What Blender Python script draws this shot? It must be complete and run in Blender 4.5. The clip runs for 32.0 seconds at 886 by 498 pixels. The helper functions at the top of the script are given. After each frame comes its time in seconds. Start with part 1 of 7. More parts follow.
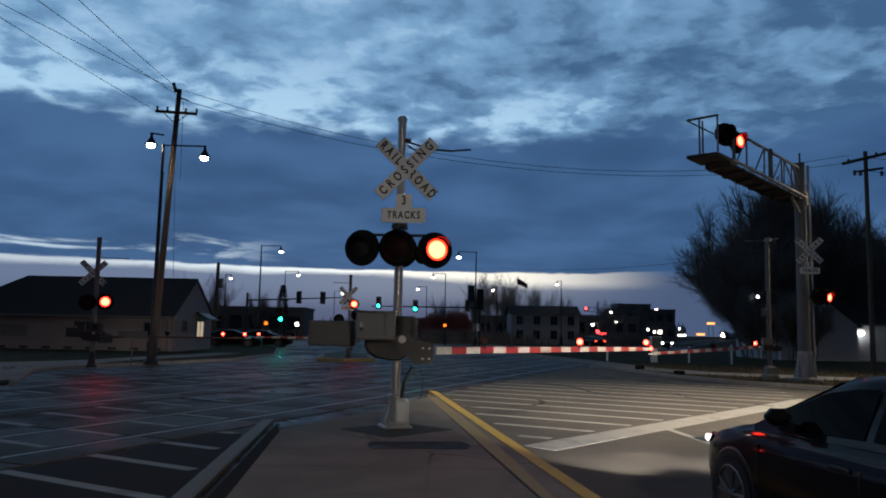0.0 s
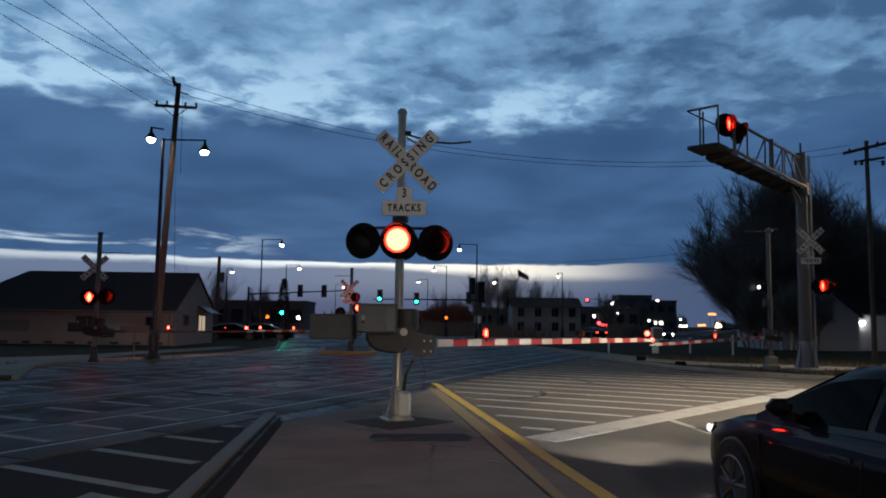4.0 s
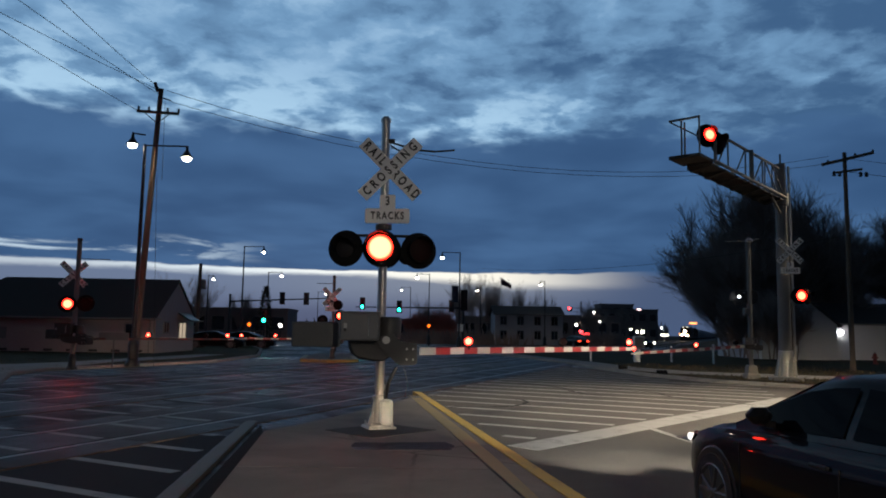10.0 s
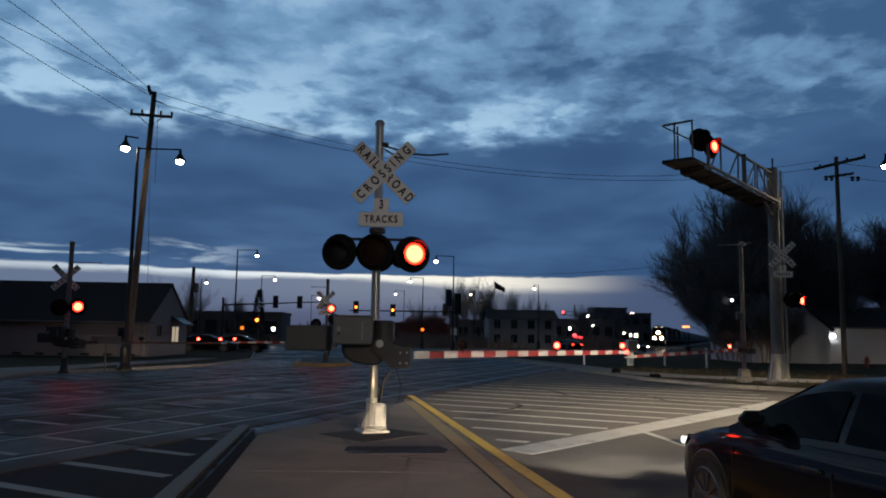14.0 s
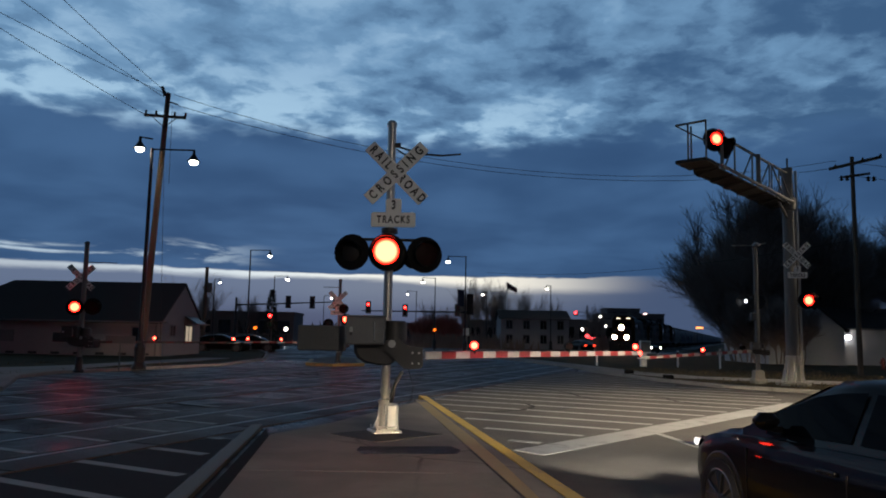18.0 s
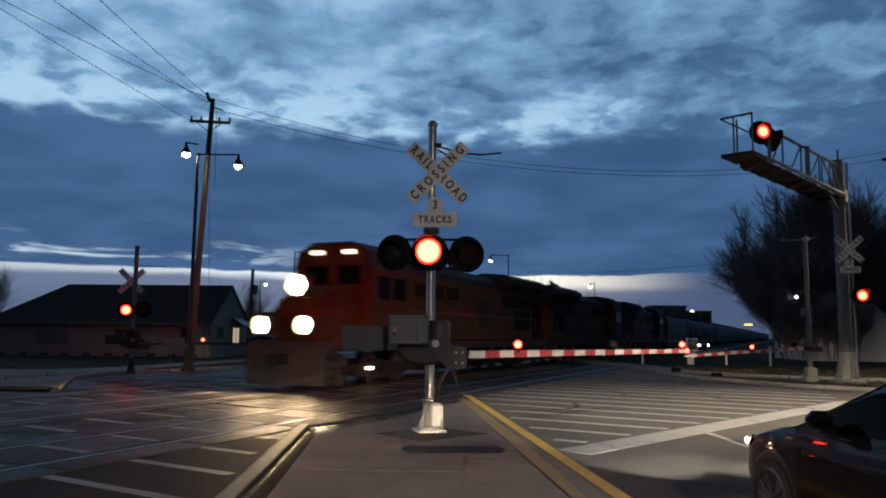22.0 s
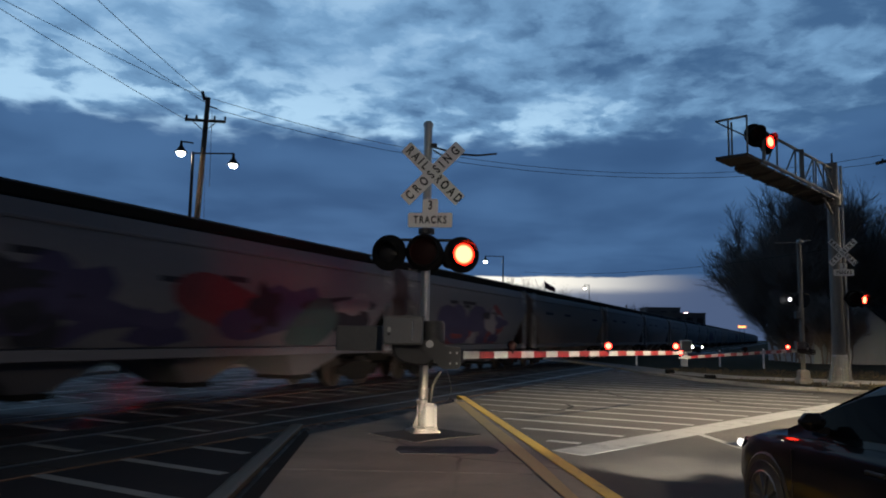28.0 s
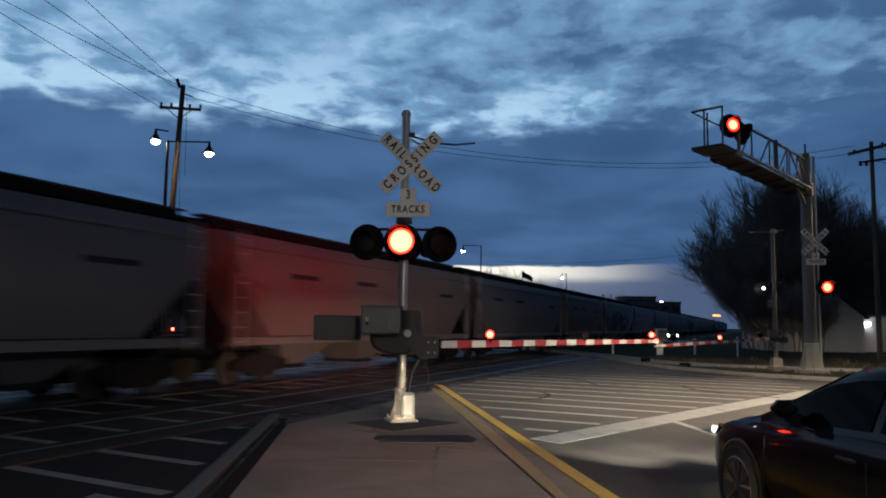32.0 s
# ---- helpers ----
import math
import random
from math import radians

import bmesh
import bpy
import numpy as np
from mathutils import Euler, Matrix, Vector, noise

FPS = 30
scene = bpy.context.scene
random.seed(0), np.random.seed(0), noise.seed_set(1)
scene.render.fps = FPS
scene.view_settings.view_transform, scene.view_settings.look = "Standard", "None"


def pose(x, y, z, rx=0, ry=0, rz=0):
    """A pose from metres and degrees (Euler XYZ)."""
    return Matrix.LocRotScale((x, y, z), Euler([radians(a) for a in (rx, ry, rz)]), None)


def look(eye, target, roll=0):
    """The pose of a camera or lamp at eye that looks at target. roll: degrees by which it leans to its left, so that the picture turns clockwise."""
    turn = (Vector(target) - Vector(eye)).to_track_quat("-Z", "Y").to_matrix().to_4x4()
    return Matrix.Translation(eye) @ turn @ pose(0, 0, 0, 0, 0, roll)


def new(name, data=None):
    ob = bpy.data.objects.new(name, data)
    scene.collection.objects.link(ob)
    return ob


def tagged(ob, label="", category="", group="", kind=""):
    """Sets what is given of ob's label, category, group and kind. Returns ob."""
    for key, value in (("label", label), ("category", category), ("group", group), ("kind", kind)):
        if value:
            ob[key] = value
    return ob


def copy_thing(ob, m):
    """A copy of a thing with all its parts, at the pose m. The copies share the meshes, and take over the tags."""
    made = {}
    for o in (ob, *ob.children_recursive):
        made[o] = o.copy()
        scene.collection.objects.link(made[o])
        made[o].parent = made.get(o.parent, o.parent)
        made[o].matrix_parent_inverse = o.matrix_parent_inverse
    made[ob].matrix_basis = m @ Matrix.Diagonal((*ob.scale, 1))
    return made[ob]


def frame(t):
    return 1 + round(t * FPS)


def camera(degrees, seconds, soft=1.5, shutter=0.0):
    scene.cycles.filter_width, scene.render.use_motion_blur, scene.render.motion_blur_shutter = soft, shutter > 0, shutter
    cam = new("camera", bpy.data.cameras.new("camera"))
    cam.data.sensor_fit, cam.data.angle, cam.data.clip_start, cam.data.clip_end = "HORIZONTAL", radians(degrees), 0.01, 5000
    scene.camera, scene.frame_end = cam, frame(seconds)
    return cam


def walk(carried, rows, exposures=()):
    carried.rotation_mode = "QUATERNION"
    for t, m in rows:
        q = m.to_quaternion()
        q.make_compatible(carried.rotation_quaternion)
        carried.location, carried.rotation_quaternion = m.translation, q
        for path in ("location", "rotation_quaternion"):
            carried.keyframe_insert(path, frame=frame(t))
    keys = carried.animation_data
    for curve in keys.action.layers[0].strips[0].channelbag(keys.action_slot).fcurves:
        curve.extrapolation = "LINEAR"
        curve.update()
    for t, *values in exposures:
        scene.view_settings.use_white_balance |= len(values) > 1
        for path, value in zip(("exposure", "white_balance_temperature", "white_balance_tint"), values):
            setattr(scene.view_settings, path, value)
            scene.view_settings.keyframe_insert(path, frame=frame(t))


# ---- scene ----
# The camera is hand-held on the median island: it turns, and keeps its place.
cam = camera(60, 32.0, soft=1.9, shutter=0.6)
PATH = [
    (0, pose(0, 0, 1.66, 96.101, -1.124, -0.120)),
    (0.5, pose(0, 0, 1.66, 96.139, -1.064, -0.182)),
    (1, pose(0, 0, 1.66, 96.122, -1.003, -0.210)),
    (1.5, pose(0, 0, 1.66, 95.993, -0.897, -0.238)),
    (2, pose(0, 0, 1.66, 95.766, -0.833, -0.227)),
    (2.5, pose(0, 0, 1.66, 95.663, -0.758, -0.093)),
    (3, pose(0, 0, 1.66, 95.608, -0.725, -0.058)),
    (3.5, pose(0, 0, 1.66, 95.589, -0.722, -0.043)),
    (5.5, pose(0, 0, 1.66, 95.136, -0.978, -0.077)),
    (6, pose(0, 0, 1.66, 94.954, -1.043, -0.279)),
    (6.5, pose(0, 0, 1.66, 94.871, -1.074, -0.459)),
    (7, pose(0, 0, 1.66, 94.837, -1.118, -0.728)),
    (7.5, pose(0, 0, 1.66, 94.899, -1.093, -0.834)),
    (8, pose(0, 0, 1.66, 95.019, -1.086, -0.917)),
    (8.5, pose(0, 0, 1.66, 95.254, -1.097, -1.137)),
    (9, pose(0, 0, 1.66, 95.602, -1.096, -1.240)),
    (9.5, pose(0, 0, 1.66, 95.949, -0.999, -1.271)),
    (10, pose(0, 0, 1.66, 96.164, -0.928, -1.310)),
    (10.5, pose(0, 0, 1.66, 96.272, -0.841, -1.337)),
    (11, pose(0, 0, 1.66, 96.404, -0.820, -1.407)),
    (11.5, pose(0, 0, 1.66, 96.476, -0.779, -1.398)),
    (12, pose(0, 0, 1.66, 96.459, -0.840, -1.361)),
    (12.5, pose(0, 0, 1.66, 96.423, -1.042, -1.655)),
    (13, pose(0, 0, 1.66, 96.404, -0.962, -1.827)),
    (13.5, pose(0, 0, 1.66, 96.428, -0.857, -1.835)),
    (14, pose(0, 0, 1.66, 96.439, -0.918, -1.783)),
    (14.5, pose(0, 0, 1.66, 96.396, -0.942, -1.766)),
    (16.5, pose(0, 0, 1.66, 96.471, -1.064, -1.327)),
    (17, pose(0, 0, 1.66, 96.503, -1.040, -1.154)),
    (17.5, pose(0, 0, 1.66, 96.499, -1.044, -1.009)),
    (18, pose(0, 0, 1.66, 96.452, -1.069, -0.882)),
    (18.5, pose(0, 0, 1.66, 96.301, -0.967, -0.765)),
    (19, pose(0, 0, 1.66, 96.127, -0.919, -0.639)),
    (19.5, pose(0, 0, 1.66, 96.080, -0.900, -0.431)),
    (20, pose(0, 0, 1.66, 96.106, -0.860, -0.244)),
    (20.5, pose(0, 0, 1.66, 96.146, -0.849, -0.052)),
    (21, pose(0, 0, 1.66, 96.156, -0.658, 0.276)),
    (21.5, pose(0, 0, 1.66, 96.272, -0.501, 1.269)),
    (22, pose(0, 0, 1.66, 96.362, -0.587, 2.336)),
    (22.5, pose(0, 0, 1.66, 96.392, -0.848, 3.105)),
    (23, pose(0, 0, 1.66, 96.290, -1.057, 3.546)),
    (23.5, pose(0, 0, 1.66, 96.198, -1.184, 3.846)),
    (24, pose(0, 0, 1.66, 96.090, -1.254, 3.894)),
    (24.5, pose(0, 0, 1.66, 96.094, -1.284, 3.867)),
    (25, pose(0, 0, 1.66, 96.091, -1.196, 3.876)),
    (25.5, pose(0, 0, 1.66, 96.253, -1.070, 3.814)),
    (27.5, pose(0, 0, 1.66, 96.472, -0.849, 2.511)),
    (28, pose(0, 0, 1.66, 96.404, -0.904, 1.915)),
    (28.5, pose(0, 0, 1.66, 96.340, -0.900, 1.442)),
    (29, pose(0, 0, 1.66, 96.287, -0.929, 1.106)),
    (29.5, pose(0, 0, 1.66, 96.154, -0.917, 0.911)),
    (30, pose(0, 0, 1.66, 96.097, -0.877, 0.699)),
    (30.5, pose(0, 0, 1.66, 95.898, -0.813, 0.526)),
    (31, pose(0, 0, 1.66, 95.817, -0.829, 0.460)),
    (31.5, pose(0, 0, 1.66, 95.713, -0.782, 0.402)),
    (32, pose(0, 0, 1.66, 95.639, -0.733, 0.277)),
]
walk(cam, PATH, [(0.0, 0.06), (5.0, 0.06), (9.0, 0.02), (13.0, -0.06), (17.0, -0.14), (20.0, -0.14), (21.5, -0.02), (22.3, 0.12), (23.0, 0.24), (24.0, 0.34), (25.0, 0.20), (28.0, 0.12), (30.0, 0.10), (32.0, 0.10)])

# ---- light ----
world = bpy.data.worlds.new("dusk_sky")
scene.world = world
world.use_nodes = True


class Nodes:
    """Short hand for building a node tree."""

    def __init__(self, tree):
        self.tree = tree
        tree.nodes.clear()

    def add(self, kind, ins=None, **props):
        n = self.tree.nodes.new(kind)
        for k, v in props.items():
            setattr(n, k, v)
        for k, v in (ins or {}).items():
            self.put(n, k, v)
        return n

    def put(self, n, k, v):
        sock = n.inputs[k]
        if isinstance(v, bpy.types.NodeSocket):
            self.tree.links.new(v, sock)
        else:
            sock.default_value = v

    def math(self, op, a, b=0.0, c=0.0, clamp=False):
        n = self.add("ShaderNodeMath", {0: a, 1: b, 2: c}, operation=op)
        n.use_clamp = clamp
        return n.outputs[0]

    def step(self, v, lo, hi, to0=0.0, to1=1.0):
        n = self.add("ShaderNodeMapRange", {0: v, 1: lo, 2: hi, 3: to0, 4: to1}, interpolation_type="SMOOTHSTEP")
        return n.outputs[0]

    def mix(self, f, a, b):
        n = self.add("ShaderNodeMix", {0: f}, data_type="RGBA")
        self.put(n, 6, a)
        self.put(n, 7, b)
        return n.outputs[2]

    def noise(self, vec, scale, detail=4.0, rough=0.5, distort=0.0):
        n = self.add("ShaderNodeTexNoise", {"Scale": scale, "Detail": detail, "Roughness": rough, "Distortion": distort})
        if vec is not None:
            self.put(n, "Vector", vec)
        return n.outputs["Fac"]


def build_sky():
    """Broken dusk cloud over a bright gap at the horizon."""
    k = Nodes(world.node_tree)
    out = k.add("ShaderNodeOutputWorld")
    co = k.add("ShaderNodeTexCoord").outputs["Generated"]
    sep = k.add("ShaderNodeSeparateXYZ", {0: co})
    x, y, z = sep.outputs
    low = k.math("MAXIMUM", z, 0.0)
    den = k.math("ADD", low, 0.15)
    px, py = k.math("DIVIDE", x, den), k.math("DIVIDE", y, den)
    plane = k.add("ShaderNodeCombineXYZ", {0: px, 1: py, 2: 0.0}).outputs[0]
    stir = k.add("ShaderNodeTexNoise", {"Vector": plane, "Scale": 5.0, "Detail": 5.0, "Roughness": 0.6}).outputs["Color"]
    bent = k.add("ShaderNodeVectorMath", {0: stir, 1: (0.2, 0.2, 0.2), 2: plane}, operation="MULTIPLY_ADD").outputs[0]
    cell = k.add("ShaderNodeTexVoronoi", {"Vector": bent, "Scale": 7.0, "Smoothness": 0.5, "Detail": 1.5, "Roughness": 0.5, "Lacunarity": 2.1}, feature="SMOOTH_F1", normalize=True).outputs["Distance"]
    big = k.noise(plane, 0.55, 3.0, 0.5, 0.3)
    mid = k.noise(plane, 2.6, 5.0, 0.5, 0.2)
    fine = k.noise(bent, 9.0, 5.0, 0.55)
    tilt = k.math("MULTIPLY_ADD", x, 0.012, z)
    tilt = k.math("MULTIPLY_ADD", k.math("SUBTRACT", mid, 0.5), 0.075, tilt)
    tilt = k.math("MULTIPLY_ADD", k.math("SUBTRACT", cell, 0.35), 0.06, tilt)
    upper = k.step(tilt, 0.232, 0.262)
    cover = k.math("MULTIPLY_ADD", k.step(cell, 0.1, 0.48), 0.3, k.math("MULTIPLY", k.step(mid, 0.3, 0.7), 0.36))
    cover = k.math("MULTIPLY_ADD", k.step(fine, 0.32, 0.68), 0.2, cover)
    cover = k.math("MULTIPLY_ADD", k.step(big, 0.3, 0.7), 0.16, cover)
    cover = k.math("MULTIPLY_ADD", k.math("MAXIMUM", x, -0.2), -0.74, cover)
    dark = k.mix(k.step(k.math("MULTIPLY_ADD", k.noise(plane, 1.5, 3.0, 0.5, 0.3), 0.8, k.math("MULTIPLY", mid, 0.25)), 0.36, 0.7), (0.03, 0.075, 0.17, 1), (0.05, 0.116, 0.242, 1))
    light = k.mix(k.step(cover, 0.04, 0.62), (0.042, 0.1, 0.205, 1), (0.145, 0.28, 0.455, 1))
    light = k.mix(k.step(cover, 0.5, 0.86), light, (0.26, 0.42, 0.6, 1))
    # brightest rim of the cloud deck, just over its lower edge
    rim = k.math("MULTIPLY", k.step(tilt, 0.24, 0.265), k.step(tilt, 0.34, 0.27))
    light = k.mix(k.math("MULTIPLY", rim, k.step(cover, 0.45, 0.75), clamp=True), light, (0.33, 0.51, 0.68, 1))
    cloud = k.mix(upper, dark, light)
    # the bright gap over the horizon
    wave = k.noise(k.add("ShaderNodeCombineXYZ", {0: k.math("MULTIPLY", x, 4.0), 1: 0.0, 2: k.math("MULTIPLY", z, 26.0)}).outputs[0], 1.6, 6.0, 0.6, 0.4)
    zz = k.math("MULTIPLY_ADD", k.math("SUBTRACT", wave, 0.5), 0.016, z)
    lip = k.step(zz, 0.0785, 0.0755)
    hot = k.math("MULTIPLY", lip, k.step(zz, k.step(x, -0.12, 0.15, 0.066, 0.053), k.step(x, -0.12, 0.15, 0.075, 0.069)))
    pale = k.math("MULTIPLY", lip, k.step(zz, 0.022, 0.066))
    side = k.math("MULTIPLY", k.step(x, 0.3, 0.06), k.step(x, -0.5, -0.1, 0.5, 1.0))
    front = k.step(y, 0.2, 0.6)
    haze = k.mix(k.step(z, 0.0, 0.06), (0.06, 0.082, 0.15, 1), k.mix(k.step(x, -0.2, 0.08), (0.1, 0.135, 0.22, 1), (0.1, 0.125, 0.2, 1)))
    haze = k.mix(k.step(x, 0.04, 0.3), haze, (0.055, 0.085, 0.16, 1))
    under = k.step(zz, 0.0785, 0.07)
    col = k.mix(under, cloud, haze)
    veil = k.mix(k.step(x, -0.3, 0.1), (0.13, 0.175, 0.27, 1), (0.18, 0.21, 0.27, 1))
    gapc = k.mix(k.step(x, -0.3, 0.1), (0.72, 0.8, 0.84, 1), (0.86, 0.82, 0.72, 1))
    col = k.mix(k.math("MULTIPLY", k.math("MULTIPLY", pale, side), front), col, veil)
    col = k.mix(k.math("MULTIPLY", k.math("MULTIPLY", hot, side), front), col, gapc)
    # thin bright slits on the far side of the town
    slit = k.math("MULTIPLY", k.step(wave, 0.52, 0.64), k.math("MULTIPLY", k.step(z, 0.08, 0.088), k.step(z, 0.118, 0.1)))
    slit = k.math("MULTIPLY", slit, k.step(x, -0.18, -0.34))
    col = k.mix(k.math("MULTIPLY", slit, 0.85), col, (0.5, 0.62, 0.72, 1))
    sky = k.add("ShaderNodeTexSky", sky_type="NISHITA", sun_disc=False, sun_elevation=radians(0.5), sun_rotation=radians(-10))
    glow = k.add("ShaderNodeMix", {0: 0.0006}, data_type="RGBA", blend_type="ADD")
    k.put(glow, 6, col)
    k.put(glow, 7, sky.outputs[0])
    dim = k.math("MULTIPLY", k.step(y, -0.6, 0.45, 0.27, 1.2), k.step(z, 0.38, 0.64, 1.0, 0.16))
    bg = k.add("ShaderNodeBackground", {0: glow.outputs[2], 1: dim})
    k.put(out, 0, bg.outputs[0])


build_sky()
scene.view_settings.exposure = 0.0


def spot(name, eye, target, watts, degrees, blend, colour, radius=0.06):
    data = bpy.data.lights.new(name, "SPOT")
    data.energy, data.spot_size, data.spot_blend, data.color, data.shadow_soft_size = watts, radians(degrees), blend, colour, radius
    ob = new(name, data)
    ob.matrix_world = look(eye, target)
    return ob


# low beams of the waiting car
for hx, hy in ((2.71, 7.71), (3.82, 7.84)):
    spot("headlamp_beam", (hx, hy, 0.64), (hx - 2.2, hy + 14.0, 2.2), 2300, 58, 0.6, (1.0, 0.91, 0.76), 0.012)

# street lamp over the near lane, just past the edge of the view
spot("street_lamp_light", (10.3, 15.2, 8.25), (8.3, 17.4, 0.0), 8700, 92, 0.6, (1.0, 0.84, 0.62), 0.2)

# street lamp farther along the verge, also past the edge of the view
spot("street_lamp_light", (19.2, 30.6, 8.65), (14.0, 29.2, 0.0), 1500, 130, 0.7, (1.0, 0.8, 0.55), 0.2)

# added fill lamp, unseen behind where the camera stands, to brighten the island
spot("street_lamp_light", (5.6, -9.0, 8.25), (2.4, 0.0, 0.0), 3900, 78, 0.8, (1.0, 0.86, 0.7), 0.2)

# ---- materials ----


def material(name, colour, rough=0.7, metal=0.0, vary=0.25, scale=1.5, fine=25.0, bump=0.15, spec=0.5, coat=0.0, island=False):
    """A surface with variation at two scales and fine relief."""
    m = bpy.data.materials.new(name)
    m.use_nodes = True
    k = Nodes(m.node_tree)
    out = k.add("ShaderNodeOutputMaterial")
    co = k.add("ShaderNodeTexCoord").outputs["Object"]
    a = k.noise(co, scale, 5.0, 0.6)
    b = k.noise(co, fine, 4.0, 0.6)
    f = k.math("ADD", k.math("MULTIPLY", k.math("SUBTRACT", a, 0.5), 1.4 * vary), k.math("MULTIPLY", k.math("SUBTRACT", b, 0.5), 1.2 * vary))
    ran = k.add("ShaderNodeNewGeometry").outputs["Random Per Island"] if island else k.add("ShaderNodeObjectInfo").outputs["Random"]
    f = k.math("ADD", f, k.math("MULTIPLY", k.math("SUBTRACT", ran, 0.5), 0.6 * vary))
    f = k.math("ADD", f, 1.0)
    col = k.add("ShaderNodeVectorMath", {0: (colour[0], colour[1], colour[2])}, operation="SCALE")
    k.put(col, 3, f)
    p = k.add("ShaderNodeBsdfPrincipled", {"Metallic": metal, "Specular IOR Level": spec, "Coat Weight": coat})
    k.put(p, "Base Color", col.outputs[0])
    k.put(p, "Roughness", k.math("ADD", rough, k.math("MULTIPLY", k.math("SUBTRACT", a, 0.5), 0.25), clamp=True))
    if bump:
        bn = k.add("ShaderNodeBump", {"Strength": bump, "Distance": 0.02, "Height": b})
        k.put(p, "Normal", bn.outputs[0])
    k.put(out, 0, p.outputs[0])
    return m


def glow(name, colour, strength):
    m = bpy.data.materials.new(name)
    m.use_nodes = True
    k = Nodes(m.node_tree)
    out = k.add("ShaderNodeOutputMaterial")
    e = k.add("ShaderNodeEmission", {0: (*colour, 1), 1: strength})
    k.put(out, 0, e.outputs[0])
    return m


def lens_glow(name, rim, core, strength, radius, inner=0.3, outer=0.75, edge=0.4):
    """A lit signal lens, hotter over its bulb."""
    m = bpy.data.materials.new(name)
    m.use_nodes = True
    k = Nodes(m.node_tree)
    out = k.add("ShaderNodeOutputMaterial")
    co = k.add("ShaderNodeTexCoord").outputs["Object"]
    sep = k.add("ShaderNodeSeparateXYZ", {0: co})
    r = k.math("SQRT", k.math("ADD", k.math("POWER", sep.outputs[0], 2.0), k.math("POWER", sep.outputs[2], 2.0)))
    f = k.step(r, radius * outer, radius * inner)
    e = k.add("ShaderNodeEmission", {0: k.mix(f, (*rim, 1), (*core, 1)), 1: k.step(f, 0.0, 1.0, strength * edge, strength)})
    k.put(out, 0, e.outputs[0])
    return m


def pane(name, colour, rough=0.03, spec=0.5, coat=0.3):
    m = bpy.data.materials.new(name)
    m.use_nodes = True
    k = Nodes(m.node_tree)
    out = k.add("ShaderNodeOutputMaterial")
    p = k.add("ShaderNodeBsdfPrincipled", {"Base Color": (*colour, 1), "Roughness": rough, "Specular IOR Level": spec, "Coat Weight": coat})
    k.put(out, 0, p.outputs[0])
    return m


def ground_material(name, base, stain, crack_scale, rough, wet=0.0, gloss=0.08):
    """Asphalt or concrete: stains, patches, aggregate, fine cracks, and damp smooth places."""
    m = bpy.data.materials.new(name)
    m.use_nodes = True
    k = Nodes(m.node_tree)
    out = k.add("ShaderNodeOutputMaterial")
    co = k.add("ShaderNodeTexCoord").outputs["Object"]
    large = k.noise(co, 0.16, 4.0, 0.6)
    patch = k.noise(co, 0.9, 5.0, 0.62, 0.6)
    grit = k.noise(co, 85.0, 3.0, 0.7)
    warp = k.add("ShaderNodeMix", {0: 0.12}, data_type="VECTOR")
    k.put(warp, 4, co)
    k.put(warp, 5, k.add("ShaderNodeTexNoise", {"Vector": co, "Scale": 1.3}).outputs["Color"])
    vor = k.add("ShaderNodeTexVoronoi", {"Vector": warp.outputs[1], "Scale": crack_scale}, feature="DISTANCE_TO_EDGE")
    crack = k.math("MULTIPLY", k.step(vor.outputs[0], 0.012, 0.0), k.step(large, 0.5, 0.62))
    col = k.mix(k.step(patch, 0.35, 0.7), (*base, 1), (*stain, 1))
    g = k.math("ADD", 0.72, k.math("MULTIPLY", grit, 0.56))
    col2 = k.add("ShaderNodeVectorMath", {0: col}, operation="SCALE")
    k.put(col2, 3, k.math("MULTIPLY", g, k.math("MULTIPLY_ADD", large, 0.6, 0.7)))
    fin = k.mix(k.math("MULTIPLY", crack, 0.7), col2.outputs[0], (0.008, 0.008, 0.008, 1))
    p = k.add("ShaderNodeBsdfPrincipled", {"Specular IOR Level": gloss})
    k.put(p, "Base Color", fin)
    k.put(p, "Roughness", k.step(k.math("MULTIPLY_ADD", patch, 0.5, k.math("MULTIPLY", large, 0.5)), 0.36, 0.66, rough - wet, rough))
    bn = k.add("ShaderNodeBump", {"Strength": 0.35, "Distance": 0.012, "Height": k.math("SUBTRACT", k.math("MULTIPLY_ADD", patch, 0.6, grit), crack)})
    k.put(p, "Normal", bn.outputs[0])
    k.put(out, 0, p.outputs[0])
    return m


def worn_paint(name, colour, under, rough=0.6):
    """Road paint worn through to the surface below."""
    m = bpy.data.materials.new(name)
    m.use_nodes = True
    k = Nodes(m.node_tree)
    out = k.add("ShaderNodeOutputMaterial")
    co = k.add("ShaderNodeTexCoord").outputs["Object"]
    a = k.noise(co, 2.2, 6.0, 0.7)
    b = k.noise(co, 38.0, 4.0, 0.7)
    w = k.step(k.math("MULTIPLY_ADD", b, 0.45, a), 0.74, 0.9)
    tone = k.mix(k.noise(co, 0.8, 4.0, 0.6), (*[c * 0.72 for c in colour], 1), (*colour, 1))
    p = k.add("ShaderNodeBsdfPrincipled", {"Roughness": rough})
    k.put(p, "Base Color", k.mix(k.math("MULTIPLY", w, 0.75), tone, (*under, 1)))
    bn = k.add("ShaderNodeBump", {"Strength": 0.25, "Distance": 0.01, "Height": b})
    k.put(p, "Normal", bn.outputs[0])
    k.put(out, 0, p.outputs[0])
    return m


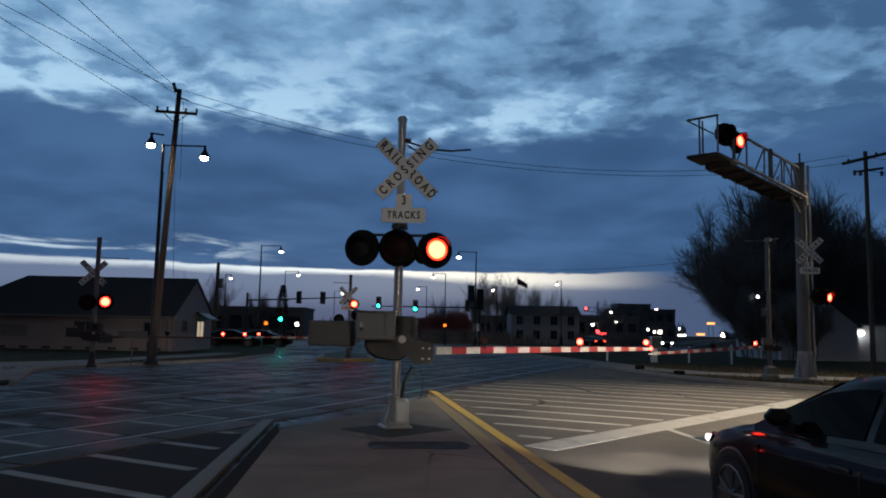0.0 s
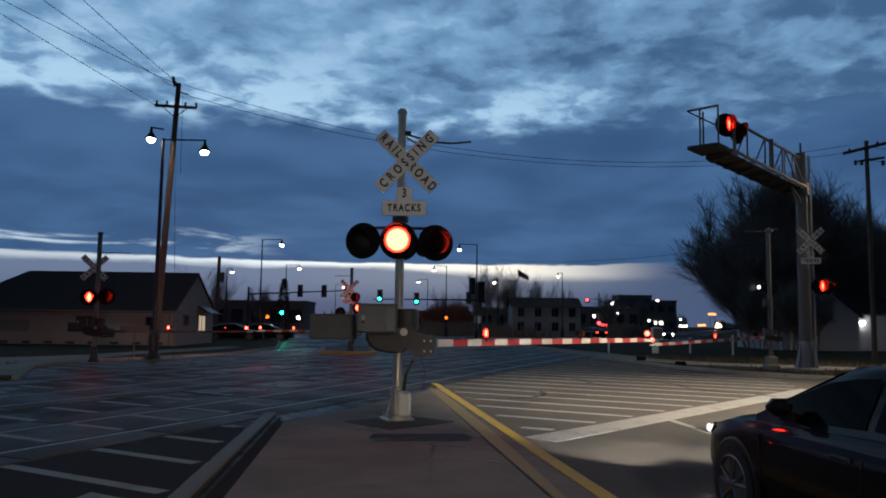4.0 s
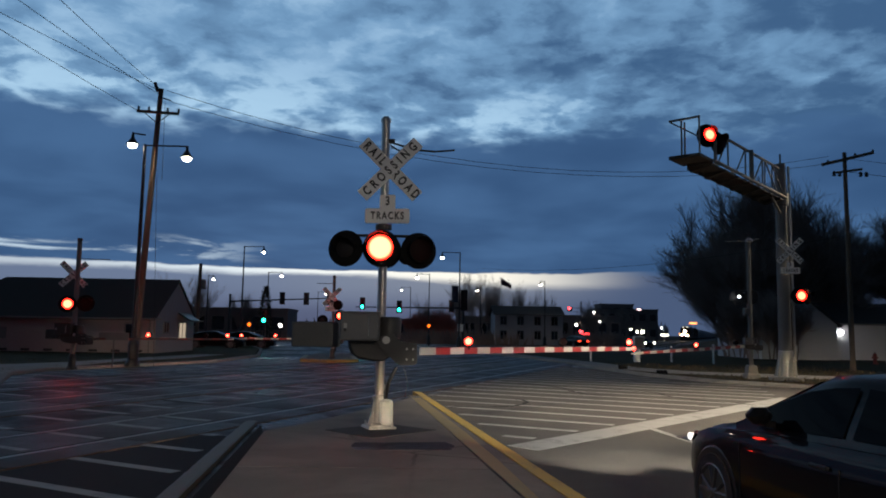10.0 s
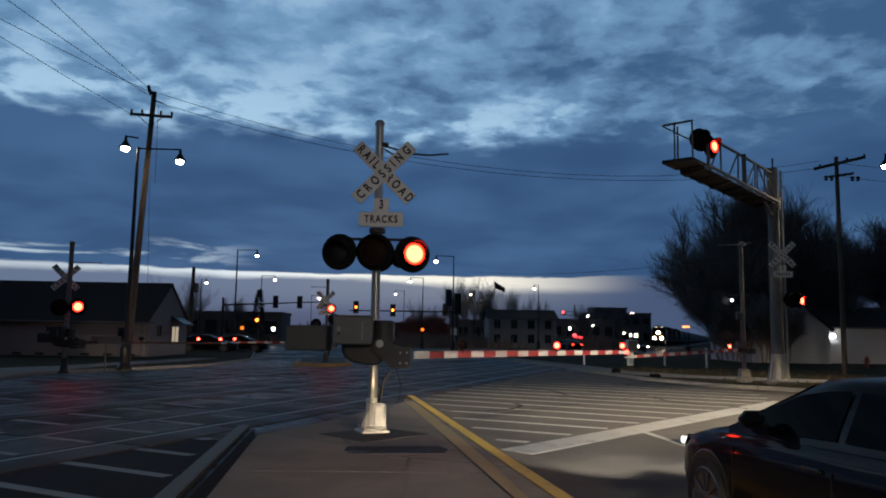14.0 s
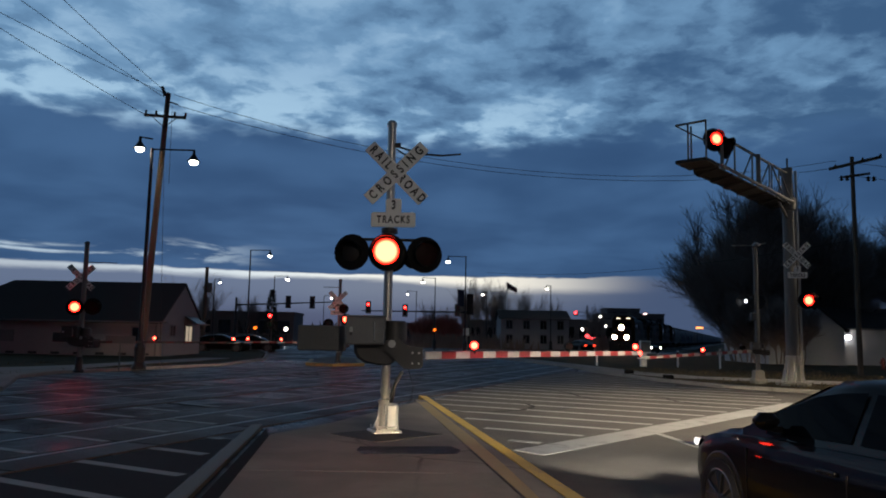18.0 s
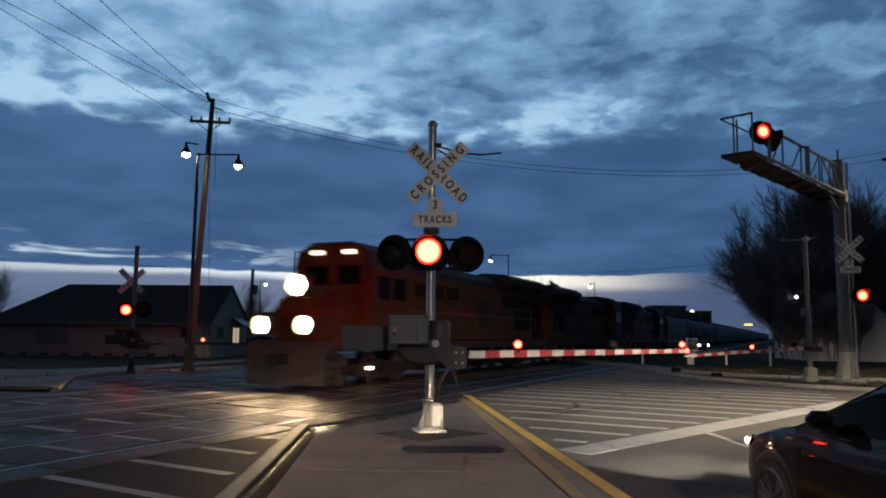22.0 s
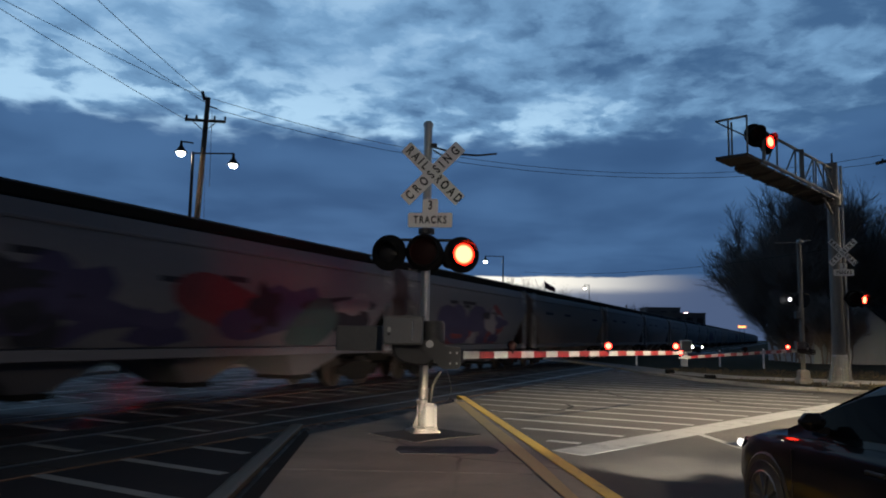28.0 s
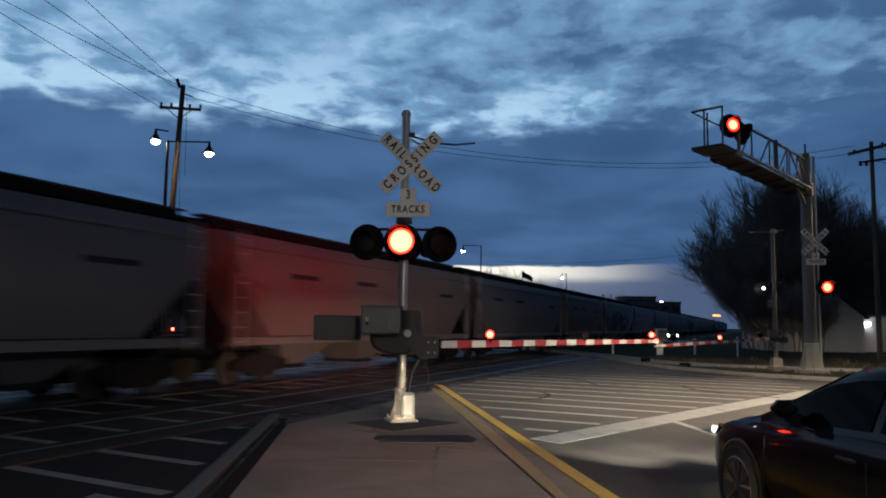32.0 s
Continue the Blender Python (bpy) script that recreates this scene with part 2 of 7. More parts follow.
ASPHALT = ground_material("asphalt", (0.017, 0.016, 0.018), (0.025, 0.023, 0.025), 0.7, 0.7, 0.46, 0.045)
CONCRETE = ground_material("island_concrete", (0.165, 0.15, 0.137), (0.22, 0.2, 0.182), 0.35, 0.88, 0.08)
WALKWAY = ground_material("pavement_concrete", (0.27, 0.255, 0.24), (0.34, 0.325, 0.305), 0.5, 0.85, 0.05)
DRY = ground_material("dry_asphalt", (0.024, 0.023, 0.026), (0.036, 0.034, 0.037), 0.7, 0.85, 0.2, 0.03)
PANEL = ground_material("crossing_panel", (0.027, 0.026, 0.027), (0.04, 0.038, 0.038), 1.2, 0.6, 0.22, 0.05)
GRASS = ground_material("winter_grass", (0.045, 0.04, 0.022), (0.085, 0.065, 0.035), 3.0, 0.95)
BALLAST = ground_material("ballast", (0.10, 0.095, 0.09), (0.15, 0.14, 0.13), 6.0, 0.95)
WHITE_LINE = worn_paint("white_road_paint", (0.29, 0.288, 0.275), (0.07, 0.07, 0.068))
LANE = ground_material("pale_lane_asphalt", (0.074, 0.069, 0.064), (0.105, 0.098, 0.09), 0.8, 0.85, 0.2)
# darker copy of the line paint; weaker light on the left is in its colour
DIM_WHITE = worn_paint("dim_white_road_paint", (0.2, 0.2, 0.197), (0.045, 0.045, 0.045))
YELLOW_LINE = worn_paint("yellow_kerb_paint", (0.6, 0.38, 0.03), (0.2, 0.15, 0.07))
WORN_YELLOW = worn_paint("rubbed_yellow_paint", (0.3, 0.21, 0.06), (0.12, 0.11, 0.1))
FADED_YELLOW = worn_paint("faded_yellow_paint", (0.085, 0.072, 0.045), (0.07, 0.064, 0.057))
GALV = material("galvanised_steel", (0.4, 0.4, 0.39), 0.34, 0.75, 0.2, 2.0, 30.0, 0.08)
GREY_PAINT = material("grey_equipment_paint", (0.13, 0.132, 0.138), 0.5, 0.0, 0.2, 3.0, 30.0, 0.08)
CAST = material("cast_iron_grey", (0.042, 0.041, 0.042), 0.55, 0.3, 0.3, 4.0, 40.0, 0.2)
MATTE = material("matte_black_paint", (0.009, 0.0085, 0.0085), 0.85, 0.0, 0.3, 4.0, 30.0, 0.05, 0.15)
GUTTER = material("dirty_gutter", (0.022, 0.02, 0.019), 0.95, 0.0, 0.5, 1.2, 18.0, 0.3, 0.1)
BLACK = material("black_enamel", (0.012, 0.012, 0.013), 0.4, 0.0, 0.3, 4.0, 30.0, 0.05)
SIGN_WHITE = material("white_sign_sheet", (0.86, 0.85, 0.83), 0.45, 0.0, 0.1, 3.0, 20.0, 0.03)
SIGN_BLACK = material("sign_lettering", (0.012, 0.012, 0.012), 0.5, 0.0, 0.1, 3.0, 20.0, 0.0)
GATE_WHITE = material("gate_white_sheet", (0.36, 0.36, 0.35), 0.45, 0.0, 0.15, 5.0, 40.0, 0.05)
GATE_RED = material("gate_red_sheet", (0.2, 0.012, 0.014), 0.45, 0.0, 0.15, 5.0, 40.0, 0.05)
WOOD = material("weathered_pole_wood", (0.11, 0.085, 0.065), 0.85, 0.0, 0.4, 1.5, 30.0, 0.4)
BARK = material("bare_bark", (0.22, 0.185, 0.175), 0.9, 0.0, 0.4, 2.0, 20.0, 0.3)
WIRE = material("cable_sheath", (0.015, 0.015, 0.016), 0.6)
RAIL = material("worn_rail_steel", (0.24, 0.225, 0.21), 0.38, 1.0, 0.2, 3.0, 40.0, 0.05)
RUST = material("rusted_steel", (0.1, 0.06, 0.04), 0.8, 0.3, 0.4, 3.0, 30.0, 0.3)
TIE = material("creosoted_timber", (0.04, 0.033, 0.028), 0.9, 0.0, 0.4, 3.0, 30.0, 0.3)
LAMP_WHITE = glow("street_lamp_glow", (1.0, 0.9, 0.74), 60.0)
DARK_LENS = pane("unlit_red_lens", (0.014, 0.003, 0.003), 0.55, 0.1, 0.0)
DARK_GREEN = pane("unlit_signal_lens", (0.02, 0.02, 0.02), 0.15)
RED_ON = lens_glow("lit_red_lens", (1.0, 0.012, 0.004), (1.0, 0.03, 0.012), 45.0, 0.175, 0.6, 1.0, 0.12)
RED_HOT = lens_glow("lit_red_lens_head_on", (1.0, 0.012, 0.005), (1.0, 0.03, 0.014), 45.0, 0.205, 0.66, 1.02, 0.14)
RED_SIDE = glow("lit_red_rear_side_lens", (1.0, 0.03, 0.018), 900.0)
RED_MID = lens_glow("lit_red_side_lens", (1.0, 0.008, 0.004), (1.0, 0.02, 0.009), 60.0, 0.2, 0.5, 0.95, 0.12)
RED_BEAM = glow("lit_red_rear_lens", (1.0, 0.03, 0.018), 4200.0)
RED_FAR = lens_glow("lit_red_lamp", (1.0, 0.008, 0.006), (1.0, 0.04, 0.022), 30.0, 0.08, 0.45, 1.0, 0.25)
SIGNAL_RED = lens_glow("lit_red_signal", (1.0, 0.006, 0.005), (1.0, 0.012, 0.01), 60.0, 0.175, 0.3, 0.95, 0.2)
GREEN_ON = lens_glow("lit_green_lamp", (0.002, 1.0, 0.42), (0.0022, 1.0, 0.5), 300.0, 0.175, 0.2, 1.0, 0.008)
AMBER_ON = lens_glow("lit_amber_lamp", (1.0, 0.16, 0.012), (1.0, 0.2, 0.02), 40.0, 0.155, 0.1, 0.9, 0.07)
HEAD_ON = glow("train_headlight_glow", (1.0, 0.7, 0.38), 320.0)
MARK_ON = glow("marker_glow", (1.0, 0.8, 0.55), 9.0)
BOARD_ON = glow("number_board_glow", (1.0, 0.86, 0.62), 2.2)
CAR_LIGHT = glow("car_headlight_glow", (1.0, 0.95, 0.9), 1.6)
CAR_FAR = glow("far_headlight_glow", (1.0, 0.9, 0.78), 10.0)
TAIL = glow("tail_lamp_glow", (1.0, 0.05, 0.02), 5.0)
ROOM = glow("lit_window", (1.0, 0.82, 0.6), 0.45)

# ---- mesh helpers ----


class Mesh:
    """Collects simple solids into one mesh."""

    def __init__(self):
        self.v, self.f, self.m, self.mats = [], [], [], []

    def _face(self, idx, k):
        self.f.append(idx)
        self.m.append(k)

    def slot(self, mat):
        if mat not in self.mats:
            self.mats.append(mat)
        return self.mats.index(mat)

    def solid(self, pts, faces, k=0, at=None):
        n = len(self.v)
        self.v += [tuple(at @ Vector(p)) if at else tuple(p) for p in pts]
        for f in faces:
            self._face(tuple(n + i for i in f), k)
        return self

    def box(self, c, s, at=None, k=0, bev=0.0):
        x, y, z = (a / 2 for a in s)
        if bev <= 0:
            pts = [(c[0] + i * x, c[1] + j * y, c[2] + l * z) for l in (-1, 1) for j in (-1, 1) for i in (-1, 1)]
            return self.solid(pts, [(0, 2, 3, 1), (4, 5, 7, 6), (0, 1, 5, 4), (2, 6, 7, 3), (0, 4, 6, 2), (1, 3, 7, 5)], k, at)
        # bevelled in plan and at top and bottom
        b = min(bev, x * 0.9, y * 0.9, z * 0.9)
        ring = lambda e, zz: [(c[0] + px, c[1] + py, c[2] + zz) for px, py in ((-x + b, -y + e), (x - b, -y + e), (x - e, -y + b), (x - e, y - b), (x - b, y - e), (-x + b, y - e), (-x + e, y - b), (-x + e, -y + b))]
        pts = ring(b, -z) + ring(0, -z + b) + ring(0, z - b) + ring(b, z)
        fs = [tuple(reversed(range(8))), tuple(range(24, 32))]
        for r in range(3):
            for i in range(8):
                j = (i + 1) % 8
                fs.append((r * 8 + i, r * 8 + j, r * 8 + 8 + j, r * 8 + 8 + i))
        return self.solid(pts, fs, k, at)

    def tube(self, a, b, r0, r1=None, seg=10, k=0, caps=True, at=None):
        a, b = Vector(a), Vector(b)
        r1 = r0 if r1 is None else r1
        d = (b - a).normalized()
        s = d.orthogonal().normalized()
        t = d.cross(s)
        pts = []
        for p, r in ((a, r0), (b, r1)):
            for i in range(seg):
                w = 2 * math.pi * i / seg
                pts.append(p + (s * math.cos(w) + t * math.sin(w)) * r)
        fs = [(i, (i + 1) % seg, seg + (i + 1) % seg, seg + i) for i in range(seg)]
        if caps:
            fs += [tuple(reversed(range(seg))), tuple(range(seg, 2 * seg))]
        return self.solid(pts, fs, k, at)

    def lathe(self, prof, seg=16, at=None, k=0):
        """A turned solid about z from (radius, height) pairs."""
        pts = [(r * math.cos(2 * math.pi * i / seg), r * math.sin(2 * math.pi * i / seg), z) for r, z in prof for i in range(seg)]
        fs = []
        for j in range(len(prof) - 1):
            for i in range(seg):
                n = (i + 1) % seg
                fs.append((j * seg + i, j * seg + n, j * seg + seg + n, j * seg + seg + i))
        fs += [tuple(reversed(range(seg))), tuple(range((len(prof) - 1) * seg, len(prof) * seg))]
        return self.solid(pts, fs, k, at)

    def prism(self, poly, z0, z1, k=0, at=None):
        """A flat polygon, drawn upwards."""
        n = len(poly)
        if sum(poly[i][0] * poly[(i + 1) % n][1] - poly[(i + 1) % n][0] * poly[i][1] for i in range(n)) < 0:
            poly = list(reversed(poly))
        pts = [(p[0], p[1], z0) for p in poly] + [(p[0], p[1], z1) for p in poly]
        fs = [tuple(reversed(range(n))), tuple(range(n, 2 * n))] + [(i, (i + 1) % n, n + (i + 1) % n, n + i) for i in range(n)]
        return self.solid(pts, fs, k, at)

    def loft(self, rings, k=0, at=None, close=True):
        n = len(rings[0])
        pts = [p for r in rings for p in r]
        fs = []
        for j in range(len(rings) - 1):
            for i in range(n if close else n - 1):
                e = (i + 1) % n
                fs.append((j * n + i, j * n + e, j * n + n + e, j * n + n + i))
        if close:
            fs += [tuple(reversed(range(n))), tuple(range((len(rings) - 1) * n, len(rings) * n))]
        return self.solid(pts, fs, k, at)

    def data(self, name, mat, smooth=False):
        me = bpy.data.meshes.new(name)
        me.from_pydata(self.v, [], self.f)
        for mm in (mat if isinstance(mat, (list, tuple)) else [mat]):
            me.materials.append(mm)
        if any(self.m):
            me.polygons.foreach_set("material_index", self.m)
        if smooth:
            me.shade_smooth()
            me.set_sharp_from_angle(angle=radians(38))
        me.update()
        return me


def part(name, mesh, mat, parent=None, label="", smooth=False, at=None):
    """Links a mesh as one object under a thing or part."""
    me = mesh.data(name, mat, smooth) if isinstance(mesh, Mesh) else mesh
    ob = new(name, me)
    ob.parent = parent
    if at is not None:
        ob.matrix_basis = at
    if label:
        ob["label"] = label
    return ob


def thing(name, at, label, category, group=""):
    ob = new(name)
    ob.empty_display_size = 0.3
    ob.matrix_basis = at
    return tagged(ob, label, category, group)


def lettering(text, size, at, parent, mat, name="lettering", depth=0.002, gap=1.3):
    """Raised letters in the built-in font, as a mesh in the plane y = 0 facing -y."""
    cu = bpy.data.curves.new(name, "FONT")
    cu.body, cu.size, cu.align_x, cu.align_y, cu.extrude = text, size, "CENTER", "CENTER", depth
    cu.offset, cu.space_character = size * 0.03, gap
    tmp = new(name, cu)
    me = bpy.data.meshes.new_from_object(tmp.evaluated_get(bpy.context.evaluated_depsgraph_get()))
    bpy.data.objects.remove(tmp)
    me.materials.clear()
    me.materials.append(mat)
    return part(name, me, mat, parent, at=at @ pose(0, 0, 0, 90, 0, 0) @ Matrix.Diagonal((0.72, 1.0, 1.0, 1.0)))


KEYED = []      # signal lenses that turn between their lit and unlit side: object, place, phase
TRAFFIC = []    # traffic lamp lenses: object, place, colour
ROLLING = []    # train vehicles: object, distance behind the train's front, heading
TRACK = 21.75   # bearing of the tracks
TS, TC = math.sin(radians(TRACK)), math.cos(radians(TRACK))


def along(s, o, z=0.0):
    """A point s metres along the tracks and o metres to their right."""
    return Vector((s * TS + o * TC, s * TC - o * TS, z))

# ---- ground, roads, crossing ----


def slab(name, poly, z0, z1, mat, label, category, parent=None):
    ob = part(name, Mesh().prism(poly, z0, z1), mat, parent)
    if parent is None:
        tagged(ob, label, category, kind="structure")
    return ob


g = Mesh()
g.solid([(-1500, -300, -0.06), (1500, -300, -0.06), (1500, 2600, -0.06), (-1500, 2600, -0.06)], [(0, 1, 2, 3)])
tagged(part("ground", g, GRASS), "flat ground with dull brown winter grass", "ground", kind="structure")

road = slab("road", [(-34, -40), (34, -40), (34, 14), (19, 20.5), (14.2, 23.8), (12.3, 25.4), (10.4, 27.5), (9.1, 31), (8.2, 37), (7.9, 44), (4.5, 62), (2.0, 84),
                     (60, 92), (60, 102), (-2, 104), (-22, 240), (-34, 240), (-21, 104), (-75, 100), (-75, 90), (-19.5, 84), (-13, 62), (-10.0, 47), (-10.2, 38),
                     (-12.4, 32), (-13.9, 28.5), (-13.9, 26.4), (-11.2, 20.5), (-13, 16), (-34, 10)], -0.3, 0.0, ASPHALT,
            "dark worn asphalt road, damp in patches", "road")


# paler asphalt laid over the right-hand lanes only
part("lane_surface", Mesh().prism([(5.12, -18), (2.72, 0), (0.06, 20.0), along(22, -7.7)[:2], along(39, -7.7)[:2], (8.1, 37), (9.0, 31), (10.3, 27.5), (12.2, 25.4), (14.1, 23.7), (18.9, 20.4), (33, 14), (33, -18)], -0.05, 0.003), LANE, road, "paler lane surface")


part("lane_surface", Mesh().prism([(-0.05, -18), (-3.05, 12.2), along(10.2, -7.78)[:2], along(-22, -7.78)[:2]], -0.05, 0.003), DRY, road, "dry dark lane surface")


def strip(a, b, width, z, mat, name="road_marking", top=0.0065):
    """A painted line on the road between two points."""
    a, b = Vector((*a, 0)), Vector((*b, 0))
    d = (b - a).normalized()
    s = Vector((-d.y, d.x, 0)) * width / 2
    return part(name, Mesh().prism([(a + s)[:2], (b + s)[:2], (b - s)[:2], (a - s)[:2]], z, z + top), mat, road)


# island: slab pieces between joints, kerbs on both sides
island = thing("median_island", pose(0, 0, 0), "concrete median island with faded yellow kerbs", "median")
island["kind"] = "structure"


def left_edge(y):
    return -1.16 - 0.1033 * y


def right_edge(y):
    return 1.77 - 0.117 * y


joints = [-18, -13, -8.5, -4.2, 0.2, 4.6, 8.72]
for y0, y1 in zip(joints, joints[1:]):
    e = 0.02
    part("slab", Mesh().prism([(left_edge(y0 + e), y0 + e), (right_edge(y0 + e), y0 + e), (right_edge(y1 - e), y1 - e), (left_edge(y1 - e), y1 - e)], -0.1, 0.15), CONCRETE, island)
y0 = 8.732
part("slab", Mesh().prism([(left_edge(y0), y0), (right_edge(y0), y0), (-0.3, 18.0), (-0.42, 17.4), (-1.69, 13.35), (-2.37, 11.72)], -0.1, 0.15), CONCRETE, island)
part("joint_filler", Mesh().prism([(left_edge(-18), -17.9), (right_edge(-18), -17.9), (right_edge(8.9), 8.9), (left_edge(8.9), 8.9)], -0.1, 0.135), GUTTER, island)
part("gutter", Mesh().prism([(left_edge(-18) - 0.01, -18), (left_edge(11.7) - 0.01, 11.7), (left_edge(11.7) - 0.36, 13.2), (left_edge(-18) - 0.36, -18)], -0.1, 0.07), GUTTER, island)
part("kerb", Mesh().loft([[(left_edge(y) - 0.37 - w, y + q, z) for w, z in ((0, -0.1), (0, 0.06), (0.03, 0.07), (0.17, 0.065), (0.22, 0.045), (0.25, -0.1))] for y, q in ((-18, 0), (2, 0), (8, 0), (13.3, 0.4))]), FADED_YELLOW, island, "faded yellow kerb")
yellow = lambda y: 2.57 - 0.131 * y
part("kerb", Mesh().loft([[(x, y, z) for x, z in ((right_edge(y) + 0.03, -0.1), (right_edge(y) + 0.03, 0.145), (yellow(y) - 0.2, 0.125), (yellow(y) - 0.19, -0.1))] for y in (-18, 2, 9, 18.6)]), CONCRETE, island)
part("kerb_paint", Mesh().loft([[(right_edge(y) + 0.03 + w, y, z) for w, z in ((0.01, 0.1), (0.01, 0.148), (0.01 + e, 0.148 - 0.05 * e), (0.012 + e, 0.1))] for y, e in ((3.0, 0.004), (6.5, 0.1), (9.4, 0.2), (12, 0.24), (18.0, 0.22))]), WORN_YELLOW, island, "faded yellow kerb paint")
part("kerb_paint", Mesh().loft([[(yellow(y) + w, y, z) for w, z in ((-0.24, -0.1), (-0.24, 0.136), (-0.03, 0.112), (0.02, 0.05), (0.03, -0.1))] for y in (-18, 2, 9, 14, 20.0)]), YELLOW_LINE, island, "yellow painted gutter edge")
part("patch", Mesh().prism([(-0.93, 10.62), (0.3, 10.78), (0.42, 10.45), (0.36, 10.12), (-0.85, 9.98), (-0.95, 10.3)], 0.1, 0.155), ASPHALT, island, "dark asphalt patch")
BASE_PAD = material("rusted_base_pad", (0.02, 0.016, 0.013), 0.85, 0.0, 0.5, 3.0, 30.0, 0.3)
part("base_pad", Mesh().prism([(-1.5, 11.9), (-0.72, 11.05), (0.2, 12.05), (-0.6, 12.75)], 0.1, 0.158), BASE_PAD, island, "dark rusted square base pad")

# hatching: one family of parallel lines, kept to the clear zones
HD = Vector((0.875, -0.484))
HN = Vector((0.484, 0.875))


def clip_line(c, zone):
    """The stretch of hatch line c inside a convex zone, as two points."""
    p0 = HN * c
    lo, hi = -80.0, 80.0
    n = len(zone)
    area = sum(zone[i][0] * zone[(i + 1) % n][1] - zone[(i + 1) % n][0] * zone[i][1] for i in range(n))
    for i in range(n):
        a, b = Vector(zone[i]), Vector(zone[(i + 1) % n])
        e = b - a
        nrm = Vector((-e.y, e.x)) * (1 if area > 0 else -1)
        q, w = nrm.dot(p0 - a), nrm.dot(HD)
        if abs(w) < 1e-9:
            if q < 0:
                return None
            continue
        t = -q / w
        if w > 0:
            lo = max(lo, t)
        else:
            hi = min(hi, t)
    return (p0 + HD * lo, p0 + HD * hi) if hi - lo > 0.25 else None


def band(o0, o1, s0, s1):
    return [along(s, o)[:2] for s, o in ((s0, o0), (s1, o0), (s1, o1), (s0, o1))]


zones = [
    [(0.62, 16.5), (1.2, 11.75), (9.9, 21.5), (11.2, 26.2), (9.6, 28.0), (-0.1, 20.6)],
    [(9.6, 28.0), (8.7, 31.5), (7.9, 37.5), (7.3, 39.6), (-0.1, 20.62)],
    [(-2.72, 8.0), (-2.55, 6.5), (-5.2, 8.0), (-3.25, 13.4)],
    [(-3.2, 13.6), (-0.55, 18.6), (-0.9, 18.2), (-2.2, 13.0), (-2.6, 12.6)],
    band(-10.75, -12.25, 2.0, 42.0), band(-15.4, -16.7, 8.0, 46.0), band(-19.9, -24.0, 16.0, 44.0),
]
for k in range(36):
    for zi, zn in enumerate(zones):
        seg = clip_line(5.35 + 1.27 * k, zn)
        if seg:
            strip(seg[0], seg[1], 0.17, 0.0, WHITE_LINE if zi < 2 else DIM_WHITE)
for zn in (band(-8.75, -9.9, 1.0, 13.0),):
    for k in range(8):
        seg = clip_line(5.35 + 1.27 * k, zn)
        if seg:
            strip(seg[0], seg[1], 0.15, 0.014, DIM_WHITE)
part("stop_line", Mesh().prism([(1.24, 11.55), (9.85, 21.35), (10.3, 20.9), (1.64, 11.1)], 0.0, 0.007), WHITE_LINE, road, "broad worn white stop line")
def tar_seam(pts, width=0.05):
    """A wandering line of black crack sealer."""
    rr = random.Random(len(pts) + int(pts[0][0] * 10))
    left, right = [], []
    for i, p in enumerate(pts):
        a, b = Vector(pts[max(i - 1, 0)]), Vector(pts[min(i + 1, len(pts) - 1)])
        d = (b - a).normalized()
        w = width * rr.uniform(0.6, 1.3)
        left.append((p[0] - d.y * w, p[1] + d.x * w))
        right.append((p[0] + d.y * w, p[1] - d.x * w))
    ms = Mesh()
    for i in range(len(pts) - 1):
        ms.prism([left[i], left[i + 1], right[i + 1], right[i]], 0.0, 0.009)
    part("tar_seam", ms, TAR, road, "black crack-sealer line")


TAR = material("crack_sealer", (0.012, 0.012, 0.012), 0.85, 0.0, 0.3, 3.0, 30.0, 0.1, 0.2)
for x_, y_, az_, n_ in ((2.3, 19.6, 150, 26), (5.2, 24.0, 140, 22), (3.2, 26.0, 160, 20), (6.4, 30.0, 150, 18), (-6.0, 18.0, 100, 16), (-8.0, 24.0, 120, 16), (0.2, 25.5, 30, 20), (-5.0, 31.0, 60, 18)):
    rr = random.Random(int(x_ * 7 + y_))
    pts, p, h = [], Vector((x_, y_)), radians(az_)
    for i in range(n_):
        pts.append((p.x, p.y))
        h += rr.uniform(-0.5, 0.5)
        p = p + Vector((math.sin(h), math.cos(h))) * 0.3
    tar_seam(pts)
strip((4.07, 13.85), (5.95, -6.0), 0.13, 0.0, WHITE_LINE, "lane_line")
strip((-5.35, 8.9), (-3.6, -8.0), 0.13, 0.0, DIM_WHITE, "lane_line")
part("stop_line", Mesh().prism([(-3.35, 7.55), (-2.75, 7.2), (-2.72, 6.75), (-3.4, 7.1)], 0.0, 0.007), DIM_WHITE, road)

